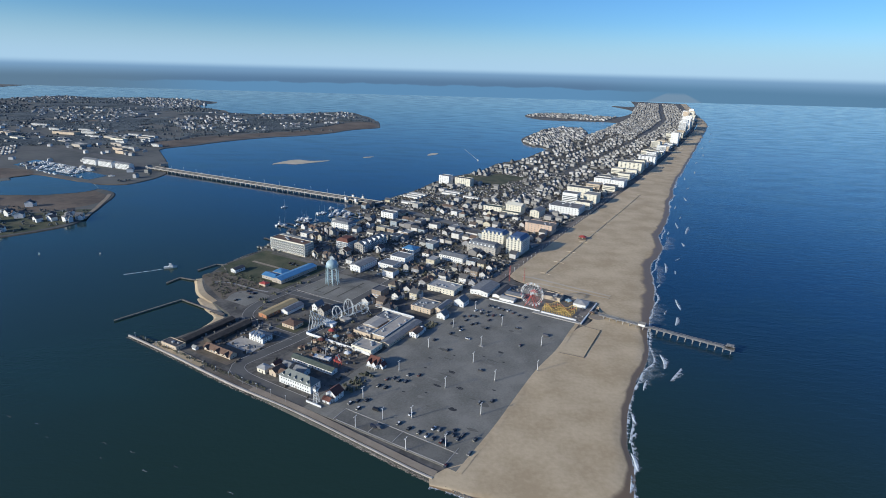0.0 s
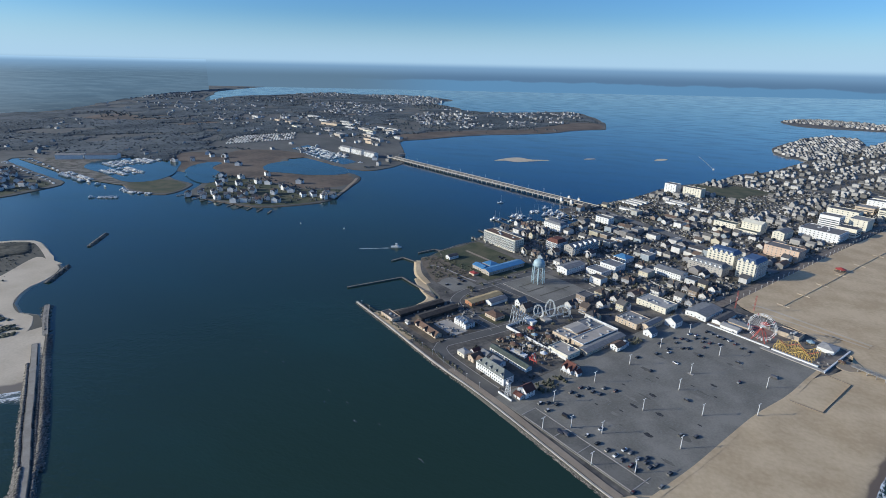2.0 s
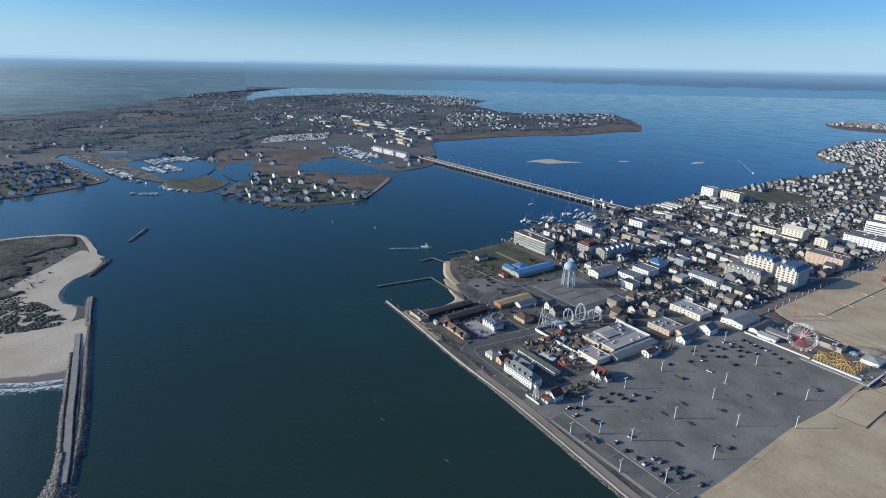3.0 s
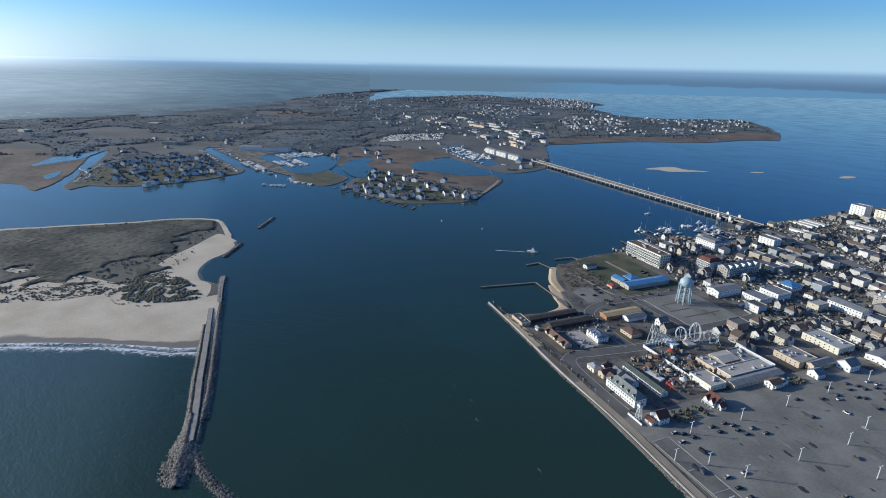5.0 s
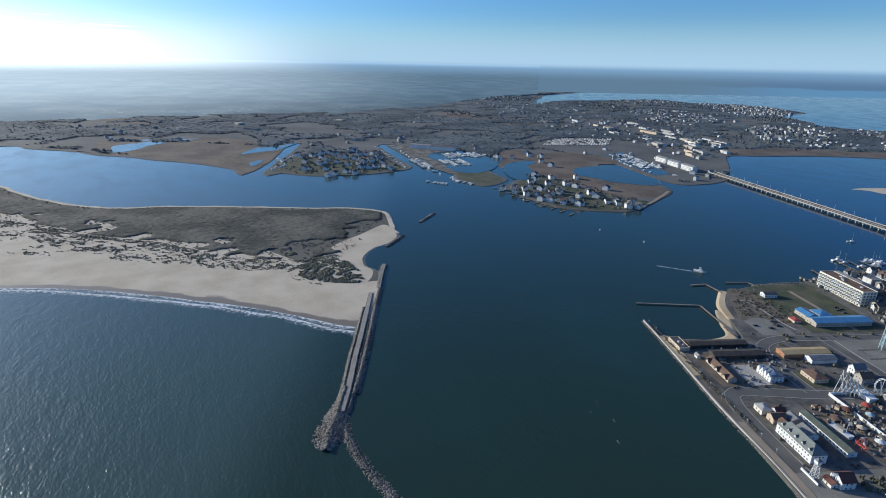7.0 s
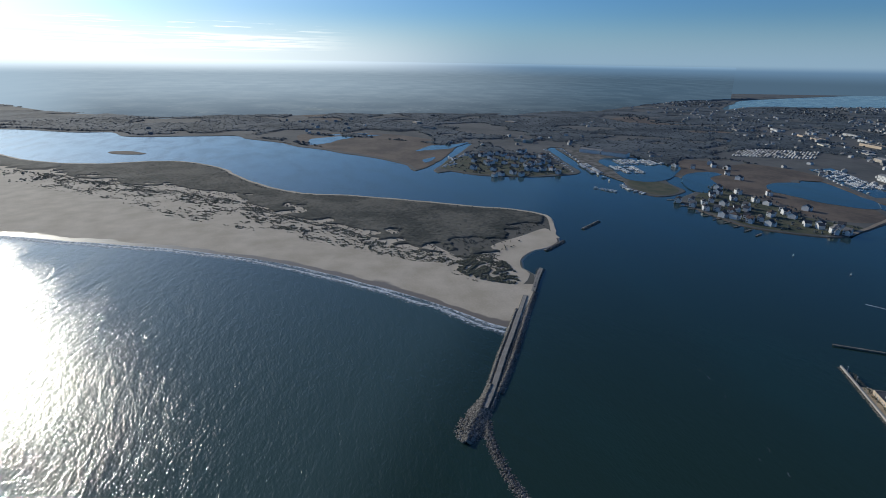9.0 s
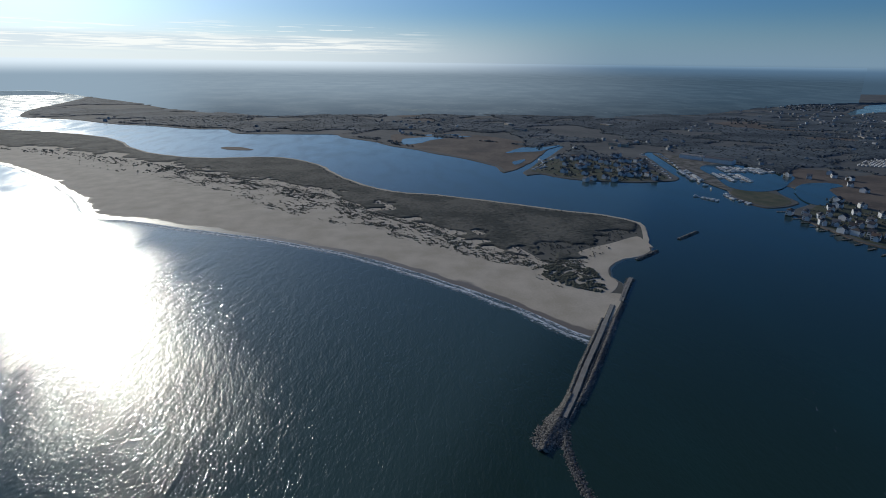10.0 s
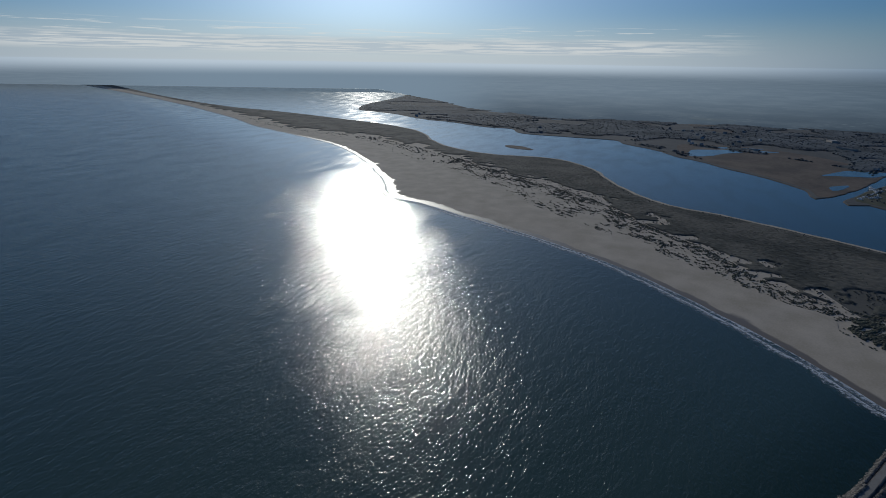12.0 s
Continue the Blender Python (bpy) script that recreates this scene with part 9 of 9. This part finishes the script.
lane("park_path", [(-494, 359), (-484, 365), (-468, 368), (-440, 369), (-424, 372)], 2.2, 0.13, CONCRETE, "pale concrete path above the small beach", "path")
line = plan([(-440, 240), (-380, 240), (-330, 239), (-285, 240.5)])
pts = resample(line, 160) + RNG.normal(0, 1.0, (160, 2))
size = RNG.uniform(0.5, 1.2, 160)
clumps("promenade_shrubs", *tufts(np.stack([pts[:, 0], pts[:, 1], 0.3 + size * 0.3], 1), size), DUNE_SCRUB, "low shrubs along the promenade", "bushes", (0.6, 1.0))

ring = smooth_line(V2([(-560, 765), (-620, 695), (-690, 690), (-770, 702), (-830, 772), (-880, 850), (-760, 880), (-640, 840), (-580, 850)]), 20, True)
x, y = scatter(ring, 240)
size = RNG.uniform(1.4, 3.2, len(x))
clumps("yard_trees", *tufts(np.stack([x, y, size * 0.6], 1), size), WOODS, "bare small trees and hedges round the waterside houses", "trees", (0.8, 1.3))
ring = smooth_line(V2([(-1065, 560), (-1060, 520), (-1098, 430), (-1155, 380), (-1200, 360), (-1330, 450), (-1300, 600), (-1180, 640), (-1080, 630)]), 20, True)
x, y = scatter(ring, 260)
size = RNG.uniform(1.4, 3.6, len(x))
clumps("yard_trees", *tufts(np.stack([x, y, size * 0.6], 1), size), WOODS, "bare small trees among the houses between the canals", "trees", (0.8, 1.3))

# gear, bins and machinery on the amusement platform and in the fairground
rows = []
for k in range(420):
    u, v = ((RNG.uniform(-208, -118), RNG.uniform(487, 535)) if k < 150 else (RNG.uniform(-309, -257), RNG.uniform(292, 346)) if k < 330 else (RNG.uniform(-404, -338), RNG.uniform(262, 318)))
    if math.hypot(u + 263, v - 296) > 6 and not -186 < u < -126 and (k > 329 or free(u, u, v, v) or k < 330):
        p = town(u, v)
        rows.append((p.x, p.y, RNG.uniform(0.5, 2.0), RNG.uniform(0.6, 2.6), RNG.uniform(0.6, 2.2), RNG.uniform(0.05, 0.5), radians(-29.5 + RNG.choice([0, 45, 90]))))
far_houses("fairground_gear", rows, "small sheds, machines and bins among the rides", (FAR_PLAIN, FAR_DARK), "clutter")
